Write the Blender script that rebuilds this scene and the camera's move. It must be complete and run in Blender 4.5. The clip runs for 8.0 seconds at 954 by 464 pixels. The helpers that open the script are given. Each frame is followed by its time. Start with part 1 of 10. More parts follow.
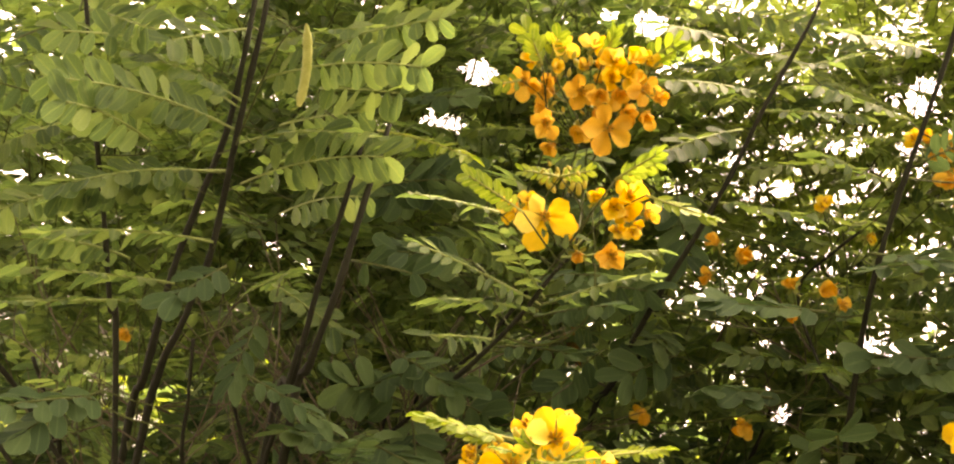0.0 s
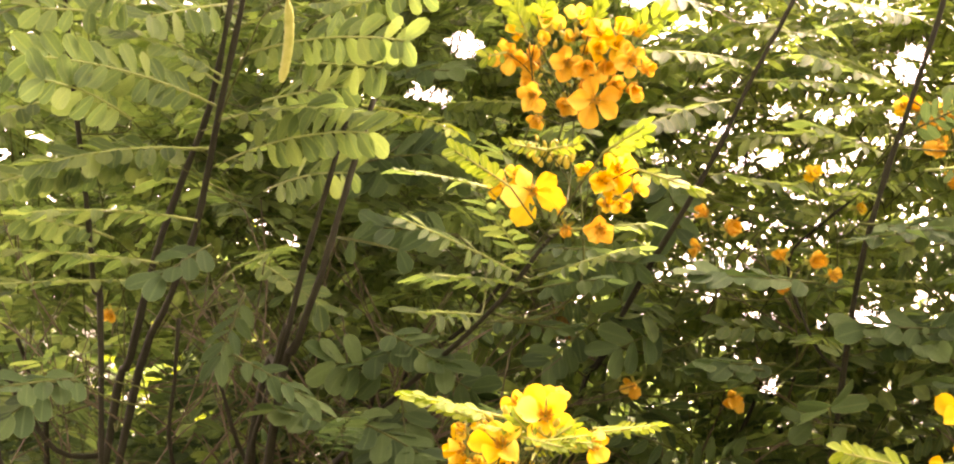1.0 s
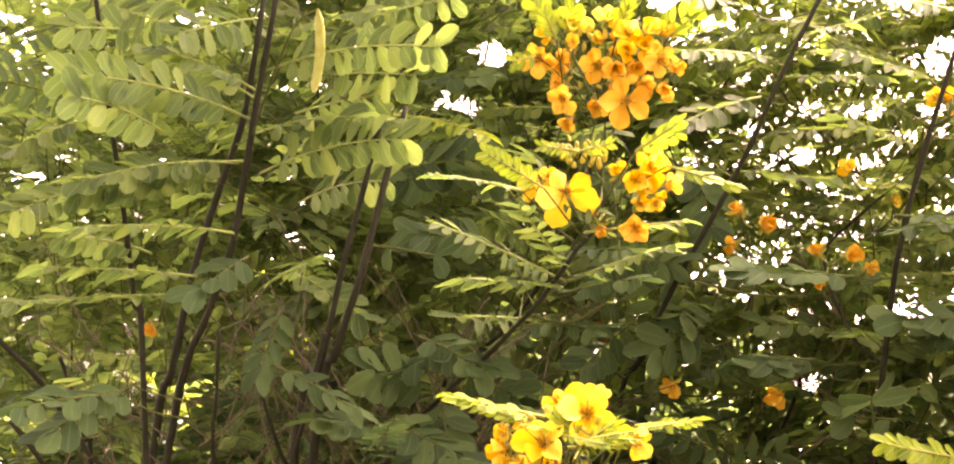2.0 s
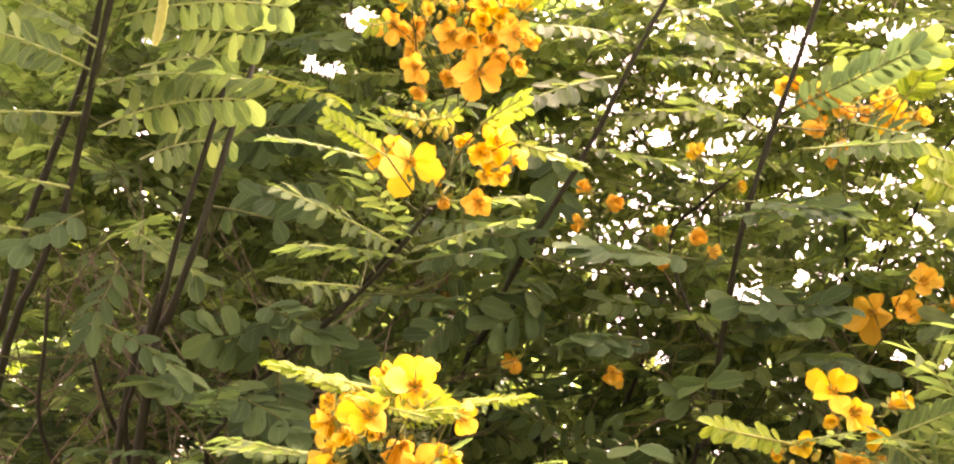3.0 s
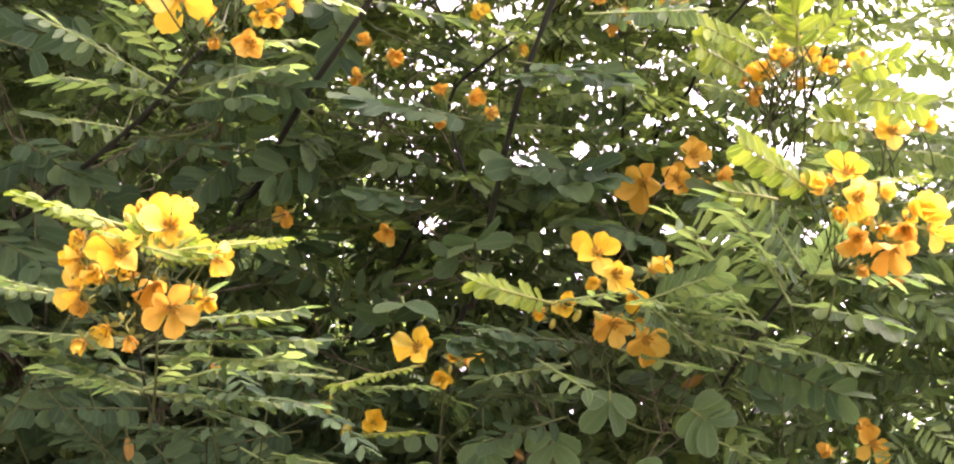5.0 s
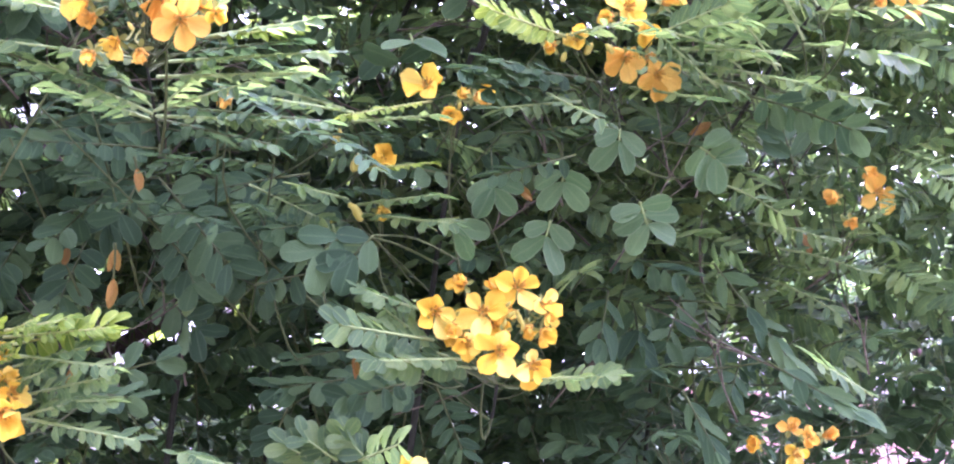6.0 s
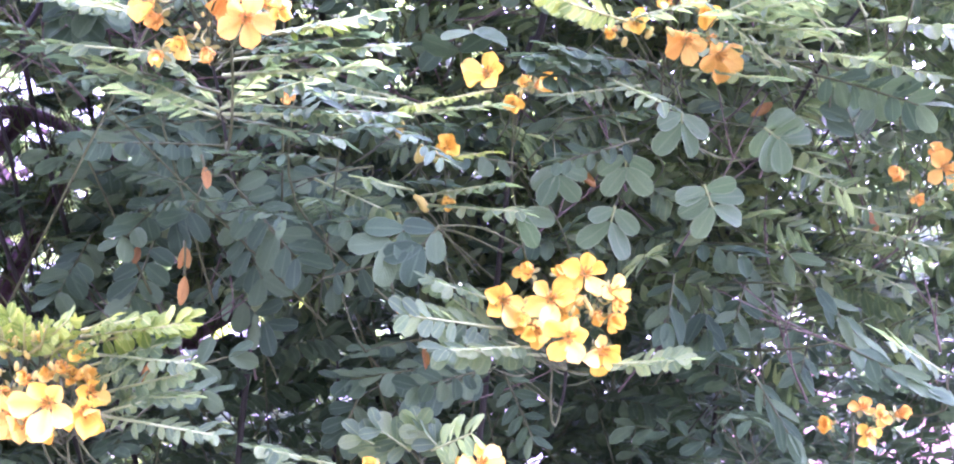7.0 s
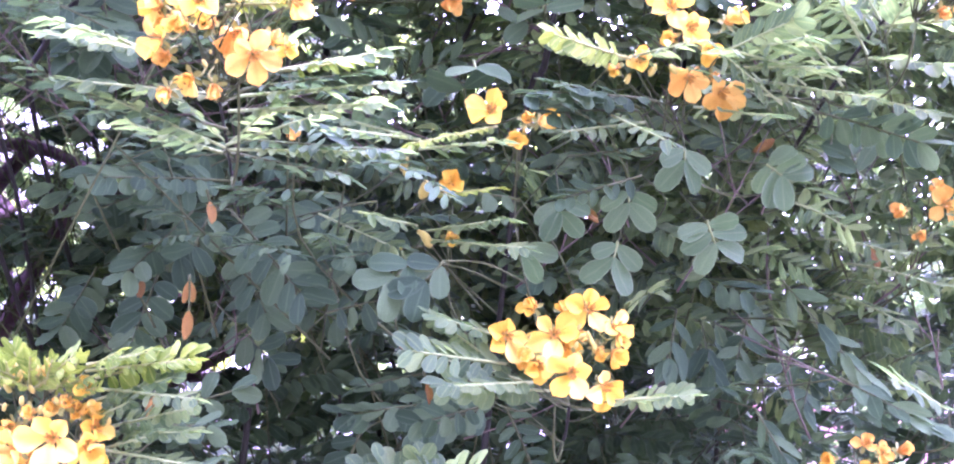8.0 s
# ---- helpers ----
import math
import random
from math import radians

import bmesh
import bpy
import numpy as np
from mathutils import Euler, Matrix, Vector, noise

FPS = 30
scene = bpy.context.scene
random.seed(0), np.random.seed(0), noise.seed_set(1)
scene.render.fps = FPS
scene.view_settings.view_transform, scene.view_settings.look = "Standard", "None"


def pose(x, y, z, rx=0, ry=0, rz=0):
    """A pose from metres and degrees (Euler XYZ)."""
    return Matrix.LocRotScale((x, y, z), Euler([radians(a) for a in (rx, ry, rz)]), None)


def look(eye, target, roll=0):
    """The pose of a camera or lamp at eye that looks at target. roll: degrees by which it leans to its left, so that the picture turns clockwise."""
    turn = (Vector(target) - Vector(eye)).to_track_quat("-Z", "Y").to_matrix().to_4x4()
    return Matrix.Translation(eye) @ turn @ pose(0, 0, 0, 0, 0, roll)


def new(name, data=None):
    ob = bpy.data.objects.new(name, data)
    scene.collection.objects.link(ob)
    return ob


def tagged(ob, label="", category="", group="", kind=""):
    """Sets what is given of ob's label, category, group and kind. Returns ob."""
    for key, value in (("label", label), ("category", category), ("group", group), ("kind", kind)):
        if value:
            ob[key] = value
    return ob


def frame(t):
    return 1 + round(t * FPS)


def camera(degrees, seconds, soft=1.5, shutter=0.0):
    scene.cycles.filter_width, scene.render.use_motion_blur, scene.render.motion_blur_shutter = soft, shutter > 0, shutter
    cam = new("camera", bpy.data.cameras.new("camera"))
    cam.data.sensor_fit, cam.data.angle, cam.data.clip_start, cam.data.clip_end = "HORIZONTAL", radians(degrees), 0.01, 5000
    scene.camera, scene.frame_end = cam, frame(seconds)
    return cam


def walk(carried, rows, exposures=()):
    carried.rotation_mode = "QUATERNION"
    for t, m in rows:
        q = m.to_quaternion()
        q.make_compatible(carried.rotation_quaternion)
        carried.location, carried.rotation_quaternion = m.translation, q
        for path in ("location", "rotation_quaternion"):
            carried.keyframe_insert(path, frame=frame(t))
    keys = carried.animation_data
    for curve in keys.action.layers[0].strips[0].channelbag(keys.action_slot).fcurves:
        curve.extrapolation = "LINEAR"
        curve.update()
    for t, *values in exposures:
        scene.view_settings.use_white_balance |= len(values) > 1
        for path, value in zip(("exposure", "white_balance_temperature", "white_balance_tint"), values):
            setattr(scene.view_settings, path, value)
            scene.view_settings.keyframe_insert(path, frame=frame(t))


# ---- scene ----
cam = camera(38.0, 8.0, 2.1)
PATH = [
    (0, (0.04, -0.073, 1.595), (-0.4577, 1.8002, 2.088), 3.29),
    (0.5, (0.043, -0.076, 1.596), (-0.4674, 1.7991, 2.07), 2.92),
    (1, (0.038, -0.061, 1.601), (-0.4442, 1.8258, 2.0554), 2.40),
    (1.2, (0.038, -0.062, 1.6), (-0.4489, 1.8244, 2.0531), 2.01),
    (2.3, (0.035, -0.065, 1.59), (-0.494, 1.8043, 2.0664), 0.84),
    (2.5, (0.04, -0.063, 1.599), (-0.4342, 1.8266, 2.0529), 1.78),
    (3, (0.061, -0.044, 1.596), (-0.2931, 1.8754, 2.0303), 2.37),
    (3.5, (0.077, -0.035, 1.595), (-0.1636, 1.906, 2.0126), 1.78),
    (4, (0.078, -0.034, 1.589), (-0.0389, 1.9225, 1.9881), 2.27),
    (4.2, (0.083, -0.033, 1.585), (-0.0082, 1.9263, 1.9769), 2.81),
    (5.3, (0.08, -0.015, 1.57), (0.0227, 1.9716, 1.7964), 3.65),
    (5.5, (0.076, -0.013, 1.559), (0.0225, 1.9774, 1.745), 3.70),
    (6, (0.07, -0.005, 1.51), (0.0382, 1.9951, 1.5263), 3.61),
    (6.5, (0.065, -0.011, 1.506), (-0.0103, 1.9874, 1.4979), 3.11),
    (7, (0.06, -0.008, 1.51), (-0.0478, 1.9891, 1.505), 1.98),
    (7.5, (0.058, -0.01, 1.514), (-0.0575, 1.9862, 1.5306), 1.59),
    (8, (0.057, -0.013, 1.513), (-0.0522, 1.9837, 1.5537), 2.17),
]
EXPOSURES = [
    (0.0, 3.0, 9900, 34), (0.5, 3.55, 9400, 42), (1.0, 3.65, 9400, 44), (2.5, 3.76, 9200, 50), (3.5, 3.69, 8100, 48),
    (4.2, 3.42, 7400, 46), (5.5, 3.76, 5900, 58), (6.0, 4.22, 5150, 67), (6.5, 4.72, 5030, 93), (8.0, 4.74, 5000, 94),
]
walk(cam, [(t, look(eye, target, roll)) for t, eye, target, roll in PATH], EXPOSURES)

# ---- light: bright overcast sky, a weak wide sun high behind the shrubs ----
world = bpy.data.worlds.new("overcast_sky")
scene.world = world
world.use_nodes = True
wn, wl = world.node_tree.nodes, world.node_tree.links
sky = wn.new("ShaderNodeTexSky")
sky.sky_type, sky.sun_disc = "NISHITA", False
sky.sun_elevation, sky.sun_rotation = radians(55), radians(28)
sky.air_density, sky.dust_density, sky.ozone_density = 1.0, 4.0, 1.0
grey = wn.new("ShaderNodeHueSaturation")
grey.inputs["Saturation"].default_value = 0.3
wl.new(sky.outputs[0], grey.inputs["Color"])
cloud = wn.new("ShaderNodeMix")
cloud.data_type = "RGBA"
cloud.inputs["Factor"].default_value = 0.55
cloud.inputs["B"].default_value = (6.0, 6.1, 6.3, 1)
wl.new(grey.outputs[0], cloud.inputs["A"])
wl.new(cloud.outputs["Result"], wn["Background"].inputs["Color"])
wn["Background"].inputs["Strength"].default_value = 0.15

sun_data = bpy.data.lights.new("sun", "SUN")
sun_data.energy, sun_data.angle, sun_data.color = 2.4, radians(35), (1.0, 0.95, 0.87)
sun = new("sun", sun_data)
sun.matrix_world = look((1.5, 4.0, 6.0), (0.0, 1.2, 1.5))

# ---- materials ----
def material(name):
    mat = bpy.data.materials.new(name)
    mat.use_nodes = True
    nt = mat.node_tree
    nt.nodes.clear()
    out = nt.nodes.new("ShaderNodeOutputMaterial")
    return mat, nt, out


def node(nt, kind, **inputs):
    n = nt.nodes.new(kind)
    for key, value in inputs.items():
        n.inputs[key.replace("_", " ")].default_value = value
    return n


def ramp(nt, fac, stops):
    n = nt.nodes.new("ShaderNodeValToRGB")
    els = n.color_ramp.elements
    while len(els) < len(stops):
        els.new(0.5)
    for e, (p, c) in zip(els, stops):
        e.position, e.color = p, (*c, 1)
    nt.links.new(fac, n.inputs[0])
    return n.outputs[0]


def chance(nt):
    """One random number for each piece, whether it is an object or an island of a joined mesh."""
    info, geo = nt.nodes.new("ShaderNodeObjectInfo"), nt.nodes.new("ShaderNodeNewGeometry")
    add, fr = nt.nodes.new("ShaderNodeMath"), nt.nodes.new("ShaderNodeMath")
    fr.operation = "FRACT"
    nt.links.new(info.outputs["Random"], add.inputs[0])
    nt.links.new(geo.outputs["Random Per Island"], add.inputs[1])
    nt.links.new(add.outputs[0], fr.inputs[0])
    return fr.outputs[0]


def thin_material(name, stops, glow, through_part, rough, vein, vein_part, blotch, gloss=0.25, rim=None, throat=None):
    """A thin leaf or petal: diffuse and gloss in front, light passing through, a vein along the middle, blotches."""
    mat, nt, out = material(name)
    link = nt.links.new
    base = ramp(nt, chance(nt), stops)
    uv = nt.nodes.new("ShaderNodeUVMap")
    uv.uv_map = "across"
    sep = nt.nodes.new("ShaderNodeSeparateXYZ")
    link(uv.outputs[0], sep.inputs[0])
    # midrib: u runs from 0 to 1 across the blade
    dist = nt.nodes.new("ShaderNodeMath"); dist.operation = "SUBTRACT"; dist.inputs[1].default_value = 0.5
    link(sep.outputs[0], dist.inputs[0])
    ab = nt.nodes.new("ShaderNodeMath"); ab.operation = "ABSOLUTE"
    link(dist.outputs[0], ab.inputs[0])
    rib = nt.nodes.new("ShaderNodeMapRange")
    rib.inputs[1].default_value, rib.inputs[2].default_value = 0.02, 0.07
    rib.inputs[3].default_value, rib.inputs[4].default_value = vein_part, 0.0
    link(ab.outputs[0], rib.inputs[0])
    # side veins slanting off the midrib
    slant = nt.nodes.new("ShaderNodeMath"); slant.operation = "MULTIPLY_ADD"
    slant.inputs[1].default_value = -0.9
    link(ab.outputs[0], slant.inputs[0]); link(sep.outputs[1], slant.inputs[2])
    wave = nt.nodes.new("ShaderNodeMath"); wave.operation = "MULTIPLY"; wave.inputs[1].default_value = 56.0
    link(slant.outputs[0], wave.inputs[0])
    sine = nt.nodes.new("ShaderNodeMath"); sine.operation = "SINE"
    link(wave.outputs[0], sine.inputs[0])
    mix1 = nt.nodes.new("ShaderNodeMix"); mix1.data_type = "RGBA"
    link(rib.outputs[0], mix1.inputs["Factor"]); link(base, mix1.inputs["A"])
    mix1.inputs["B"].default_value = (*vein, 1)
    coloured = mix1.outputs["Result"]
    for tone, source, lo, hi, most in ((rim, ab.outputs[0], 0.42, 0.5, 0.4), (throat, sep.outputs[1], 0.3, 0.05, 0.6)):
        if tone:
            reach = nt.nodes.new("ShaderNodeMapRange")
            reach.inputs[1].default_value, reach.inputs[2].default_value = lo, hi
            reach.inputs[3].default_value, reach.inputs[4].default_value = 0.0, most
            link(source, reach.inputs[0])
            mix = nt.nodes.new("ShaderNodeMix"); mix.data_type = "RGBA"
            link(reach.outputs[0], mix.inputs["Factor"]); link(coloured, mix.inputs["A"])
            mix.inputs["B"].default_value = (*tone, 1)
            coloured = mix.outputs["Result"]
    # blotches at two sizes
    tex = nt.nodes.new("ShaderNodeTexCoord")
    n1 = node(nt, "ShaderNodeTexNoise", Scale=70.0, Detail=4.0)
    link(tex.outputs["Object"], n1.inputs["Vector"])
    br = nt.nodes.new("ShaderNodeMapRange")
    br.inputs[1].default_value, br.inputs[2].default_value = 0.3, 0.7
    br.inputs[3].default_value, br.inputs[4].default_value = 1 - blotch, 1 + blotch
    link(n1.outputs["Fac"], br.inputs[0])
    hsv = nt.nodes.new("ShaderNodeHueSaturation")
    link(coloured, hsv.inputs["Color"]); link(br.outputs[0], hsv.inputs["Value"])
    bump = node(nt, "ShaderNodeBump", Strength=0.25, Distance=0.0006)
    link(sine.outputs[0], bump.inputs["Height"])
    pr = node(nt, "ShaderNodeBsdfPrincipled", Roughness=rough)
    pr.inputs["Specular IOR Level"].default_value = gloss
    link(hsv.outputs[0], pr.inputs["Base Color"]); link(bump.outputs[0], pr.inputs["Normal"])
    tr = nt.nodes.new("ShaderNodeBsdfTranslucent")
    tint = nt.nodes.new("ShaderNodeMix"); tint.data_type = "RGBA"; tint.blend_type = "MULTIPLY"
    tint.inputs["Factor"].default_value = 1.0
    link(hsv.outputs[0], tint.inputs["A"]); tint.inputs["B"].default_value = (*glow, 1)
    link(tint.outputs["Result"], tr.inputs["Color"])
    ms = nt.nodes.new("ShaderNodeMixShader"); ms.inputs[0].default_value = through_part
    link(pr.outputs[0], ms.inputs[1]); link(tr.outputs[0], ms.inputs[2])
    link(ms.outputs[0], out.inputs["Surface"])
    return mat


LEAF = thin_material("senna_leaf", [(0.0, (0.046, 0.086, 0.042)), (0.35, (0.068, 0.12, 0.054)), (0.7, (0.094, 0.152, 0.066)), (1.0, (0.124, 0.18, 0.078))],
                     (2.35, 2.3, 1.15), 0.52, 0.5, (0.16, 0.22, 0.08), 0.4, 0.25, 0.13, rim=(0.2, 0.27, 0.12))
# yellower leaf of the upper crown, brightened: backlight is put into its colour
BACKLIT = thin_material("backlit_leaf", [(0.0, (0.074, 0.124, 0.038)), (0.5, (0.106, 0.166, 0.05)), (1.0, (0.15, 0.212, 0.064))],
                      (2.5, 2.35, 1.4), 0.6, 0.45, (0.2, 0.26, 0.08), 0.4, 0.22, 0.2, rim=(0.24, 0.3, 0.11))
# paler, cooler leaf copy: the light that falls on these is in the colour
LITLEAF = thin_material("lit_leaf", [(0.0, (0.07, 0.132, 0.056)), (0.5, (0.094, 0.166, 0.072)), (1.0, (0.126, 0.205, 0.094))],
                      (2.2, 2.3, 1.5), 0.45, 0.5, (0.18, 0.26, 0.12), 0.3, 0.25, 0.12, rim=(0.29, 0.37, 0.22))
YOUNG = thin_material("young_leaf", [(0.0, (0.1, 0.172, 0.024)), (0.5, (0.16, 0.245, 0.032)), (1.0, (0.245, 0.325, 0.045))],
                      (1.6, 1.6, 0.8), 0.4, 0.45, (0.4, 0.45, 0.12), 0.5, 0.15, 0.15, rim=(0.28, 0.34, 0.07))
# greyer older leaf, also darkened: shade inside the shrubs is in its colour
DARKLEAF = thin_material("old_shaded_leaf", [(0.0, (0.027, 0.056, 0.026)), (0.5, (0.044, 0.086, 0.036)), (1.0, (0.072, 0.122, 0.049))],
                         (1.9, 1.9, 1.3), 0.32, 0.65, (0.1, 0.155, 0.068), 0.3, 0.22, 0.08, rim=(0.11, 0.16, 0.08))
PETAL = thin_material("yellow_petal", [(0.0, (0.82, 0.53, 0.025)), (0.5, (0.86, 0.61, 0.045)), (1.0, (0.89, 0.73, 0.15))],
                      (1.05, 1.0, 1.0), 0.4, 0.5, (0.85, 0.5, 0.02), 0.15, 0.14, throat=(0.82, 0.52, 0.03))
ORANGE = thin_material("faded_petal", [(0.0, (0.73, 0.41, 0.045)), (0.6, (0.78, 0.49, 0.065)), (1.0, (0.83, 0.58, 0.11))],
                       (1.05, 1.0, 1.0), 0.42, 0.55, (0.6, 0.3, 0.04), 0.2, 0.2, throat=(0.7, 0.37, 0.035))
DRY = thin_material("dry_leaf", [(0.0, (0.16, 0.095, 0.018)), (1.0, (0.3, 0.185, 0.032))],
                    (1.2, 1.0, 0.8), 0.35, 0.6, (0.3, 0.15, 0.05), 0.4, 0.3)


def solid_material(name, dark, light, scale, rough, bump_size=0.001, detail=8.0, stretch=(1, 1, 1)):
    mat, nt, out = material(name)
    link = nt.links.new
    tex = nt.nodes.new("ShaderNodeTexCoord")
    mp = nt.nodes.new("ShaderNodeMapping")
    mp.inputs["Scale"].default_value = stretch
    link(tex.outputs["Object"], mp.inputs[0])
    n1 = node(nt, "ShaderNodeTexNoise", Scale=scale, Detail=detail, Roughness=0.65)
    n2 = node(nt, "ShaderNodeTexNoise", Scale=scale * 0.13, Detail=3.0)
    link(mp.outputs[0], n1.inputs["Vector"]); link(mp.outputs[0], n2.inputs["Vector"])
    mx = nt.nodes.new("ShaderNodeMath"); mx.operation = "MULTIPLY_ADD"; mx.inputs[1].default_value = 0.6
    half = nt.nodes.new("ShaderNodeMath"); half.operation = "MULTIPLY"; half.inputs[1].default_value = 0.4
    link(n2.outputs["Fac"], half.inputs[0])
    link(n1.outputs["Fac"], mx.inputs[0]); link(half.outputs[0], mx.inputs[2])
    col = ramp(nt, mx.outputs[0], [(0.32, dark), (0.68, light)])
    pr = node(nt, "ShaderNodeBsdfPrincipled", Roughness=rough)
    pr.inputs["Specular IOR Level"].default_value = 0.2
    bump = node(nt, "ShaderNodeBump", Strength=0.7, Distance=bump_size)
    link(n1.outputs["Fac"], bump.inputs["Height"])
    link(col, pr.inputs["Base Color"]); link(bump.outputs[0], pr.inputs["Normal"])
    link(pr.outputs[0], out.inputs["Surface"])
    return mat


BARK = solid_material("stem_bark", (0.01, 0.011, 0.006), (0.03, 0.033, 0.02), 160, 0.8, 0.0008, stretch=(1, 1, 0.35))
LIMB = solid_material("limb_bark", (0.03, 0.018, 0.018), (0.11, 0.07, 0.066), 60, 0.85, 0.002, stretch=(1, 1, 0.5))
DRYTWIG = solid_material("dry_twig", (0.05, 0.042, 0.026), (0.13, 0.11, 0.07), 180, 0.8, 0.0004)
TWIG = solid_material("green_twig", (0.03, 0.042, 0.01), (0.085, 0.11, 0.03), 200, 0.6, 0.0003)
RACHIS = solid_material("leaf_stalk", (0.16, 0.23, 0.07), (0.28, 0.36, 0.12), 220, 0.6, 0.0003)
YOUNGTWIG = solid_material("young_twig", (0.16, 0.2, 0.04), (0.3, 0.33, 0.09), 220, 0.6, 0.0003)
BUD = solid_material("flower_bud", (0.3, 0.29, 0.05), (0.5, 0.43, 0.08), 240, 0.5, 0.0002)
STAMEN = solid_material("stamen", (0.42, 0.2, 0.02), (0.7, 0.42, 0.06), 300, 0.5, 0.0002)
PODSKIN = solid_material("pod_skin", (0.2, 0.25, 0.05), (0.4, 0.42, 0.14), 120, 0.5, 0.0006)
SOIL = solid_material("dark_soil", (0.04, 0.035, 0.027), (0.11, 0.1, 0.075), 9, 0.95, 0.02)
BRICK = solid_material("pale_brick", (0.38, 0.2, 0.16), (0.55, 0.34, 0.29), 14, 0.9, 0.002)
MORTAR = solid_material("mortar", (0.5, 0.46, 0.43), (0.66, 0.62, 0.6), 20, 0.95, 0.002)
TILE = solid_material("roof_tile", (0.15, 0.13, 0.12), (0.26, 0.24, 0.22), 8, 0.85, 0.003)
# for the added wall behind the camera, dark to cut the light it returns
BLOCKER_DARK = solid_material("blocker_dark", (0.05, 0.06, 0.04), (0.12, 0.13, 0.095), 5, 0.95, 0.003)
PLASTER = solid_material("plaster", (0.6, 0.61, 0.56), (0.74, 0.75, 0.7), 5, 0.9, 0.002)


# ---- building helpers ----
def mesh_of(name, verts, faces, mat, across=None, smooth=True):
    me = bpy.data.meshes.new(name)
    me.from_pydata([tuple(v) for v in verts], [], faces)
    if across is not None:
        layer = me.uv_layers.new(name="across")
        loops = np.empty(len(me.loops), dtype=np.int32)
        me.loops.foreach_get("vertex_index", loops)
        layer.data.foreach_set("uv", np.asarray(across, dtype=np.float32)[loops].ravel())
    me.materials.append(mat)
    if smooth:
        me.polygons.foreach_set("use_smooth", [True] * len(me.polygons))
    me.update()
    return me


def part(name, mesh, parent, m=None, label=""):
    ob = new(name, mesh)
    ob.parent = parent
    if m is not None:
        ob.matrix_basis = m
    return tagged(ob, label)


def blade(rows, cup, bend, wave=0.0):
    """A thin blade along +y, one long: half widths by length; cup lifts the edges, bend drops the tip."""
    verts, across, faces = [], [], []
    for k, (y, w) in enumerate(rows):
        for s in (-1, 0, 1):
            verts.append((s * w, y, cup * w * abs(s) - bend * y * y + wave * math.sin(9 * y + 2 * s) * w))
            across.append((0.5 + 0.5 * s, y))
        if k:
            a = 3 * k - 3
            faces += [(a, a + 1, a + 4, a + 3), (a + 1, a + 2, a + 5, a + 4)]
    return verts, faces, across


ROUND = [(0, 0.025), (0.1, 0.12), (0.3, 0.225), (0.56, 0.285), (0.79, 0.275), (0.94, 0.18), (1.0, 0.05)]
BROAD = [(0, 0.03), (0.1, 0.13), (0.3, 0.235), (0.56, 0.295), (0.79, 0.28), (0.94, 0.18), (1.0, 0.05)]
OVAL = [(0, 0.02), (0.12, 0.11), (0.32, 0.19), (0.52, 0.205), (0.74, 0.165), (0.91, 0.085), (1.0, 0.012)]
SLIM = [(0, 0.02), (0.14, 0.085), (0.34, 0.135), (0.55, 0.145), (0.76, 0.115), (0.92, 0.06), (1.0, 0.008)]
SHORT = [(0, 0.02), (0.3, 0.17), (0.62, 0.23), (0.88, 0.17), (1.0, 0.03)]
FINE = [(0, 0.02), (0.3, 0.14), (0.6, 0.175), (0.87, 0.12), (1.0, 0.015)]
FAR = [(0, 0.03), (0.4, 0.21), (0.8, 0.21), (1.0, 0.03)]
SHAPES = {"broad": BROAD, "round": ROUND, "oval": OVAL, "slim": SLIM}
BLADES = {}
for shape_name, shape_rows in SHAPES.items():
    for mat_name, mat in (("leaf", LEAF), ("backlit", BACKLIT), ("lit", LITLEAF), ("young", YOUNG), ("old", DARKLEAF), ("dry", DRY)):
        BLADES[shape_name, mat_name] = [mesh_of("leaflet", *blade(shape_rows, c, b, w)[:2], mat, blade(shape_rows, c, b, w)[2])
                                        for c, b, w in ((0.25, 0.05, 0.0), (0.45, 0.14, 0.1), (0.1, -0.06, 0.12))]
PETAL_ROWS = [(0, 0.035), (0.14, 0.065), (0.3, 0.17), (0.48, 0.285), (0.68, 0.355), (0.85, 0.325), (0.955, 0.21), (1.0, 0.08)]


def petal_blade(cup, lift, wave, skew, notch=0.0):
    """A petal along +y: narrow claw, broad spoon-shaped blade with an uneven rim."""
    verts, across, faces = [], [], []
    for k, (y, w) in enumerate(PETAL_ROWS):
        for c in range(5):
            s = (c - 2) / 2
            end = y - notch * (1 - abs(s)) * max(0.0, y - 0.8) / 0.2 - 0.05 * s * s * y
            z = cup * w * s * s + lift * (y * y - 0.55 * y ** 4) + wave * w * math.sin(7 * y + 3.1 * s + 9 * skew) * abs(s)
            verts.append((s * w + skew * y * y * 0.25, end, z))
            across.append((0.5 + 0.5 * s, y))
        if k:
            for c in range(4):
                a = 5 * k - 5 + c
                faces.append((a, a + 1, a + 6, a + 5))
    return verts, faces, across


PETAL_FORMS = ((0.7, 0.15, 0.2, 0.12), (0.95, 0.4, 0.25, -0.18, 0.06), (0.55, -0.25, 0.3, 0.22), (0.85, -0.1, 0.32, -0.28, 0.1), (1.15, 0.55, 0.22, 0.08), (0.75, -0.5, 0.28, 0.15, 0.06))
PETALS = {}
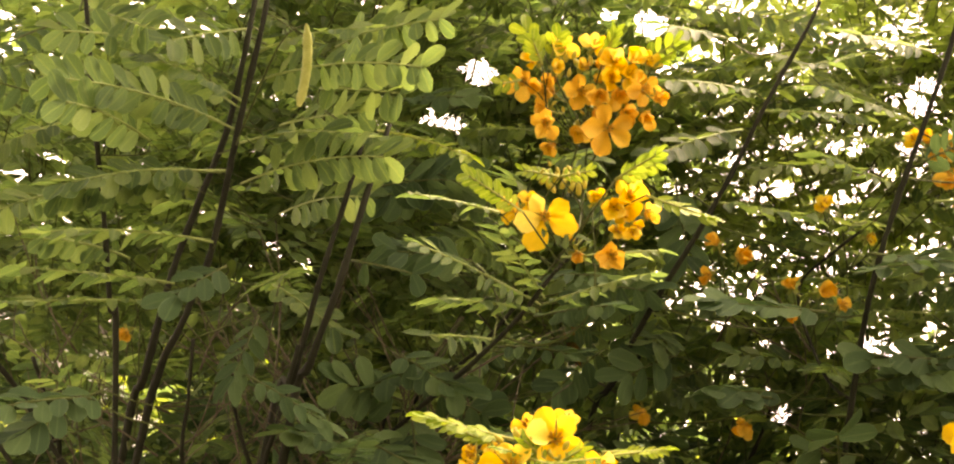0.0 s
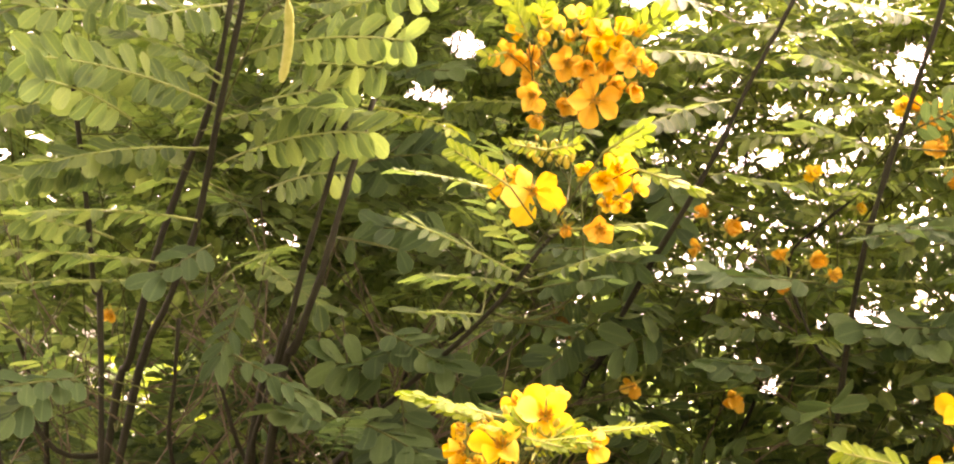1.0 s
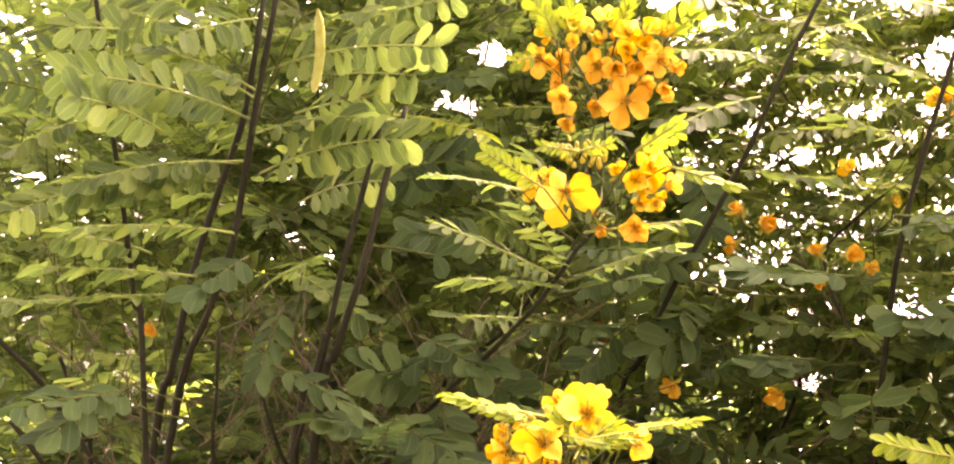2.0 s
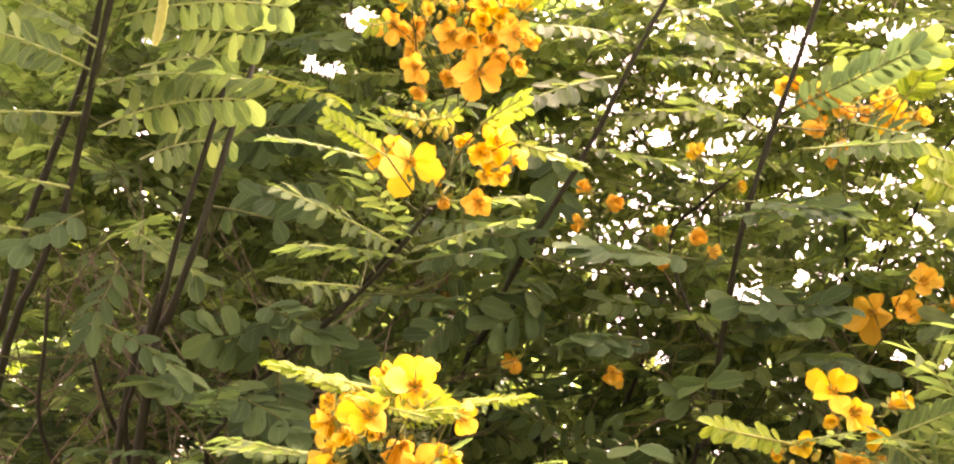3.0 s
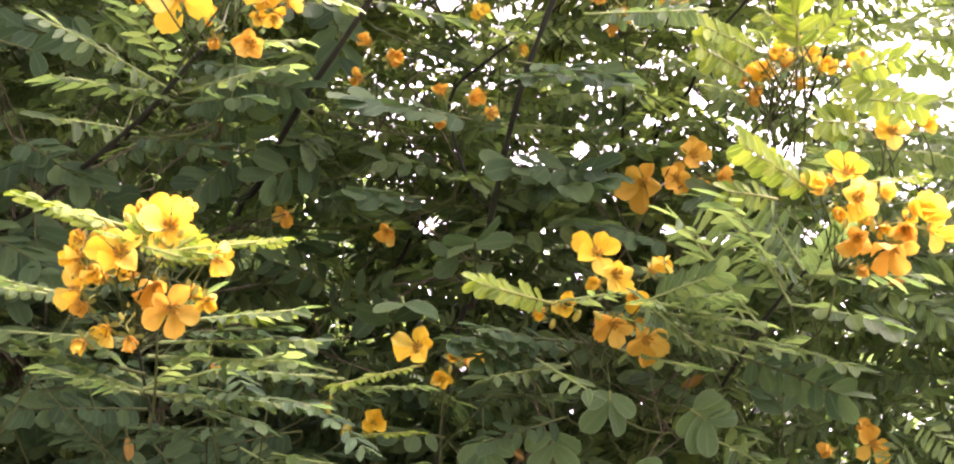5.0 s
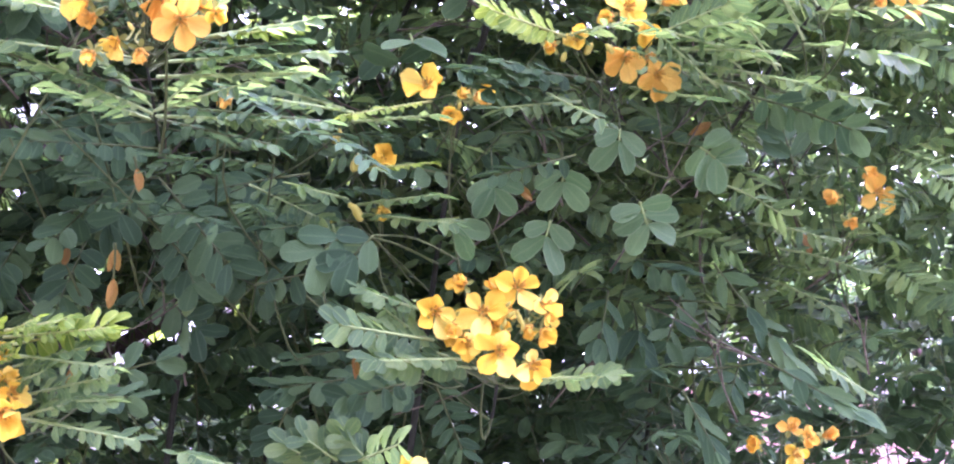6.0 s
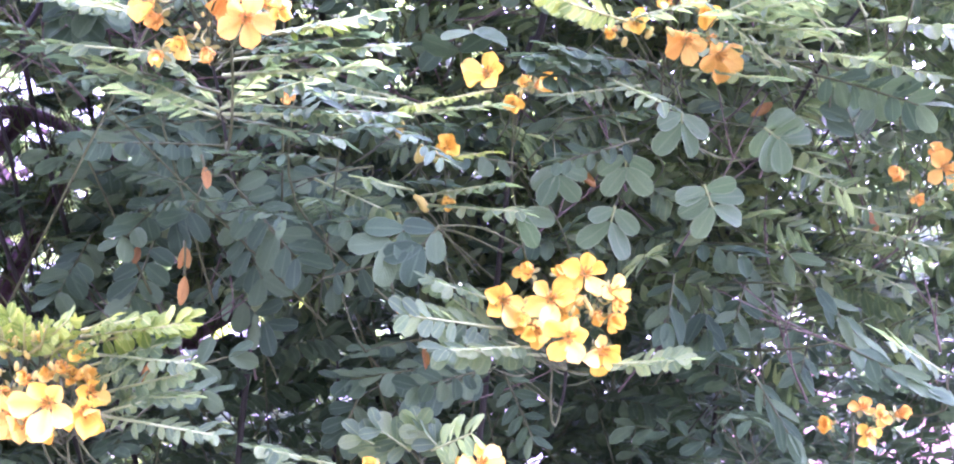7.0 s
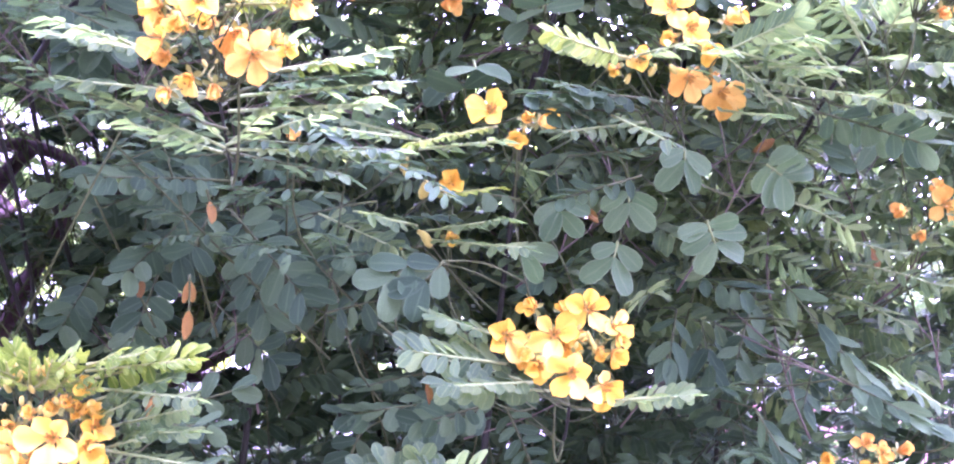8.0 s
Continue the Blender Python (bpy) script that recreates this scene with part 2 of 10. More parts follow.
for key, mat in (("yellow", PETAL), ("orange", ORANGE)):
    PETALS[key] = []
    for form in PETAL_FORMS:
        pv, pf, pu = petal_blade(*form)
        PETALS[key].append(mesh_of("petal", pv, pf, mat, pu))


def tube_data(points, r0, r1, sides=6, smooth_steps=4, bumps=0.0, seed=0):
    """Vertices and faces of a tapering tube along a smooth line through the points."""
    pts = [Vector(p) for p in points]
    if smooth_steps > 1 and len(pts) > 2:
        fine = []
        for i in range(len(pts) - 1):
            a, b, c, d = pts[max(i - 1, 0)], pts[i], pts[i + 1], pts[min(i + 2, len(pts) - 1)]
            for k in range(smooth_steps):
                u = k / smooth_steps
                fine.append(0.5 * (2 * b + (c - a) * u + (2 * a - 5 * b + 4 * c - d) * u * u + (3 * b - a - 3 * c + d) * u ** 3))
        pts = fine + [pts[-1]]
    rng = random.Random(seed)
    verts, faces, n = [], [], len(pts)
    side = Vector((1, 0, 0))
    for i, p in enumerate(pts):
        ahead = (pts[min(i + 1, n - 1)] - pts[max(i - 1, 0)]).normalized()
        side = (side - ahead * side.dot(ahead))
        side = side.normalized() if side.length > 1e-4 else ahead.orthogonal().normalized()
        up = ahead.cross(side)
        r = (r0 + (r1 - r0) * i / max(n - 1, 1)) * (1 + bumps * rng.uniform(-1, 1))
        for k in range(sides):
            a = 2 * math.pi * k / sides
            verts.append(p + (side * math.cos(a) + up * math.sin(a)) * r)
        if i:
            for k in range(sides):
                l = (k + 1) % sides
                faces.append(((i - 1) * sides + k, (i - 1) * sides + l, i * sides + l, i * sides + k))
    faces.append(tuple(range(sides))[::-1])
    faces.append(tuple(range((n - 1) * sides, n * sides)))
    return verts, faces


def tube(name, points, r0, r1, mat, parent, sides=6, bumps=0.0, label="", seed=0):
    return part(name, mesh_of(name, *tube_data(points, r0, r1, sides, 4, bumps, seed), mat), parent, None, label)


def thing(name, at, label, category, group="", kind=""):
    ob = new(name)
    ob.location = at
    ob.empty_display_size = 0.05
    return tagged(ob, label, category, group, kind)


def basis(ahead, normal):
    """A turn whose y axis is ahead and whose z axis is as near the normal as may be."""
    y = Vector(ahead).normalized()
    x = y.cross(Vector(normal))
    x = x.normalized() if x.length > 1e-4 else y.orthogonal().normalized()
    z = x.cross(y)
    return Matrix((x, y, z)).transposed()


def leaf_layout(rng, ahead, normal, length, pairs, size, droop, splay=62, fold=12, first=0.16):
    """Points of the rachis, and the poses (turn, place, scale) of its leaflets, from the leaf's base at the origin."""
    y, n = Vector(ahead).normalized(), Vector(normal).normalized()
    n = (n - y * n.dot(y)).normalized()
    steps = 8
    line, frames = [Vector((0, 0, 0))], []
    d = y.copy()
    down = Vector((0, 0, -1))
    for k in range(steps):
        d = (d + down * droop / steps).normalized()
        line.append(line[-1] + d * (length / steps))
        frames.append((d.copy(), (n - d * n.dot(d)).normalized()))
    leaflets = []
    pairs = max(pairs, min(int(0.86 * length / (0.5 * size) + 0.5), 14)) if pairs > 2 else pairs
    for k in range(pairs):
        u = first + (1 - first) * (k + 0.5 * rng.random() * 0.3) / max(pairs - 1, 1) if pairs > 1 else 1.0
        u = min(u, 0.995)
        i = min(int(u * steps), steps - 1)
        f = u * steps - i
        p = line[i].lerp(line[i + 1], f)
        d, m = frames[i]
        r = d.cross(m)
        grow = 0.68 + 0.32 * math.sin(min(1.0, 0.25 + u) * math.pi * 0.5)
        for s in (-1, 1):
            a = radians(splay - 22 * u * u + rng.uniform(-9, 9))
            e = radians(fold + rng.uniform(-22, 22))
            out = d * math.cos(a) + (r * s * math.cos(e) - m * math.sin(e)) * math.sin(a)
            nn = (m * math.cos(e) + r * s * math.sin(e)) + d * rng.uniform(-0.4, 0.4) + r * rng.uniform(-0.3, 0.3)
            leaflets.append((basis(out, nn), p, size * grow * rng.uniform(0.88, 1.08)))
    return line, leaflets


def leaf(shrub, at, ahead, normal, length, pairs, size, look_of="leaf", shape="round", droop=0.25, splay=62, fold=12, label=""):
    """A compound leaf, each leaflet a piece of its own."""
    rng = random.Random(hash((round(at[0] * 999), round(at[1] * 999), round(at[2] * 999))))
    line, leaflets = leaf_layout(rng, ahead, normal, length, pairs, size, droop, splay, fold)
    stalk = {"young": YOUNGTWIG, "leaf": RACHIS, "backlit": RACHIS, "lit": RACHIS}.get(look_of, TWIG)
    ob = part("compound_leaf", mesh_of("rachis", *tube_data(line, 0.0014, 0.0008, 4, 1), stalk), shrub,
              Matrix.Translation(Vector(at) - shrub.location), label)
    for turn, p, s in leaflets:
        part("leaflet", rng.choice(BLADES[shape, look_of]), ob, Matrix.LocRotScale(p, turn.to_quaternion(), (s, s, s)))
    return ob


def joined_leaves(name, parent, poses, rows, mat, label):
    """Many leaflets far in, joined into one mesh."""
    kinds = [blade(rows, c, b, 0.08) for c, b in ((0.25, 0.05), (0.45, 0.16), (0.12, -0.05))]
    n = len(poses)
    count = len(kinds[0][0])
    base = np.array([k[0] for k in kinds])
    faces = np.array(kinds[0][1])
    mats = np.array([np.array(t) * s for t, _, s in poses])
    places = np.array([tuple(p) for _, p, _ in poses])
    pick = np.arange(n) % 3
    verts = np.einsum("nij,nkj->nki", mats, base[pick]) + places[:, None]
    allf = (faces[None] + (np.arange(n) * count)[:, None, None]).reshape(-1, 4)
    me = bpy.data.meshes.new(name)
    me.vertices.add(n * count); me.vertices.foreach_set("co", verts.ravel())
    me.loops.add(allf.size); me.loops.foreach_set("vertex_index", allf.ravel())
    me.polygons.add(len(allf)); me.polygons.foreach_set("loop_start", np.arange(0, allf.size, 4))
    me.polygons.foreach_set("use_smooth", np.ones(len(allf), bool))
    layer = me.uv_layers.new(name="across")
    uv = np.tile(np.array(kinds[0][2], dtype=np.float32), (n, 1))
    layer.data.foreach_set("uv", uv[allf.ravel()].ravel())
    me.materials.append(mat)
    me.update(calc_edges=True)
    ob = new(name, me)
    ob.parent = parent
    return tagged(ob, label, kind="stuff")


# flower middles: calyx and stalk, and the ring of curved stamens
def flower_middle(seed, stalk):
    rng = random.Random(seed)
    v, f = tube_data([(0, 0, -stalk), (rng.uniform(-.004, .004), rng.uniform(-.004, .004), -stalk * 0.5), (0, 0, -0.003), (0, 0, 0.001)], 0.0007, 0.0011, 5, 3)
    for k in range(5):
        a = 2 * math.pi * (k + 0.5) / 5
        turn = basis((math.cos(a), math.sin(a), -0.35), (0, 0, 1))
        bv, bf, _ = blade(SHORT, 0.4, -0.3)
        o = len(v)
        v += [turn @ Vector(p) * 0.0085 for p in bv]
        f += [tuple(i + o for i in q) for q in bf]
    return mesh_of("flower", v, f, YOUNGTWIG)


def stamen_ring(seed):
    rng = random.Random(seed)
    v, f = [], []
    for k in range(8):
        a = 2 * math.pi * k / 8 + rng.uniform(-0.2, 0.2)
        l, c, s = rng.uniform(0.005, 0.008), math.cos(a), math.sin(a)
        tv, tf = tube_data([(0.001 * c, 0.001 * s, 0), (0.003 * c, 0.003 * s, l * 0.5), (0.0045 * c, 0.0045 * s - 0.001, l)], 0.0006, 0.0011, 4, 2)
        o = len(v)
        v += tv
        f += [tuple(i + o for i in q) for q in tf]
    return mesh_of("stamen_ring", v, f, STAMEN)


MIDDLES = [flower_middle(k, 0.022) for k in range(3)]
STAMENS = [stamen_ring(k) for k in range(3)]


def flower(shrub, at, facing, size, look_of="yellow", cup=25, turn=0.0):
    """A five-petalled flower of that width, open towards facing; cup: how far the petals rise, in degrees."""
    rng = random.Random(hash((round(at[0] * 999), round(at[1] * 999), round(at[2] * 999))))
    z = (Vector(facing) + Vector([rng.uniform(-1, 1) * 0.12 for _ in range(3)])).normalized()
    m = basis(z.orthogonal(), z).to_4x4()
    ob = part("flower", rng.choice(MIDDLES), shrub, Matrix.Translation(Vector(at) - shrub.location) @ m)
    part("stamen_ring", rng.choice(STAMENS), ob)
    for k in range(5):
        a = 2 * math.pi * k / 5 + turn + rng.uniform(-0.22, 0.22)
        c = radians(cup + 13 + rng.uniform(-15, 15))
        out = Vector((math.cos(a) * math.cos(c), math.sin(a) * math.cos(c), math.sin(c)))
        nn = Vector((-math.cos(a) * math.sin(c), -math.sin(a) * math.sin(c), math.cos(c))) + Vector([rng.uniform(-0.25, 0.25) for _ in range(3)])
        s = 0.55 * size * (rng.uniform(1.0, 1.2) if k < 3 else rng.uniform(0.78, 0.98))
        part("petal", rng.choice(PETALS[look_of]), ob, Matrix.LocRotScale(out * 0.0012, basis(out, nn).to_quaternion(), (s, s, s)))
    return ob


def bud(shrub, at, ahead, size):
    bm = bmesh.new()
    bmesh.ops.create_uvsphere(bm, u_segments=8, v_segments=6, radius=0.5)
    d = Vector(ahead).normalized()
    q = basis(d.orthogonal(), d).to_4x4()
    for v in bm.verts:
        v.co.x *= 0.72
        v.co.y *= 0.72
        v.co.z *= 1.5
        v.co.x *= 1 - 0.25 * v.co.z
        v.co.y *= 1 - 0.25 * v.co.z
    me = bpy.data.meshes.new("bud")
    bm.to_mesh(me)
    bm.free()
    me.materials.append(BUD)
    me.polygons.foreach_set("use_smooth", [True] * len(me.polygons))
    return part("bud", me, shrub, Matrix.Translation(Vector(at) - shrub.location) @ q @ Matrix.Scale(size, 4))


# ---- the setting ----
def ground_sheet():
    bm = bmesh.new()
    bmesh.ops.create_grid(bm, x_segments=60, y_segments=60, size=40)
    for v in bm.verts:
        v.co.z = 0.05 * noise.noise(v.co * 0.35) + 0.02 * noise.noise(v.co * 1.7) - 0.02
    far = [bm.verts.new((x, y, -0.3)) for x, y in ((-1500, -1500), (1500, -1500), (1500, 1500), (-1500, 1500))]
    bm.faces.new(far)
    me = bpy.data.meshes.new("ground")
    bm.to_mesh(me)
    bm.free()
    me.materials.append(SOIL)
    return tagged(new("ground", me), "dark brown soil with litter under the shrubs", "ground", kind="structure")


ground_sheet()


def light_blocking_wall():
    """An unseen plain wall added behind the camera to block sky light from the front."""
    bm = bmesh.new()
    bmesh.ops.create_cube(bm, size=1)
    for v in bm.verts:
        v.co = Vector((v.co.x * 13, v.co.y * 0.25, v.co.z * 6.0 + 2.85))
    bmesh.ops.bevel(bm, geom=bm.edges[:], offset=0.02, segments=1, affect="EDGES")
    me = bpy.data.meshes.new("blocking_wall")
    bm.to_mesh(me)
    bm.free()
    me.materials.append(BLOCKER_DARK)
    ob = tagged(new("blocking_wall", me), "unseen plain dark wall added to block sky light", "wall", kind="structure")
    ob.location = (0, -2.5, 0)


light_blocking_wall()

shrub_left = thing("flowering_shrub", (-0.62, 1.5, 0), "tall senna shrub with dark upright stems and a hanging pod", "shrub", "senna shrubs")
shrub_middle = thing("flowering_shrub", (-0.38, 1.62, 0), "bushy senna shrub with big bunches of yellow flowers", "shrub", "senna shrubs")
shrub_inner = thing("flowering_shrub", (0.02, 1.7, 0), "slender senna shrub with one dark leaning stem", "shrub", "senna shrubs")
shrub_right = thing("flowering_shrub", (0.28, 1.62, 0), "airy senna shrub with yellow and faded orange flowers", "shrub", "senna shrubs")
back_tree = thing("tree", (-1.25, 2.6, 0), "shady tree with purple-brown forked limbs behind the shrubs", "tree")


def stem(shrub, points, r_top, r_low):
    pts = [Vector(p) - shrub.location for p in points]
    tube("stem", pts, r_top * 1.2, r_low * 1.15, BARK, shrub, 8, 0.16, "", len(points))


def limb(points, r0, r1):
    tube("limb", [Vector(p) - back_tree.location for p in points], r0, r1, LIMB, back_tree, 8, 0.12)


def bunch_stalk(shrub, points, tips):
    """The stalk of a bunch of flowers, with a thin arm to each flower."""
    pts = [Vector(p) - shrub.location for p in points]
    v, f = tube_data(pts, 0.0009, 0.0014, 5, 4)
    for p in tips:
        tip = Vector(p) - shrub.location
        start = pts[0].lerp(pts[1], 0.55)
        mid = (start + tip) / 2 + Vector((0, 0, -0.006))
        tv, tf = tube_data([start, mid, tip], 0.0007, 0.0005, 4, 3)
        o = len(v)
        v += tv
        f += [tuple(i + o for i in q) for q in tf]
    part("flower_stalk", mesh_of("flower_stalk", v, f, TWIG), shrub)


def petiole(shrub, at, foot, ahead):
    a, b = Vector(at) - shrub.location, Vector(foot) - shrub.location
    far = (b - a).length
    mid = a - Vector(ahead) * far * 0.35
    mid = mid.lerp((a + b) / 2, 0.5) + Vector((0, 0, -0.1 * far))
    r = 0.0007 if far < 0.12 else 0.0009
    part("twig", mesh_of("twig", *tube_data([a, mid, b], r * 0.8, r * 1.3, 4, 4), TWIG), shrub)

# ---- stems ----
stem(shrub_left, [(-0.757, 1.074, 1.797), (-0.738, 1.108, 1.768), (-0.736, 1.147, 1.746), (-0.696, 1.175, 1.685), (-0.656, 1.204, 1.683)], 0.0019, 0.0025)
stem(shrub_left, [(-0.526, 1.073, 1.798), (-0.54, 1.104, 1.746), (-0.558, 1.149, 1.677), (-0.58, 1.321, 1.554), (-0.577, 1.649, 1), (-0.561, 1.728, -0.05)], 0.0015, 0.0022)
stem(shrub_left, [(-0.496, 1.089, 1.767), (-0.492, 1.11, 1.731), (-0.49, 1.167, 1.677), (-0.487, 1.36, 1.568), (-0.529, 1.667, 1), (-0.597, 1.725, -0.05)], 0.0015, 0.0022)
stem(shrub_left, [(-0.72, 1.052, 1.717), (-0.711, 1.095, 1.682), (-0.709, 1.124, 1.653), (-0.703, 1.315, 1.542), (-0.682, 1.624, 1), (-0.72, 1.874, -0.05)], 0.0019, 0.0027)
stem(shrub_left, [(-0.607, 0.948, 2.095), (-0.604, 0.957, 2.058), (-0.608, 0.996, 1.981), (-0.61, 1.036, 1.901), (-0.614, 1.074, 1.824), (-0.619, 1.109, 1.761), (-0.636, 1.289, 1.037), (-0.662, 1.557, -0.05)], 0.0017, 0.0030)
stem(shrub_left, [(-0.45, 0.994, 2.109), (-0.456, 1.001, 2.072), (-0.485, 1.035, 1.988), (-0.518, 1.074, 1.88), (-0.551, 1.101, 1.823), (-0.613, 1.152, 1.68), (-0.733, 1.285, 0.988), (-0.914, 1.486, -0.05)], 0.0021, 0.0041)
stem(shrub_left, [(-0.489, 1.053, 2.132), (-0.502, 1.066, 2.065), (-0.526, 1.096, 2.004), (-0.559, 1.122, 1.946), (-0.591, 1.142, 1.873), (-0.622, 1.169, 1.776), (-0.656, 1.204, 1.683), (-0.763, 1.348, 0.99), (-0.924, 1.565, -0.05)], 0.0023, 0.0043)
stem(shrub_left, [(-0.808, 1.262, 1.809), (-0.807, 1.292, 1.774), (-0.806, 1.325, 1.724), (-0.812, 1.358, 1.672), (-0.823, 1.537, 0.983), (-0.84, 1.807, -0.05)], 0.0017, 0.0031)
stem(shrub_middle, [(-0.422, 1.071, 1.793), (-0.453, 1.111, 1.726), (-0.476, 1.15, 1.676), (-0.511, 1.326, 1.562), (-0.447, 1.65, 1), (-0.438, 1.863, -0.05)], 0.0018, 0.0026)
stem(shrub_middle, [(-0.37, 1.055, 1.983), (-0.384, 1.056, 1.922), (-0.407, 1.068, 1.848), (-0.437, 1.101, 1.765), (-0.475, 1.14, 1.697), (-0.582, 1.285, 0.998), (-0.742, 1.502, -0.05)], 0.0020, 0.0036)
stem(shrub_middle, [(-0.342, 1.04, 1.988), (-0.359, 1.041, 1.922), (-0.384, 1.054, 1.839), (-0.414, 1.082, 1.779), (-0.451, 1.127, 1.686), (-0.556, 1.274, 0.991), (-0.712, 1.494, -0.05)], 0.0023, 0.0046)
stem(shrub_middle, [(-0.186, 1.104, 1.881), (-0.2, 1.104, 1.867), (-0.234, 1.116, 1.827), (-0.282, 1.135, 1.786), (-0.352, 1.181, 1.742), (-0.418, 1.239, 1.695), (-0.484, 1.418, 1.608), (-0.407, 1.739, 1), (-0.284, 1.994, -0.05)], 0.0016, 0.0030)
stem(shrub_middle, [(-0.183, 0.959, 1.619), (-0.187, 1.001, 1.595), (-0.205, 1.104, 1.569), (-0.25, 1.337, 1.536), (-0.311, 1.643, 1.46), (-0.342, 1.821, 0.856), (-0.388, 2.087, -0.05)], 0.0009, 0.0017)
stem(shrub_middle, [(0.076, 1.144, 1.395), (0.075, 1.214, 1.366), (0.072, 1.394, 1.32), (0.069, 1.696, 1.233), (0.067, 1.876, 0.72), (0.064, 2.146, -0.05)], 0.0010, 0.0020)
stem(shrub_middle, [(-0.185, 1.579, 1.397), (-0.181, 1.58, 1.341), (-0.183, 1.601, 1.268), (-0.19, 1.631, 1.183), (-0.213, 1.809, 0.69), (-0.247, 2.077, -0.05)], 0.0014, 0.0022)
stem(shrub_middle, [(-0.279, 1.352, 1.903), (-0.342, 1.376, 1.838), (-0.418, 1.409, 1.786), (-0.495, 1.563, 1.692), (-0.406, 1.909, 1), (-0.422, 2.012, -0.05)], 0.0020, 0.0029)
stem(shrub_inner, [(0.03, 1.17, 2.144), (0.014, 1.174, 2.11), (-0.022, 1.181, 2.043), (-0.055, 1.198, 1.979), (-0.088, 1.214, 1.925), (-0.13, 1.249, 1.868), (-0.184, 1.356, 1.807), (-0.223, 1.402, 1.703), (-0.305, 1.563, 1.002), (-0.428, 1.803, -0.05)], 0.0015, 0.0032)
stem(shrub_inner, [(-0.146, 1.454, 1.924), (-0.163, 1.458, 1.877), (-0.19, 1.493, 1.815), (-0.208, 1.549, 1.747), (-0.228, 1.731, 1.631), (-0.14, 2.049, 1), (0.028, 2.036, -0.05)], 0.0026, 0.0037)
stem(shrub_right, [(0.152, 1.151, 2.127), (0.146, 1.158, 2.095), (0.123, 1.178, 2.028), (0.095, 1.201, 1.95), (0.072, 1.224, 1.871), (0.056, 1.263, 1.781), (0.043, 1.301, 1.699), (0.021, 1.347, 1.615), (-0.036, 1.518, 0.949), (-0.12, 1.775, -0.05)], 0.0018, 0.0029)
stem(shrub_right, [(0.186, 1.456, 1.998), (0.188, 1.463, 1.919), (0.19, 1.489, 1.864), (0.194, 1.515, 1.794), (0.198, 1.564, 1.703), (0.201, 1.731, 1.575), (0.223, 2.064, 1), (0.221, 2.008, -0.05)], 0.0015, 0.0026)
stem(shrub_right, [(-0.026, 1.468, 1.807), (-0.032, 1.47, 1.784), (-0.062, 1.495, 1.721), (-0.096, 1.529, 1.668), (-0.146, 1.585, 1.599), (-0.195, 1.759, 1.491), (-0.018, 2.085, 1), (0.318, 2.013, -0.05)], 0.0017, 0.0031)
stem(shrub_right, [(0.065, 1.273, 1.946), (0.042, 1.285, 1.93), (0.005, 1.33, 1.899), (0.031, 1.297, 1.81), (0.056, 1.263, 1.781)], 0.0012, 0.0017)
stem(shrub_right, [(0.335, 1.364, 2.08), (0.306, 1.381, 2.038), (0.272, 1.408, 1.995), (0.256, 1.437, 1.951), (0.227, 1.609, 1.831), (0.263, 1.937, 1), (0.359, 1.88, -0.05)], 0.0013, 0.0020)
stem(shrub_right, [(0.418, 1.322, 2.06), (0.393, 1.35, 2.017), (0.377, 1.394, 1.944), (0.357, 1.459, 1.871), (0.337, 1.644, 1.758), (0.334, 1.959, 1), (0.252, 1.853, -0.05)], 0.0012, 0.0017)
stem(shrub_right, [(0.341, 1.157, 1.741), (0.33, 1.18, 1.728), (0.312, 1.225, 1.699), (0.296, 1.294, 1.659), (0.278, 1.365, 1.608), (0.257, 1.564, 1.511), (0.278, 1.865, 1), (0.209, 1.833, -0.05)], 0.0012, 0.0025)

# ---- limbs of the tree behind ----
limb([(-0.899, 2.037, 1.629), (-0.789, 2.043, 1.658), (-0.741, 2.066, 1.661), (-0.686, 2.099, 1.64), (-0.635, 2.153, 1.604), (-0.604, 2.255, 1.54)], 0.0120, 0.0074)
limb([(-0.741, 2.066, 1.661), (-0.785, 2.084, 1.625), (-0.855, 2.14, 1.56), (-0.945, 2.236, 1.469)], 0.0112, 0.0149)
limb([(-0.67, 2.11, 1.639), (-0.704, 2.129, 1.563), (-0.766, 2.146, 1.465), (-0.831, 2.193, 1.364), (-0.918, 2.24, 1.228)], 0.0114, 0.0161)
limb([(-0.366, 2.02, 1.397), (-0.401, 2.018, 1.374), (-0.485, 2.063, 1.327), (-0.572, 2.109, 1.273), (-0.699, 2.153, 1.148)], 0.0090, 0.0126)
limb([(-0.242, 2.177, 1.369), (-0.31, 2.123, 1.347), (-0.375, 2.07, 1.33), (-0.485, 2.064, 1.318)], 0.0048, 0.0077)

# ---- flowers, bunch by bunch, on their stalks ----
flower(shrub_middle, (-0.177, 0.876, 1.675), (-0.137, -0.985, 0.1), 0.0395, "yellow", 14, 0.78)
flower(shrub_middle, (-0.15, 0.888, 1.697), (0.067, -0.996, 0.061), 0.0439, "yellow", 18, 0.93)
flower(shrub_middle, (-0.17, 0.898, 1.706), (-0.298, -0.934, 0.198), 0.0233, "yellow", 30, 0.99)
flower(shrub_middle, (-0.197, 0.888, 1.664), (-0.062, -0.953, -0.297), 0.0229, "yellow", 52, 1.18)
flower(shrub_middle, (-0.209, 0.896, 1.675), (-0.733, -0.678, -0.06), 0.0250, "yellow", 30, 0.92)
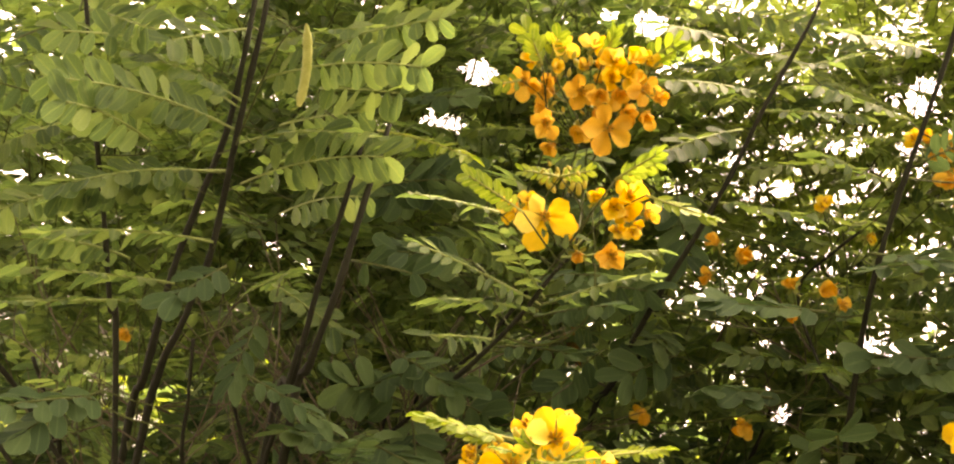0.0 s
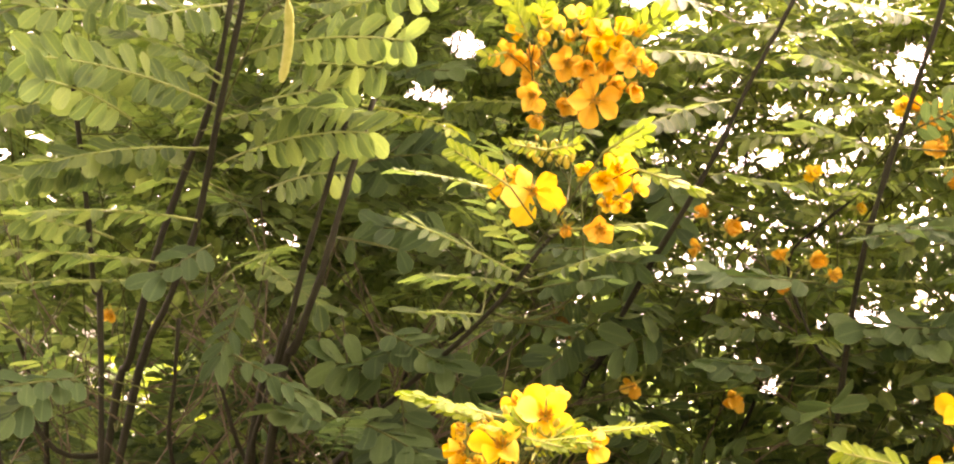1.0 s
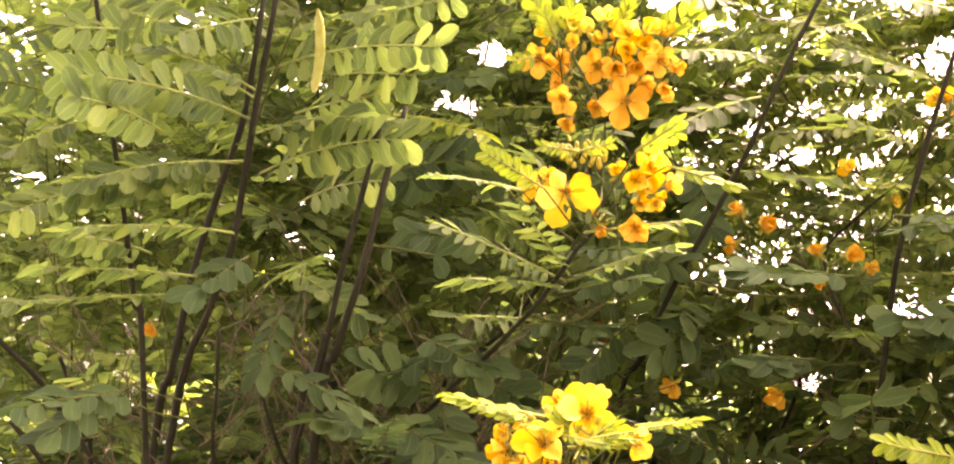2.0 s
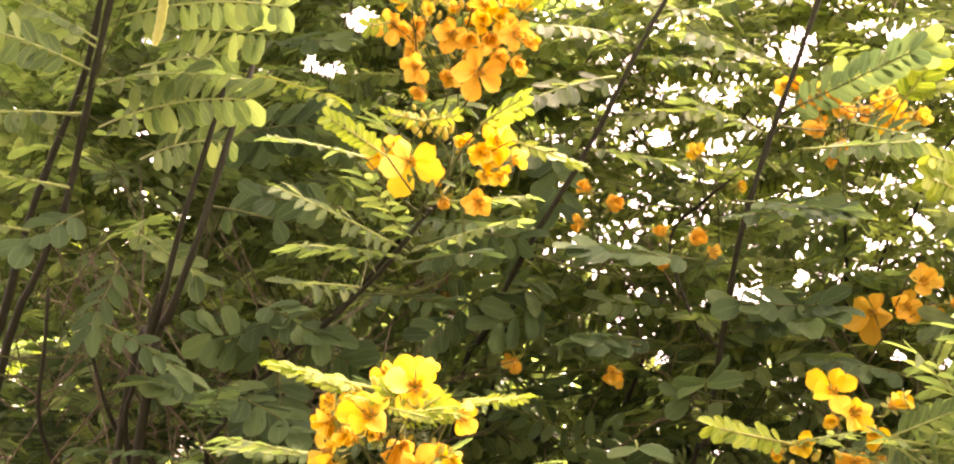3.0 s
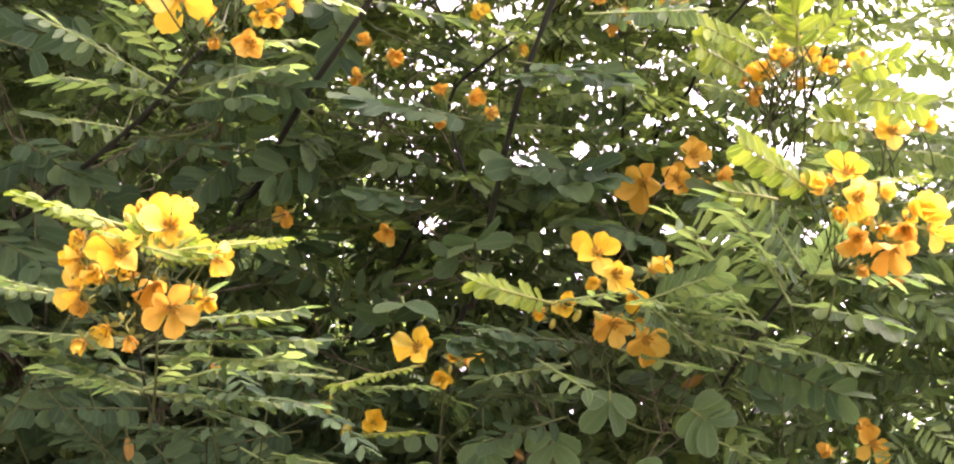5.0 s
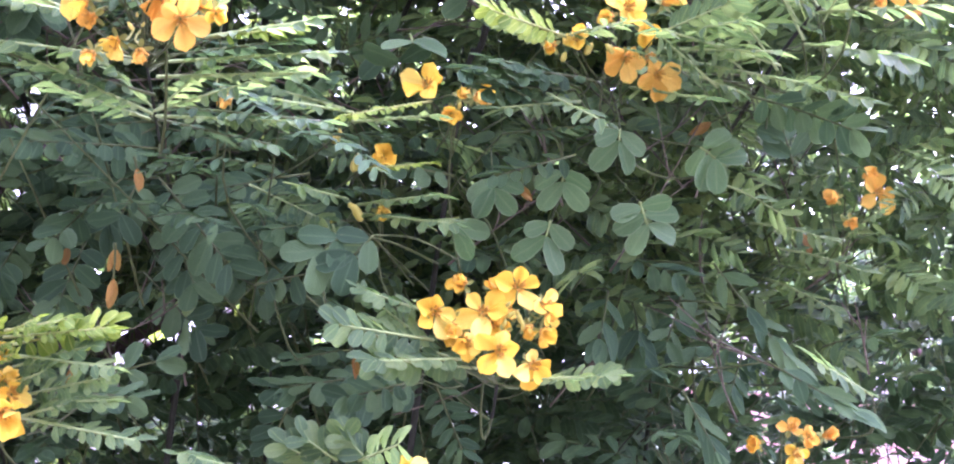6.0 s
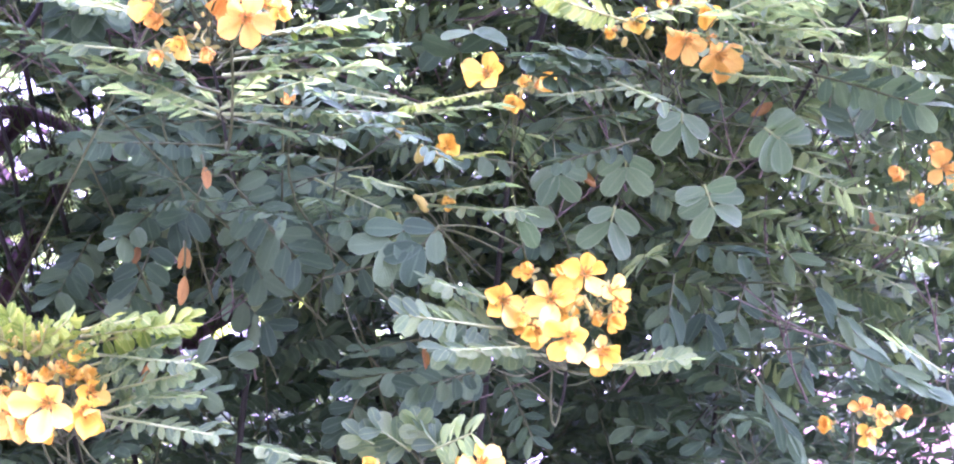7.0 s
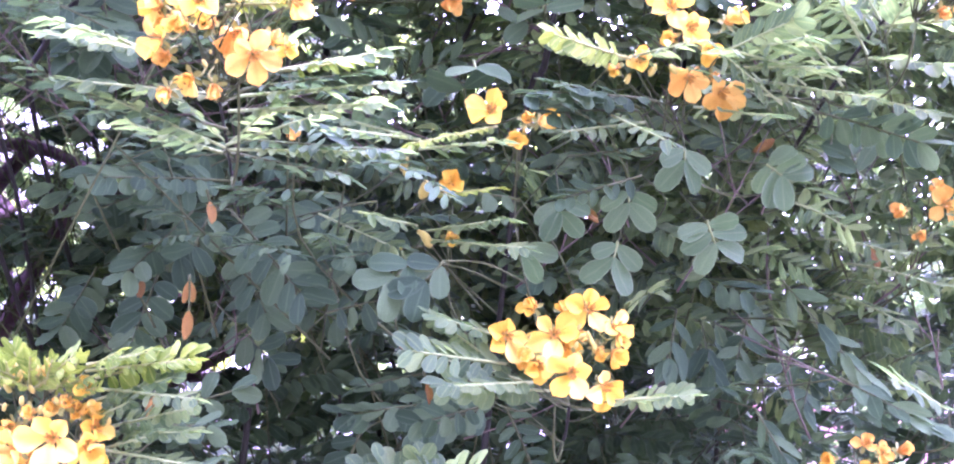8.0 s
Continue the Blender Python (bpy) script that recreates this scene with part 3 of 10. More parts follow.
flower(shrub_middle, (-0.206, 0.888, 1.652), (-0.516, -0.753, -0.409), 0.0286, "yellow", 24, 1.15)
flower(shrub_middle, (-0.204, 0.898, 1.643), (-0.148, -0.79, -0.595), 0.0173, "orange", 40, 0.04)
flower(shrub_middle, (-0.117, 0.878, 1.679), (0.548, -0.738, -0.393), 0.0264, "yellow", 20, 0.58)
flower(shrub_middle, (-0.146, 0.893, 1.644), (0.192, -0.924, -0.329), 0.0363, "orange", 14, 1.18)
flower(shrub_middle, (-0.159, 0.903, 1.661), (0.061, -0.689, -0.723), 0.0330, "orange", 22, 0.81)
flower(shrub_middle, (-0.125, 0.9, 1.65), (0.449, -0.796, -0.405), 0.0183, "yellow", 48, 1.13)
flower(shrub_middle, (-0.2, 0.888, 1.618), (-0.146, -0.753, -0.642), 0.0170, "yellow", 58, 0.14)
flower(shrub_middle, (-0.172, 0.898, 1.623), (0.163, -0.632, -0.758), 0.0183, "orange", 66, 0.59)
flower(shrub_middle, (-0.144, 0.898, 1.709), (0.308, -0.921, 0.237), 0.0212, "yellow", 34, 0.31)
flower(shrub_middle, (-0.195, 0.898, 1.687), (-0.313, -0.857, 0.409), 0.0174, "yellow", 40, 0.68)
flower(shrub_middle, (-0.21, 0.898, 1.686), (-0.503, -0.842, 0.194), 0.0154, "yellow", 30, 0.72)
flower(shrub_middle, (-0.178, 0.907, 1.663), (-0.075, -0.936, 0.343), 0.0236, "yellow", 48, 0.52)
flower(shrub_middle, (-0.137, 0.895, 1.681), (0.520, -0.854, -0.009), 0.0250, "yellow", 56, 0.36)
flower(shrub_middle, (-0.138, 0.906, 1.656), (0.579, -0.815, 0.023), 0.0251, "yellow", 48, 0.02)
flower(shrub_middle, (-0.193, 0.898, 1.675), (-0.306, -0.934, 0.186), 0.0196, "yellow", 48, 0.82)
flower(shrub_middle, (-0.189, 0.904, 1.629), (-0.247, -0.838, -0.487), 0.0230, "yellow", 36, 0.71)
flower(shrub_middle, (-0.192, 0.894, 1.663), (-0.261, -0.915, -0.308), 0.0207, "yellow", 56, 0.72)
flower(shrub_middle, (-0.208, 0.905, 1.669), (-0.528, -0.796, -0.298), 0.0232, "yellow", 56, 0.32)
bunch_stalk(shrub_middle, [(-0.167, 0.934, 1.677), (-0.169, 0.963, 1.593), (-0.186, 1.025, 1.563), (-0.202, 1.087, 1.573)], [(-0.175, 0.888, 1.673), (-0.15, 0.9, 1.696), (-0.166, 0.909, 1.704), (-0.197, 0.899, 1.666), (-0.202, 0.904, 1.674), (-0.202, 0.897, 1.654), (-0.204, 0.907, 1.647), (-0.121, 0.887, 1.683), (-0.147, 0.904, 1.645), (-0.159, 0.911, 1.668), (-0.127, 0.91, 1.652), (-0.199, 0.897, 1.621), (-0.174, 0.906, 1.628), (-0.146, 0.909, 1.706), (-0.192, 0.908, 1.681), (-0.206, 0.908, 1.683)])
bud(shrub_middle, (-0.188, 0.878, 1.695), (-0.487, -0.3, 0.43), 0.0058)
bud(shrub_middle, (-0.176, 0.878, 1.699), (-0.221, -0.3, 0.85), 0.0066)
bud(shrub_middle, (-0.127, 0.878, 1.655), (0.266, -0.3, 0.396), 0.0065)
bud(shrub_middle, (-0.14, 0.878, 1.692), (0.297, -0.3, 0.383), 0.0058)
bud(shrub_middle, (-0.152, 0.878, 1.686), (0.117, -0.3, 0.376), 0.0054)
bud(shrub_middle, (-0.174, 0.878, 1.635), (-0.498, -0.3, 0.823), 0.0042)
flower(shrub_right, (0.149, 1.14, 1.728), (-0.246, -0.948, 0.2), 0.0414, "yellow", 18, 0.39)
flower(shrub_right, (0.163, 1.128, 1.711), (0.074, -0.996, -0.04), 0.0333, "yellow", 26, 0.60)
flower(shrub_right, (0.194, 1.14, 1.717), (0.312, -0.932, 0.185), 0.0382, "yellow", 54, 0.88)
flower(shrub_right, (0.123, 1.135, 1.684), (-0.08, -0.997, 0.001), 0.0280, "yellow", 36, 0.07)
flower(shrub_right, (0.103, 1.14, 1.677), (-0.174, -0.979, -0.104), 0.0190, "yellow", 62, 1.22)
flower(shrub_right, (0.166, 1.15, 1.673), (-0.051, -0.868, -0.493), 0.0385, "orange", 16, 0.03)
flower(shrub_right, (0.193, 1.152, 1.662), (0.354, -0.783, -0.512), 0.0415, "orange", 14, 0.94)
flower(shrub_right, (0.181, 1.15, 1.696), (0.12, -0.993, 0.014), 0.0277, "yellow", 44, 1.06)
flower(shrub_right, (0.15, 1.15, 1.705), (-0.373, -0.903, -0.211), 0.0216, "yellow", 50, 0.02)
flower(shrub_right, (0.185, 1.158, 1.674), (0.466, -0.872, -0.149), 0.0162, "orange", 56, 0.82)
flower(shrub_right, (0.171, 1.152, 1.707), (0.223, -0.965, 0.135), 0.0212, "yellow", 48, 0.29)
bunch_stalk(shrub_right, [(0.157, 1.194, 1.702), (0.155, 1.223, 1.618), (0.215, 1.311, 1.585), (0.274, 1.398, 1.592)], [(0.152, 1.151, 1.724), (0.162, 1.14, 1.709), (0.19, 1.151, 1.713), (0.124, 1.147, 1.682), (0.105, 1.152, 1.676), (0.167, 1.16, 1.677), (0.189, 1.161, 1.666), (0.18, 1.162, 1.694), (0.154, 1.161, 1.706)])
bud(shrub_right, (0.134, 1.13, 1.675), (0.288, -0.3, 0.52), 0.0082)
bud(shrub_right, (0.114, 1.13, 1.667), (0.079, -0.3, 0.305), 0.0069)
bud(shrub_right, (0.151, 1.13, 1.676), (-0.453, -0.3, 0.409), 0.0076)
flower(shrub_right, (0.201, 1.325, 1.827), (-0.273, -0.949, -0.158), 0.0502, "orange", 12, 1.19)
flower(shrub_right, (0.231, 1.325, 1.831), (0.02, -1, 0.007), 0.0406, "orange", 26, 0.25)
flower(shrub_right, (0.248, 1.335, 1.857), (0.208, -0.951, 0.227), 0.0390, "orange", 20, 0.94)
flower(shrub_right, (0.274, 1.325, 1.836), (0.532, -0.841, -0.098), 0.0328, "orange", 40, 1.16)
flower(shrub_right, (0.253, 1.335, 1.831), (0.139, -0.949, -0.284), 0.0272, "orange", 40, 1.18)
bunch_stalk(shrub_right, [(0.235, 1.368, 1.847), (0.233, 1.397, 1.763), (0.266, 1.34, 1.694), (0.299, 1.283, 1.666)], [(0.204, 1.336, 1.827), (0.231, 1.337, 1.829), (0.246, 1.346, 1.852), (0.268, 1.335, 1.835), (0.251, 1.346, 1.832)])
flower(shrub_right, (0.323, 1.09, 1.786), (-0.382, -0.922, -0.061), 0.0344, "yellow", 40, 0.43)
flower(shrub_right, (0.344, 1.09, 1.799), (0.05, -0.946, 0.32), 0.0375, "yellow", 26, 0.44)
flower(shrub_right, (0.349, 1.08, 1.778), (0.13, -0.982, -0.136), 0.0385, "yellow", 22, 0.66)
flower(shrub_right, (0.354, 1.09, 1.749), (-0.258, -0.853, -0.454), 0.0344, "orange", 24, 0.97)
flower(shrub_right, (0.381, 1.09, 1.743), (0.055, -0.81, -0.584), 0.0402, "orange", 20, 0.14)
flower(shrub_right, (0.394, 1.075, 1.771), (0.12, -0.993, 0.014), 0.0501, "yellow", 40, 0.94)
flower(shrub_right, (0.407, 1.08, 1.757), (0.441, -0.86, -0.258), 0.0354, "yellow", 24, 1.00)
flower(shrub_right, (0.358, 1.1, 1.724), (0.044, -0.92, -0.389), 0.0198, "orange", 54, 1.07)
flower(shrub_right, (0.376, 1.1, 1.785), (0.114, -0.987, 0.115), 0.0271, "yellow", 44, 0.05)
flower(shrub_right, (0.339, 1.1, 1.77), (-0.158, -0.903, -0.401), 0.0241, "yellow", 44, 1.18)
flower(shrub_right, (0.394, 1.1, 1.759), (0.044, -0.92, -0.389), 0.0301, "orange", 44, 0.11)
flower(shrub_right, (0.361, 1.1, 1.765), (-0.056, -0.917, -0.395), 0.0241, "yellow", 50, 0.43)
flower(shrub_right, (0.36, 1.097, 1.774), (-0.087, -0.996, 0.009), 0.0216, "yellow", 36, 0.72)
flower(shrub_right, (0.394, 1.099, 1.765), (0.451, -0.865, 0.219), 0.0195, "yellow", 36, 0.10)
flower(shrub_right, (0.377, 1.112, 1.762), (0.242, -0.859, -0.451), 0.0205, "yellow", 48, 0.27)
flower(shrub_right, (0.334, 1.102, 1.793), (-0.473, -0.799, 0.372), 0.0175, "yellow", 56, 0.22)
bunch_stalk(shrub_right, [(0.352, 1.141, 1.774), (0.35, 1.17, 1.69), (0.326, 1.221, 1.661), (0.301, 1.271, 1.672)], [(0.326, 1.101, 1.786), (0.342, 1.101, 1.795), (0.346, 1.092, 1.779), (0.356, 1.1, 1.751), (0.381, 1.1, 1.747), (0.395, 1.087, 1.769), (0.404, 1.09, 1.757), (0.357, 1.111, 1.725), (0.376, 1.112, 1.783), (0.34, 1.111, 1.773), (0.394, 1.111, 1.762), (0.362, 1.111, 1.768)])
bud(shrub_right, (0.364, 1.08, 1.77), (0.111, -0.3, 0.851), 0.0078)
bud(shrub_right, (0.363, 1.08, 1.757), (-0.16, -0.3, 0.855), 0.0078)
bud(shrub_right, (0.341, 1.08, 1.757), (0.045, -0.3, 0.487), 0.0066)
flower(shrub_right, (0.129, 1.259, 2.031), (-0.308, -0.912, 0.272), 0.0308, "yellow", 62, 0.62)
flower(shrub_right, (0.162, 1.277, 2.027), (0.059, -0.978, -0.2), 0.0383, "orange", 8, 0.02)
flower(shrub_right, (0.151, 1.253, 1.994), (-0.198, -0.87, -0.451), 0.0352, "orange", 52, 0.64)
flower(shrub_right, (0.168, 1.265, 1.983), (0.064, -0.686, -0.725), 0.0307, "orange", 52, 0.88)
flower(shrub_right, (0.201, 1.249, 2.009), (-0.085, -0.978, 0.189), 0.0269, "yellow", 52, 0.43)
flower(shrub_right, (0.222, 1.279, 2.009), (0.054, -0.997, -0.062), 0.0406, "yellow", 16, 0.04)
flower(shrub_right, (0.236, 1.261, 2.003), (0.613, -0.79, -0.029), 0.0282, "yellow", 62, 0.82)
flower(shrub_right, (0.175, 1.252, 2.001), (0.049, -0.996, 0.072), 0.0258, "orange", 40, 0.02)
flower(shrub_right, (0.147, 1.272, 2.028), (-0.208, -0.962, 0.179), 0.0299, "orange", 62, 0.71)
flower(shrub_right, (0.182, 1.271, 2.025), (0.146, -0.905, 0.4), 0.0286, "yellow", 62, 1.03)
flower(shrub_right, (0.213, 1.279, 2.026), (0.027, -0.879, 0.477), 0.0239, "yellow", 62, 0.47)
flower(shrub_right, (0.16, 1.286, 1.98), (-0.044, -0.621, -0.782), 0.0240, "orange", 40, 1.08)
flower(shrub_right, (0.119, 1.257, 2.033), (-0.358, -0.931, -0.073), 0.0232, "yellow", 26, 0.36)
flower(shrub_right, (0.149, 1.242, 2.024), (0.448, -0.894, 0.035), 0.0282, "orange", 62, 0.70)
flower(shrub_right, (0.148, 1.272, 2.004), (0.344, -0.858, -0.382), 0.0270, "orange", 62, 1.09)
flower(shrub_right, (0.163, 1.259, 1.973), (0.133, -0.633, -0.763), 0.0230, "orange", 62, 0.83)
flower(shrub_right, (0.218, 1.283, 2.02), (-0.104, -0.912, 0.396), 0.0208, "yellow", 52, 0.65)
flower(shrub_right, (0.217, 1.268, 1.997), (-0.373, -0.927, 0.042), 0.0304, "yellow", 26, 0.08)
flower(shrub_right, (0.242, 1.26, 2.007), (0.357, -0.719, -0.596), 0.0213, "yellow", 26, 0.95)
flower(shrub_right, (0.189, 1.273, 2.012), (0.56, -0.76, -0.329), 0.0198, "orange", 26, 0.40)
flower(shrub_right, (0.133, 1.259, 2.02), (0.395, -0.911, -0.115), 0.0223, "orange", 26, 1.20)
flower(shrub_right, (0.169, 1.27, 2.033), (0.024, -0.925, 0.38), 0.0216, "yellow", 26, 0.15)
flower(shrub_right, (0.211, 1.251, 2.022), (0.017, -1, -0.013), 0.0177, "yellow", 26, 0.85)
flower(shrub_right, (0.158, 1.26, 1.964), (0.17, -0.485, -0.858), 0.0177, "orange", 52, 0.85)
bunch_stalk(shrub_right, [(0.175, 1.314, 2.019), (0.173, 1.343, 1.935), (0.128, 1.278, 1.903), (0.083, 1.213, 1.911)], [(0.128, 1.274, 2.034), (0.161, 1.292, 2.03), (0.15, 1.267, 1.997), (0.167, 1.279, 1.986), (0.2, 1.263, 2.012), (0.221, 1.294, 2.012), (0.235, 1.276, 2.006), (0.174, 1.267, 2.004), (0.146, 1.287, 2.031), (0.181, 1.286, 2.028), (0.212, 1.294, 2.029), (0.159, 1.301, 1.983), (0.119, 1.272, 2.036), (0.148, 1.256, 2.027), (0.148, 1.287, 2.007), (0.162, 1.273, 1.976), (0.217, 1.297, 2.023), (0.216, 1.283, 2), (0.241, 1.275, 2.01), (0.188, 1.288, 2.015), (0.132, 1.274, 2.023), (0.168, 1.284, 2.036), (0.211, 1.265, 2.025), (0.158, 1.274, 1.967)])
flower(shrub_right, (0.303, 1.24, 1.918), (-0.333, -0.94, -0.072), 0.0353, "yellow", 34, 0.22)
flower(shrub_right, (0.321, 1.249, 1.93), (0.032, -0.917, 0.398), 0.0299, "yellow", 52, 0.10)
flower(shrub_right, (0.353, 1.249, 1.93), (0.496, -0.847, 0.191), 0.0287, "yellow", 26, 1.04)
flower(shrub_right, (0.286, 1.241, 1.919), (-0.505, -0.765, -0.4), 0.0228, "orange", 62, 0.29)
flower(shrub_right, (0.335, 1.259, 1.919), (0.065, -0.824, -0.563), 0.0231, "yellow", 62, 1.16)
flower(shrub_right, (0.373, 1.228, 1.928), (0.666, -0.742, 0.08), 0.0259, "yellow", 26, 0.65)
flower(shrub_right, (0.31, 1.233, 1.938), (0.018, -0.802, 0.597), 0.0250, "yellow", 40, 1.13)
flower(shrub_right, (0.339, 1.237, 1.937), (0.146, -0.905, 0.4), 0.0262, "yellow", 40, 0.90)
flower(shrub_right, (0.292, 1.227, 1.901), (-0.174, -0.746, -0.643), 0.0225, "orange", 62, 0.98)
flower(shrub_right, (0.299, 1.226, 1.921), (-0.569, -0.792, 0.222), 0.0264, "yellow", 62, 0.43)
flower(shrub_right, (0.306, 1.229, 1.93), (0.081, -0.851, 0.519), 0.0222, "yellow", 52, 1.12)
flower(shrub_right, (0.36, 1.25, 1.935), (0.598, -0.765, -0.238), 0.0217, "yellow", 62, 0.45)
flower(shrub_right, (0.285, 1.25, 1.918), (-0.681, -0.46, -0.57), 0.0174, "orange", 52, 0.78)
flower(shrub_right, (0.339, 1.256, 1.918), (-0.135, -0.911, -0.389), 0.0174, "yellow", 62, 1.15)
flower(shrub_right, (0.387, 1.237, 1.938), (0.498, -0.852, 0.158), 0.0197, "yellow", 26, 0.71)
flower(shrub_right, (0.316, 1.24, 1.945), (0.384, -0.709, 0.591), 0.0190, "yellow", 40, 0.47)
flower(shrub_right, (0.329, 1.222, 1.942), (-0.131, -0.789, 0.601), 0.0196, "yellow", 26, 0.22)
flower(shrub_right, (0.287, 1.233, 1.892), (0.208, -0.948, -0.241), 0.0171, "orange", 62, 1.07)
bunch_stalk(shrub_right, [(0.32, 1.288, 1.936), (0.319, 1.317, 1.851), (0.324, 1.249, 1.77), (0.33, 1.18, 1.728)], [(0.302, 1.254, 1.921), (0.321, 1.264, 1.933), (0.352, 1.264, 1.933), (0.285, 1.255, 1.922), (0.334, 1.273, 1.922), (0.372, 1.242, 1.931), (0.309, 1.248, 1.941), (0.338, 1.252, 1.94), (0.291, 1.242, 1.904), (0.298, 1.241, 1.924), (0.305, 1.243, 1.933), (0.359, 1.264, 1.938), (0.284, 1.264, 1.921), (0.338, 1.271, 1.921), (0.386, 1.252, 1.941), (0.315, 1.255, 1.948), (0.328, 1.236, 1.945), (0.286, 1.248, 1.895)])
flower(shrub_right, (0.383, 1.296, 2.081), (-0.213, -0.975, 0.059), 0.0376, "yellow", 16, 0.79)
flower(shrub_right, (0.402, 1.324, 2.068), (0.059, -0.978, -0.2), 0.0333, "yellow", 52, 0.82)
flower(shrub_right, (0.42, 1.302, 2.093), (0.273, -0.912, 0.305), 0.0426, "yellow", 24, 0.34)
flower(shrub_right, (0.383, 1.328, 2.067), (-0.326, -0.889, -0.323), 0.0309, "yellow", 62, 0.20)
flower(shrub_right, (0.451, 1.306, 2.094), (0.273, -0.912, 0.305), 0.0403, "yellow", 16, 1.13)
flower(shrub_right, (0.352, 1.327, 2.046), (-0.213, -0.956, -0.203), 0.0259, "orange", 62, 0.87)
flower(shrub_right, (0.453, 1.314, 2.061), (0.44, -0.882, -0.169), 0.0403, "yellow", 34, 0.07)
flower(shrub_right, (0.468, 1.337, 2.054), (0.321, -0.844, -0.43), 0.0310, "orange", 62, 0.20)
flower(shrub_right, (0.406, 1.298, 2.077), (0.059, -0.978, -0.2), 0.0267, "orange", 52, 1.13)
flower(shrub_right, (0.388, 1.324, 2.085), (-0.652, -0.758, -0.003), 0.0290, "yellow", 40, 1.08)
flower(shrub_right, (0.411, 1.312, 2.105), (-0.137, -0.978, 0.155), 0.0325, "yellow", 62, 0.06)
flower(shrub_right, (0.445, 1.304, 2.101), (0.035, -0.999, -0.015), 0.0304, "yellow", 26, 0.60)
flower(shrub_right, (0.471, 1.336, 2.064), (0.601, -0.779, -0.177), 0.0309, "yellow", 26, 0.31)
flower(shrub_right, (0.415, 1.314, 2.078), (-0.339, -0.777, -0.531), 0.0204, "orange", 52, 0.77)
bunch_stalk(shrub_right, [(0.415, 1.365, 2.087), (0.413, 1.394, 2.003), (0.399, 1.383, 1.972), (0.385, 1.372, 1.98)], [(0.382, 1.311, 2.084), (0.401, 1.339, 2.071), (0.419, 1.317, 2.096), (0.383, 1.342, 2.07), (0.45, 1.321, 2.097), (0.352, 1.341, 2.049), (0.452, 1.329, 2.064), (0.467, 1.352, 2.057), (0.405, 1.313, 2.08), (0.387, 1.338, 2.088), (0.41, 1.327, 2.108), (0.444, 1.319, 2.104), (0.47, 1.35, 2.067), (0.414, 1.329, 2.081)])
flower(shrub_right, (0.428, 1.272, 1.879), (-0.333, -0.94, -0.072), 0.0389, "yellow", 16, 0.22)
flower(shrub_right, (0.447, 1.258, 1.883), (0.401, -0.895, 0.196), 0.0350, "yellow", 62, 0.23)
bunch_stalk(shrub_right, [(0.434, 1.314, 1.891), (0.433, 1.343, 1.807), (0.381, 1.262, 1.747), (0.33, 1.18, 1.728)], [(0.427, 1.287, 1.882), (0.446, 1.272, 1.886)])
flower(shrub_inner, (-0.048, 1.242, 1.912), (0.419, -0.904, 0.081), 0.0343, "orange", 52, 0.95)
flower(shrub_inner, (-0.068, 1.232, 1.924), (-0.448, -0.799, 0.402), 0.0247, "orange", 40, 0.72)
flower(shrub_inner, (-0.078, 1.267, 1.902), (-0.315, -0.842, -0.437), 0.0241, "orange", 40, 0.75)
bunch_stalk(shrub_inner, [(-0.067, 1.296, 1.923), (-0.069, 1.325, 1.839), (-0.122, 1.331, 1.808), (-0.175, 1.338, 1.817)], [(-0.048, 1.256, 1.915), (-0.068, 1.247, 1.927), (-0.079, 1.282, 1.905)])
flower(shrub_inner, (0.029, 1.26, 1.884), (0.307, -0.948, 0.079), 0.0333, "orange", 52, 0.58)
flower(shrub_inner, (0.002, 1.263, 1.889), (-0.32, -0.932, 0.168), 0.0263, "orange", 62, 0.63)
flower(shrub_inner, (0.046, 1.252, 1.87), (0.687, -0.716, -0.128), 0.0165, "orange", 26, 1.10)
flower(shrub_inner, (0.004, 1.258, 1.864), (-0.161, -0.68, -0.715), 0.0213, "orange", 62, 1.07)
bunch_stalk(shrub_inner, [(0.017, 1.307, 1.887), (0.015, 1.336, 1.803), (-0.091, 1.354, 1.768), (-0.197, 1.371, 1.772)], [(0.028, 1.275, 1.887), (0.001, 1.278, 1.892), (0.045, 1.266, 1.873), (0.003, 1.272, 1.867)])
flower(shrub_inner, (0.031, 1.295, 1.978), (0.049, -0.996, 0.072), 0.0272, "yellow", 26, 0.17)
flower(shrub_inner, (0.073, 1.284, 1.942), (0.44, -0.882, -0.169), 0.0158, "yellow", 52, 0.98)
bunch_stalk(shrub_inner, [(0.049, 1.338, 1.97), (0.047, 1.367, 1.886), (-0.041, 1.308, 1.857), (-0.13, 1.249, 1.868)], [(0.03, 1.31, 1.981), (0.072, 1.298, 1.945)])
flower(shrub_inner, (-0.045, 1.306, 1.762), (0.065, -0.824, -0.563), 0.0303, "orange", 40, 0.64)
flower(shrub_inner, (-0.144, 1.305, 1.773), (-0.187, -0.811, -0.555), 0.0268, "orange", 26, 0.96)
bunch_stalk(shrub_inner, [(-0.098, 1.354, 1.777), (-0.099, 1.384, 1.693), (-0.168, 1.406, 1.62), (-0.237, 1.429, 1.587)], [(-0.046, 1.321, 1.765), (-0.145, 1.319, 1.776)])
flower(shrub_middle, (-0.193, 1.018, 1.895), (0.249, -0.937, -0.246), 0.0481, "yellow", 8, 0.96)
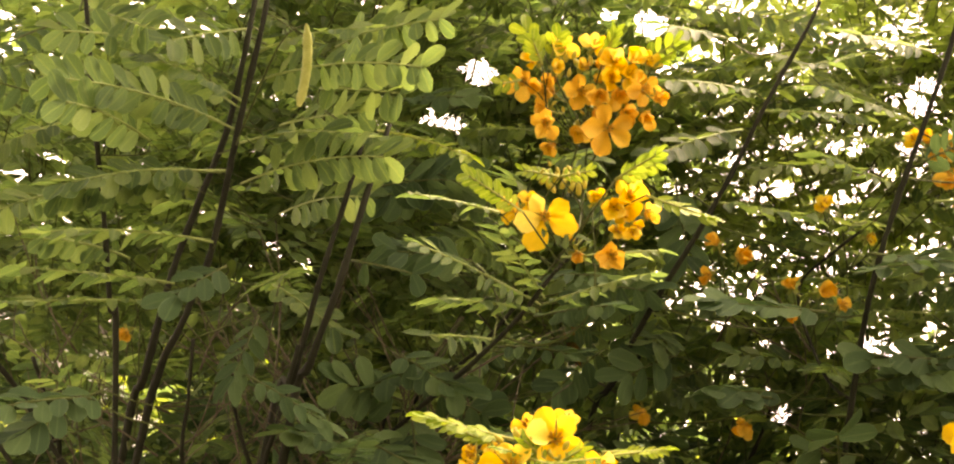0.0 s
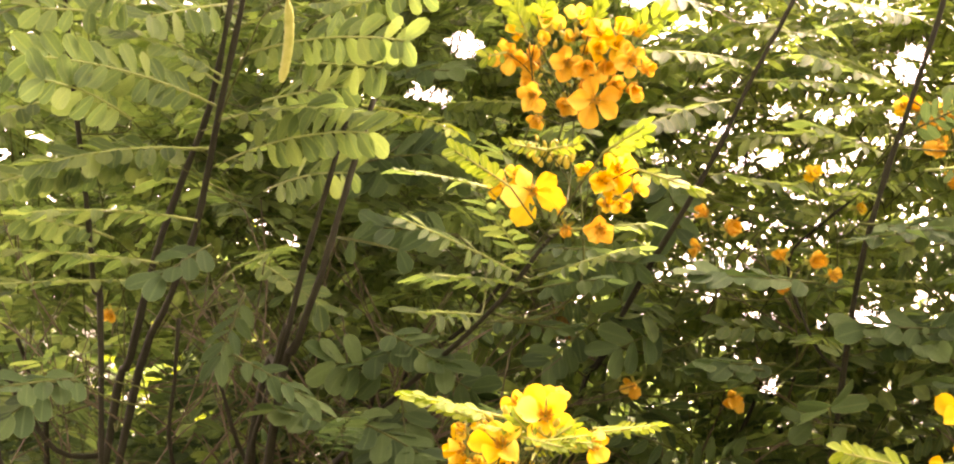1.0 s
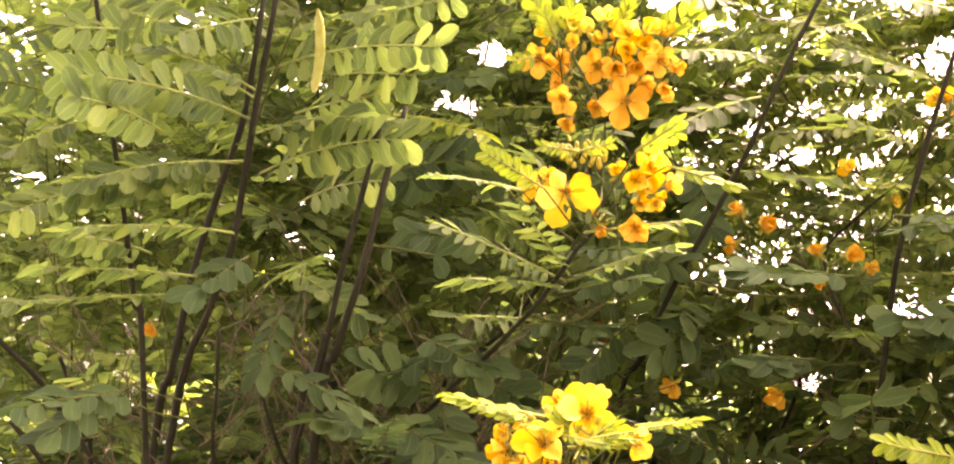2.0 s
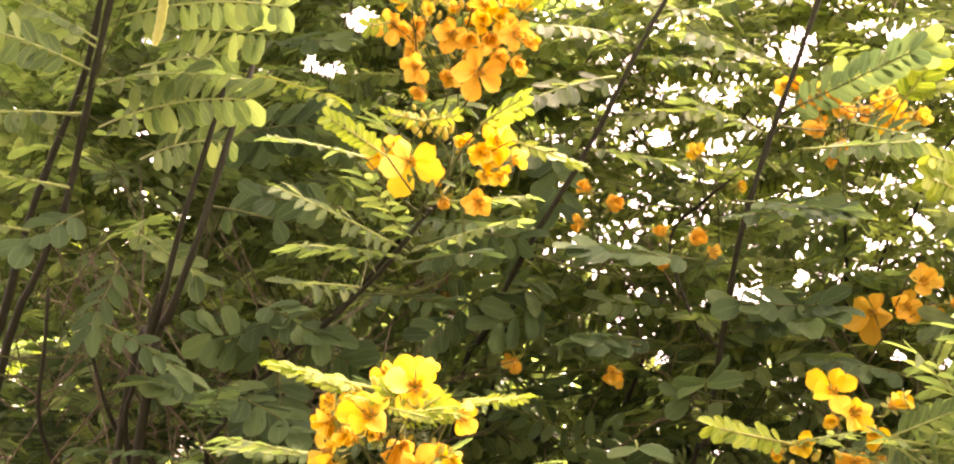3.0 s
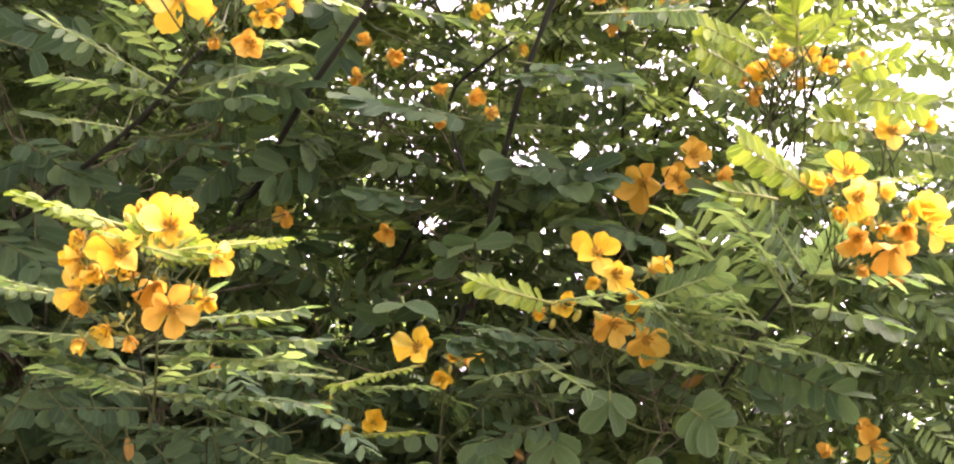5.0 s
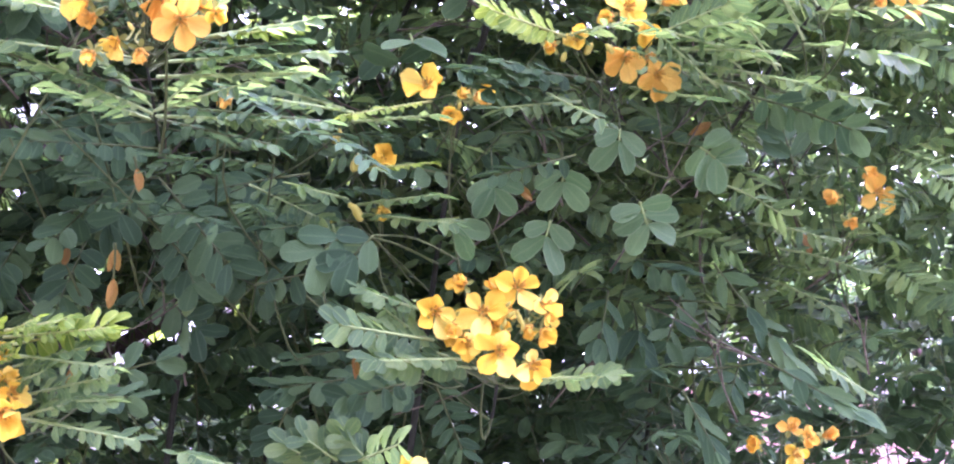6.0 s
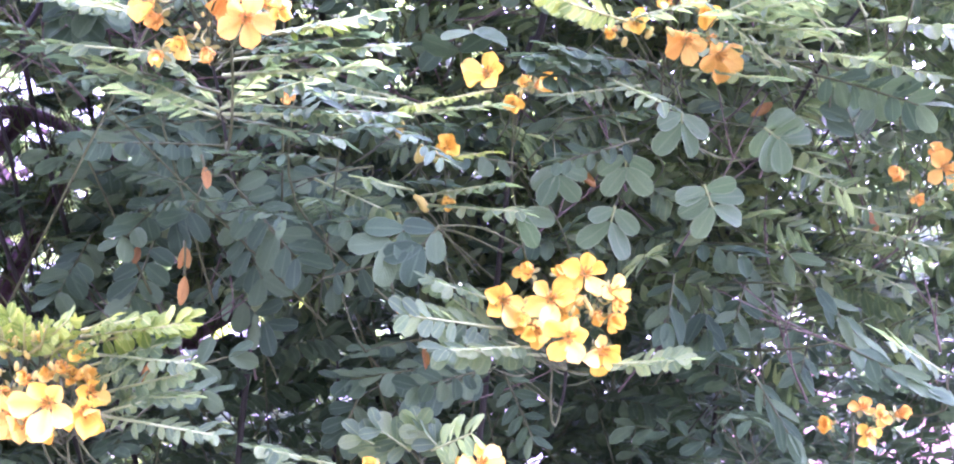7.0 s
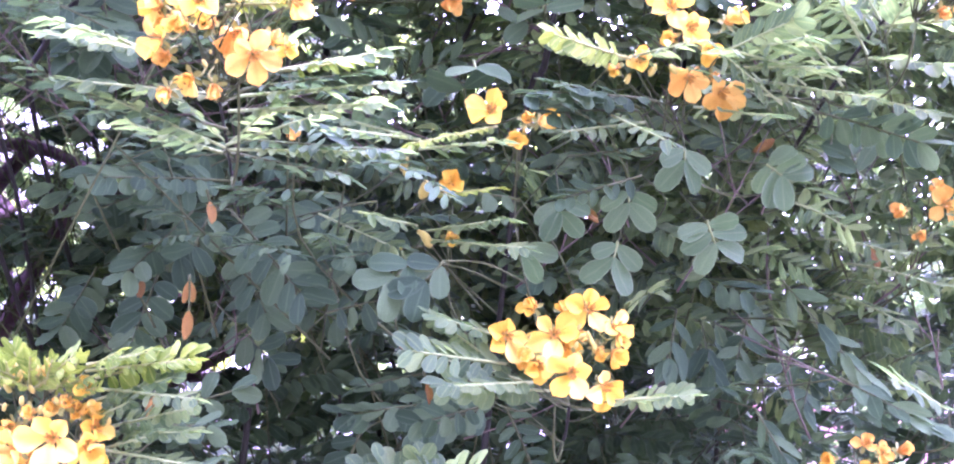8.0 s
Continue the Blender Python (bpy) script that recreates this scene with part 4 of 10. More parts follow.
flower(shrub_middle, (-0.219, 1.03, 1.905), (-0.334, -0.933, -0.136), 0.0318, "yellow", 30, 0.86)
flower(shrub_middle, (-0.209, 1.04, 1.913), (0.039, -0.998, 0.052), 0.0247, "yellow", 36, 0.37)
flower(shrub_middle, (-0.124, 1.03, 1.914), (0.389, -0.921, -0.036), 0.0397, "yellow", 22, 1.18)
flower(shrub_middle, (-0.135, 1.02, 1.903), (0.151, -0.956, -0.251), 0.0274, "yellow", 34, 0.81)
flower(shrub_middle, (-0.15, 1.03, 1.914), (-0.06, -0.997, -0.051), 0.0206, "yellow", 48, 0.73)
flower(shrub_middle, (-0.12, 1.03, 1.889), (0.307, -0.649, -0.696), 0.0227, "yellow", 30, 0.01)
flower(shrub_middle, (-0.11, 1.03, 1.9), (0.705, -0.67, -0.233), 0.0227, "yellow", 34, 0.68)
flower(shrub_middle, (-0.138, 1.03, 1.865), (0.293, -0.875, -0.386), 0.0323, "orange", 34, 0.31)
flower(shrub_middle, (-0.167, 1.04, 1.869), (0.023, -0.782, -0.623), 0.0169, "orange", 54, 0.84)
flower(shrub_middle, (-0.128, 1.03, 1.901), (0.343, -0.878, -0.335), 0.0217, "yellow", 46, 0.58)
flower(shrub_middle, (-0.178, 1.04, 1.891), (0.517, -0.695, -0.5), 0.0195, "orange", 30, 1.02)
flower(shrub_middle, (-0.135, 1.045, 1.889), (0.375, -0.926, 0.036), 0.0206, "yellow", 36, 1.05)
flower(shrub_middle, (-0.206, 1.036, 1.900), (-0.609, -0.746, -0.268), 0.0177, "yellow", 56, 0.52)
flower(shrub_middle, (-0.132, 1.037, 1.902), (0.375, -0.926, -0.051), 0.0227, "yellow", 56, 0.42)
bunch_stalk(shrub_middle, [(-0.164, 1.08, 1.92), (-0.166, 1.109, 1.836), (-0.208, 1.116, 1.804), (-0.25, 1.122, 1.813)], [(-0.196, 1.029, 1.896), (-0.215, 1.041, 1.905), (-0.209, 1.052, 1.91), (-0.129, 1.041, 1.912), (-0.137, 1.031, 1.904), (-0.149, 1.042, 1.913), (-0.124, 1.038, 1.895), (-0.118, 1.038, 1.901), (-0.142, 1.04, 1.868), (-0.167, 1.049, 1.874), (-0.132, 1.041, 1.903), (-0.184, 1.048, 1.895)])
bud(shrub_middle, (-0.196, 1.02, 1.929), (0.147, -0.3, 0.779), 0.0076)
bud(shrub_middle, (-0.191, 1.02, 1.925), (-0.152, -0.3, 0.686), 0.0080)
bud(shrub_middle, (-0.184, 1.02, 1.93), (0.238, -0.3, 0.797), 0.0080)
bud(shrub_middle, (-0.176, 1.02, 1.932), (-0.15, -0.3, 0.806), 0.0084)
bud(shrub_middle, (-0.169, 1.02, 1.927), (0.37, -0.3, 0.713), 0.0075)
bud(shrub_middle, (-0.178, 1.02, 1.924), (0.476, -0.3, 0.874), 0.0071)
bud(shrub_middle, (-0.165, 1.02, 1.919), (0.018, -0.3, 0.618), 0.0075)
bud(shrub_middle, (-0.187, 1.02, 1.92), (-0.334, -0.3, 0.802), 0.0062)
bud(shrub_middle, (-0.171, 1.02, 1.92), (0.437, -0.3, 0.586), 0.0066)
bud(shrub_middle, (-0.16, 1.02, 1.923), (0.191, -0.3, 0.732), 0.0057)
bud(shrub_middle, (-0.193, 1.02, 1.933), (0.23, -0.3, 0.403), 0.0058)
flower(shrub_middle, (-0.242, 1.14, 2.062), (-0.167, -0.924, -0.344), 0.0366, "orange", 24, 0.91)
flower(shrub_middle, (-0.234, 1.14, 2.082), (-0.176, -0.983, 0.059), 0.0294, "yellow", 36, 1.19)
flower(shrub_middle, (-0.227, 1.15, 2.058), (0.042, -0.896, -0.442), 0.0310, "orange", 30, 0.79)
flower(shrub_middle, (-0.209, 1.14, 2.094), (0.131, -0.978, 0.162), 0.0353, "yellow", 26, 0.99)
flower(shrub_middle, (-0.211, 1.13, 2.07), (0.248, -0.957, -0.148), 0.0232, "yellow", 52, 0.13)
flower(shrub_middle, (-0.178, 1.14, 2.094), (0.327, -0.929, 0.173), 0.0321, "yellow", 28, 0.54)
flower(shrub_middle, (-0.186, 1.13, 2.071), (0.248, -0.957, -0.148), 0.0202, "yellow", 56, 0.19)
flower(shrub_middle, (-0.159, 1.14, 2.079), (0.147, -0.988, -0.051), 0.0391, "yellow", 24, 1.06)
flower(shrub_middle, (-0.142, 1.145, 2.08), (0.521, -0.849, 0.088), 0.0333, "yellow", 30, 0.37)
flower(shrub_middle, (-0.159, 1.13, 2.058), (0.247, -0.907, -0.342), 0.0301, "yellow", 36, 0.57)
flower(shrub_middle, (-0.145, 1.14, 2.064), (0.345, -0.908, -0.24), 0.0317, "yellow", 30, 1.25)
flower(shrub_middle, (-0.131, 1.14, 2.05), (0.617, -0.727, -0.299), 0.0344, "orange", 26, 1.07)
flower(shrub_middle, (-0.118, 1.14, 2.043), (0.784, -0.565, -0.258), 0.0228, "orange", 40, 1.22)
flower(shrub_middle, (-0.189, 1.14, 2.051), (0.144, -0.886, -0.44), 0.0362, "orange", 28, 0.57)
flower(shrub_middle, (-0.17, 1.13, 2.044), (0.338, -0.838, -0.429), 0.0316, "orange", 40, 0.61)
flower(shrub_middle, (-0.155, 1.14, 2.048), (0.338, -0.838, -0.429), 0.0316, "orange", 36, 0.91)
flower(shrub_middle, (-0.161, 1.13, 2.01), (0.293, -0.875, -0.386), 0.0454, "orange", 10, 0.60)
flower(shrub_middle, (-0.189, 1.14, 2.014), (0.125, -0.774, -0.621), 0.0260, "orange", 44, 0.36)
flower(shrub_middle, (-0.22, 1.14, 2.02), (-0.06, -0.917, -0.395), 0.0333, "orange", 20, 0.50)
flower(shrub_middle, (-0.218, 1.15, 2.002), (0.111, -0.698, -0.707), 0.0218, "orange", 50, 0.18)
flower(shrub_middle, (-0.131, 1.15, 2.03), (0.506, -0.631, -0.588), 0.0287, "orange", 40, 0.47)
flower(shrub_middle, (-0.147, 1.145, 2.03), (0.331, -0.787, -0.521), 0.0287, "orange", 36, 1.24)
flower(shrub_middle, (-0.175, 1.15, 2.035), (0.136, -0.836, -0.532), 0.0261, "orange", 50, 1.20)
flower(shrub_middle, (-0.129, 1.15, 2.08), (0.781, -0.624, 0.04), 0.0247, "yellow", 36, 0.78)
flower(shrub_middle, (-0.174, 1.152, 2.064), (0.032, -0.984, 0.175), 0.0190, "yellow", 56, 0.57)
flower(shrub_middle, (-0.224, 1.157, 2.039), (-0.678, -0.715, -0.170), 0.0233, "orange", 48, 0.31)
flower(shrub_middle, (-0.172, 1.147, 2.075), (0.046, -0.788, 0.614), 0.0198, "yellow", 56, 0.57)
flower(shrub_middle, (-0.151, 1.157, 2.040), (0.386, -0.772, -0.504), 0.0172, "orange", 56, 0.47)
flower(shrub_middle, (-0.218, 1.153, 2.054), (-0.606, -0.773, 0.189), 0.0173, "orange", 56, 0.05)
flower(shrub_middle, (-0.217, 1.153, 2.066), (-0.601, -0.791, 0.116), 0.0218, "orange", 48, 0.86)
bunch_stalk(shrub_middle, [(-0.19, 1.191, 2.062), (-0.197, 1.219, 1.979), (-0.192, 1.162, 1.91), (-0.186, 1.104, 1.881)], [(-0.24, 1.151, 2.064), (-0.232, 1.152, 2.079), (-0.228, 1.161, 2.061), (-0.211, 1.152, 2.09), (-0.214, 1.141, 2.07), (-0.182, 1.151, 2.09), (-0.189, 1.141, 2.071), (-0.161, 1.152, 2.078), (-0.148, 1.155, 2.077), (-0.162, 1.141, 2.06), (-0.149, 1.151, 2.065), (-0.138, 1.149, 2.052), (-0.127, 1.147, 2.044), (-0.191, 1.151, 2.054), (-0.174, 1.14, 2.047), (-0.159, 1.15, 2.051), (-0.165, 1.14, 2.013), (-0.191, 1.149, 2.019), (-0.219, 1.151, 2.023), (-0.219, 1.158, 2.008), (-0.137, 1.158, 2.035), (-0.151, 1.154, 2.034), (-0.177, 1.16, 2.039), (-0.138, 1.157, 2.078)])
bud(shrub_middle, (-0.203, 1.13, 2.081), (-0.001, -0.3, 0.503), 0.0065)
bud(shrub_middle, (-0.192, 1.13, 2.075), (-0.411, -0.3, 0.463), 0.0075)
bud(shrub_middle, (-0.195, 1.13, 2.083), (0.282, -0.3, 0.82), 0.0060)
bud(shrub_middle, (-0.179, 1.13, 2.077), (-0.139, -0.3, 0.772), 0.0070)
bud(shrub_middle, (-0.17, 1.13, 2.084), (0.275, -0.3, 0.717), 0.0065)
bud(shrub_middle, (-0.199, 1.13, 2.066), (0.164, -0.3, 0.756), 0.0060)
bud(shrub_middle, (-0.19, 1.13, 2.06), (-0.137, -0.3, 0.723), 0.0060)
bud(shrub_middle, (-0.21, 1.13, 2.081), (-0.219, -0.3, 0.591), 0.0060)
flower(shrub_left, (-0.616, 1.113, 1.811), (-0.031, -0.933, -0.358), 0.0212, "orange", 52, 0.58)
bunch_stalk(shrub_left, [(-0.629, 1.161, 1.823), (-0.636, 1.189, 1.74), (-0.64, 1.19, 1.707), (-0.644, 1.192, 1.714)], [(-0.62, 1.127, 1.815)])
flower(shrub_middle, (0.001, 1.18, 1.643), (-0.08, -0.997, 0.001), 0.0404, "yellow", 18, 0.40)
flower(shrub_middle, (0.042, 1.18, 1.634), (0.472, -0.88, 0.048), 0.0341, "yellow", 42, 0.22)
flower(shrub_middle, (0.023, 1.172, 1.619), (0.089, -0.954, -0.287), 0.0246, "yellow", 36, 0.10)
flower(shrub_middle, (0.031, 1.188, 1.636), (0.315, -0.94, 0.134), 0.0208, "yellow", 56, 0.19)
bunch_stalk(shrub_middle, [(0.024, 1.219, 1.634), (0.023, 1.249, 1.547), (0.049, 1.196, 1.451), (0.076, 1.144, 1.395)], [(0.002, 1.192, 1.641), (0.036, 1.191, 1.631), (0.022, 1.183, 1.62), (0.027, 1.199, 1.632)])
bud(shrub_middle, (0.03, 1.17, 1.626), (0.189, -0.3, 0.898), 0.0047)
flower(shrub_middle, (-0.03, 1.15, 1.578), (0.211, -0.962, 0.175), 0.0308, "yellow", 46, 0.20)
flower(shrub_middle, (-0.029, 1.15, 1.531), (0.327, -0.942, -0.069), 0.0169, "yellow", 54, 0.06)
bunch_stalk(shrub_middle, [(-0.032, 1.205, 1.56), (-0.033, 1.235, 1.472), (0.022, 1.189, 1.414), (0.076, 1.144, 1.395)], [(-0.033, 1.162, 1.574), (-0.033, 1.161, 1.53)])
bud(shrub_middle, (-0.069, 1.14, 1.589), (0.487, -0.3, 0.62), 0.0071)
bud(shrub_middle, (-0.068, 1.14, 1.584), (-0.094, -0.3, 0.442), 0.0061)
bud(shrub_middle, (-0.051, 1.14, 1.571), (0.094, -0.3, 0.796), 0.0111)
bud(shrub_middle, (-0.054, 1.14, 1.567), (-0.044, -0.3, 0.553), 0.0071)
bud(shrub_middle, (-0.048, 1.14, 1.529), (-0.444, -0.3, 0.85), 0.0111)
bud(shrub_middle, (-0.052, 1.14, 1.533), (-0.467, -0.3, 0.596), 0.0071)
bud(shrub_middle, (-0.037, 1.14, 1.567), (0.338, -0.3, 0.378), 0.0061)
flower(shrub_right, (0.447, 1.395, 1.586), (0.284, -0.957, 0.061), 0.0387, "orange", 8, 0.37)
flower(shrub_right, (0.4, 1.372, 1.577), (-0.464, -0.879, -0.112), 0.0283, "orange", 52, 0.49)
flower(shrub_right, (0.439, 1.394, 1.6), (-0.024, -0.777, 0.629), 0.0225, "orange", 26, 0.08)
flower(shrub_right, (0.414, 1.365, 1.555), (0.049, -0.881, -0.47), 0.0159, "orange", 26, 1.13)
bunch_stalk(shrub_right, [(0.424, 1.431, 1.584), (0.423, 1.461, 1.497), (0.342, 1.538, 1.442), (0.261, 1.614, 1.426)], [(0.447, 1.41, 1.588), (0.399, 1.387, 1.578), (0.439, 1.409, 1.602), (0.414, 1.38, 1.557)])
flower(shrub_middle, (0.023, 1.105, 1.454), (-0.044, -0.996, -0.074), 0.0370, "yellow", 22, 0.26)
flower(shrub_middle, (0.037, 1.11, 1.441), (0.161, -0.963, -0.217), 0.0240, "yellow", 50, 0.27)
flower(shrub_middle, (0.061, 1.115, 1.455), (-0.002, -0.992, 0.128), 0.0403, "yellow", 16, 1.23)
flower(shrub_middle, (0.044, 1.127, 1.475), (-0.473, -0.839, 0.268), 0.0244, "yellow", 38, 1.09)
flower(shrub_middle, (0.088, 1.125, 1.476), (0.191, -0.938, 0.289), 0.0375, "yellow", 10, 0.36)
flower(shrub_middle, (0.108, 1.115, 1.464), (0.646, -0.756, 0.108), 0.0320, "yellow", 22, 1.20)
flower(shrub_middle, (0.109, 1.12, 1.443), (0.561, -0.75, -0.351), 0.0241, "yellow", 48, 0.67)
flower(shrub_middle, (0.082, 1.125, 1.454), (0.154, -0.988, -0.016), 0.0191, "yellow", 60, 0.85)
flower(shrub_middle, (0.076, 1.095, 1.427), (0.057, -0.993, -0.1), 0.0425, "yellow", 12, 0.26)
flower(shrub_middle, (0.05, 1.107, 1.432), (-0.243, -0.928, -0.283), 0.0299, "yellow", 28, 1.18)
flower(shrub_middle, (0.103, 1.115, 1.416), (0.214, -0.924, -0.316), 0.0361, "yellow", 20, 0.86)
flower(shrub_middle, (0.068, 1.13, 1.474), (0.021, -0.806, 0.591), 0.0223, "yellow", 34, 1.21)
flower(shrub_middle, (0.069, 1.12, 1.446), (0.25, -0.964, 0.088), 0.0243, "yellow", 30, 1.12)
flower(shrub_middle, (0.112, 1.115, 1.455), (0.653, -0.752, -0.094), 0.0200, "yellow", 30, 0.37)
flower(shrub_middle, (0.097, 1.131, 1.445), (0.366, -0.752, -0.547), 0.0213, "yellow", 48, 1.05)
flower(shrub_middle, (0.037, 1.118, 1.443), (-0.527, -0.847, -0.077), 0.0180, "yellow", 56, 0.70)
flower(shrub_middle, (0.078, 1.115, 1.439), (0.079, -0.969, -0.234), 0.0264, "yellow", 48, 0.01)
flower(shrub_middle, (0.043, 1.121, 1.436), (-0.452, -0.859, -0.241), 0.0260, "yellow", 48, 0.35)
flower(shrub_middle, (0.074, 1.132, 1.465), (0.014, -0.914, 0.406), 0.0262, "yellow", 48, 0.38)
flower(shrub_middle, (0.073, 1.128, 1.452), (-0.013, -0.982, -0.189), 0.0253, "yellow", 48, 0.77)
bunch_stalk(shrub_middle, [(0.066, 1.166, 1.451), (0.064, 1.196, 1.361), (0.069, 1.235, 1.336), (0.074, 1.274, 1.351)], [(0.02, 1.117, 1.453), (0.032, 1.122, 1.441), (0.06, 1.127, 1.451), (0.048, 1.137, 1.472), (0.087, 1.136, 1.473), (0.103, 1.124, 1.462), (0.105, 1.129, 1.444), (0.081, 1.137, 1.452), (0.075, 1.107, 1.424), (0.051, 1.118, 1.432), (0.103, 1.126, 1.415), (0.068, 1.14, 1.467), (0.066, 1.132, 1.443), (0.107, 1.124, 1.455)])
bud(shrub_middle, (0.038, 1.105, 1.45), (-0.139, -0.3, 0.4), 0.0051)
bud(shrub_middle, (0.037, 1.105, 1.453), (-0.354, -0.3, 0.339), 0.0047)
bud(shrub_middle, (0.091, 1.105, 1.452), (-0.199, -0.3, 0.662), 0.0058)
bud(shrub_middle, (0.093, 1.105, 1.449), (-0.497, -0.3, 0.707), 0.0050)
bud(shrub_middle, (0.089, 1.105, 1.456), (-0.162, -0.3, 0.486), 0.0047)
bud(shrub_middle, (0.041, 1.105, 1.453), (0.319, -0.3, 0.588), 0.0039)
flower(shrub_middle, (-0.278, 0.92, 1.381), (0.055, -0.998, -0.02), 0.0421, "yellow", 16, 0.98)
flower(shrub_middle, (-0.306, 0.93, 1.37), (0.008, -0.992, -0.122), 0.0379, "orange", 18, 0.73)
flower(shrub_middle, (-0.261, 0.94, 1.375), (0.457, -0.883, -0.104), 0.0366, "yellow", 24, 0.83)
flower(shrub_middle, (-0.273, 0.95, 1.396), (0.35, -0.932, 0.093), 0.0209, "yellow", 34, 0.53)
flower(shrub_middle, (-0.265, 0.94, 1.415), (0.346, -0.918, 0.194), 0.0207, "yellow", 48, 0.78)
flower(shrub_middle, (-0.26, 0.95, 1.385), (0.544, -0.814, 0.205), 0.0258, "yellow", 26, 0.97)
flower(shrub_middle, (-0.3, 0.94, 1.364), (0.061, -0.973, -0.22), 0.0239, "yellow", 36, 0.80)
flower(shrub_middle, (-0.322, 0.95, 1.38), (-0.25, -0.968, -0.031), 0.0259, "yellow", 26, 0.90)
flower(shrub_middle, (-0.286, 0.94, 1.361), (0.063, -0.945, -0.321), 0.0255, "yellow", 30, 0.03)
flower(shrub_middle, (-0.332, 0.94, 1.375), (-0.25, -0.968, -0.031), 0.0352, "yellow", 24, 0.20)
flower(shrub_middle, (-0.316, 0.95, 1.418), (-0.073, -0.871, 0.485), 0.0193, "yellow", 52, 0.55)
flower(shrub_middle, (-0.295, 0.95, 1.421), (0.129, -0.86, 0.493), 0.0177, "yellow", 56, 0.81)
flower(shrub_middle, (-0.325, 0.95, 1.419), (-0.271, -0.886, 0.376), 0.0177, "yellow", 52, 0.27)
flower(shrub_middle, (-0.303, 0.94, 1.394), (0.046, -0.982, 0.181), 0.0175, "yellow", 50, 0.86)
flower(shrub_middle, (-0.336, 0.95, 1.406), (-0.271, -0.886, 0.376), 0.0226, "yellow", 46, 0.79)
flower(shrub_middle, (-0.278, 0.94, 1.402), (0.246, -0.951, 0.189), 0.0144, "yellow", 54, 0.05)
flower(shrub_middle, (-0.318, 0.952, 1.384), (-0.336, -0.851, -0.403), 0.0196, "yellow", 36, 1.03)
flower(shrub_middle, (-0.268, 0.962, 1.394), (0.488, -0.803, 0.341), 0.0249, "yellow", 56, 0.68)
flower(shrub_middle, (-0.304, 0.954, 1.378), (-0.150, -0.989, 0.016), 0.0216, "yellow", 48, 0.15)
flower(shrub_middle, (-0.29, 0.952, 1.398), (0.101, -0.977, 0.190), 0.0209, "yellow", 48, 0.96)
bunch_stalk(shrub_middle, [(-0.296, 0.99, 1.389), (-0.298, 1.02, 1.299), (-0.37, 1.138, 1.239), (-0.442, 1.255, 1.22)], [(-0.278, 0.932, 1.378), (-0.307, 0.942, 1.368), (-0.264, 0.951, 1.373), (-0.276, 0.961, 1.393), (-0.267, 0.951, 1.412), (-0.265, 0.96, 1.381), (-0.301, 0.952, 1.364), (-0.32, 0.962, 1.377), (-0.286, 0.951, 1.361), (-0.331, 0.952, 1.372), (-0.316, 0.96, 1.411), (-0.297, 0.96, 1.415), (-0.324, 0.961, 1.413), (-0.304, 0.952, 1.39), (-0.335, 0.961, 1.4), (-0.28, 0.951, 1.399)])
flower(shrub_right, (0.327, 1.318, 1.336), (-0.334, -0.936, 0.11), 0.0305, "yellow", 52, 0.85)
flower(shrub_right, (0.363, 1.316, 1.332), (0.197, -0.97, -0.142), 0.0269, "yellow", 26, 0.19)
flower(shrub_right, (0.357, 1.31, 1.353), (0.037, -0.876, 0.481), 0.0245, "orange", 26, 0.65)
flower(shrub_right, (0.388, 1.312, 1.349), (0.612, -0.781, 0.123), 0.0279, "orange", 62, 1.00)
flower(shrub_right, (0.37, 1.293, 1.349), (0.048, -0.964, 0.261), 0.0230, "orange", 26, 0.57)
bunch_stalk(shrub_right, [(0.358, 1.36, 1.344), (0.356, 1.39, 1.255), (0.255, 1.461, 1.2), (0.154, 1.533, 1.185)], [(0.326, 1.333, 1.337), (0.362, 1.331, 1.332), (0.356, 1.325, 1.353), (0.387, 1.327, 1.349), (0.369, 1.308, 1.349)])
flower(shrub_middle, (-0.064, 1.019, 1.328), (-0.347, -0.872, 0.344), 0.0260, "yellow", 40, 0.20)
flower(shrub_middle, (0.013, 1.024, 1.334), (0.113, -0.808, 0.578), 0.0344, "yellow", 16, 0.80)
flower(shrub_middle, (-0.003, 1.032, 1.326), (-0.337, -0.831, 0.443), 0.0234, "yellow", 26, 0.46)
bunch_stalk(shrub_middle, [(-0.02, 1.075, 1.329), (-0.021, 1.105, 1.239), (-0.127, 1.181, 1.206), (-0.232, 1.257, 1.213)], [(-0.064, 1.034, 1.328), (0.012, 1.039, 1.334), (-0.004, 1.047, 1.326)])
flower(shrub_middle, (-0.154, 1.084, 1.616), (0.248, -0.451, -0.857), 0.0198, "orange", 40, 0.77)
bunch_stalk(shrub_middle, [(-0.157, 1.134, 1.617), (-0.159, 1.164, 1.527), (-0.078, 1.212, 1.441), (0.002, 1.261, 1.394)], [(-0.155, 1.099, 1.617)])

# ---- buds ----
bud(shrub_middle, (-0.051, 1.138, 1.57), (-0.404, -0.395, 0.887), 0.0062)
bud(shrub_middle, (-0.069, 1.136, 1.589), (-0.539, -0.353, 0.401), 0.0056)
bud(shrub_middle, (-0.066, 1.135, 1.595), (-0.203, -0.392, 0.908), 0.0039)
bud(shrub_middle, (-0.05, 1.142, 1.53), (-0.368, -0.372, 0.654), 0.0073)
bud(shrub_middle, (-0.055, 1.141, 1.535), (0.054, -0.332, 0.34), 0.0042)
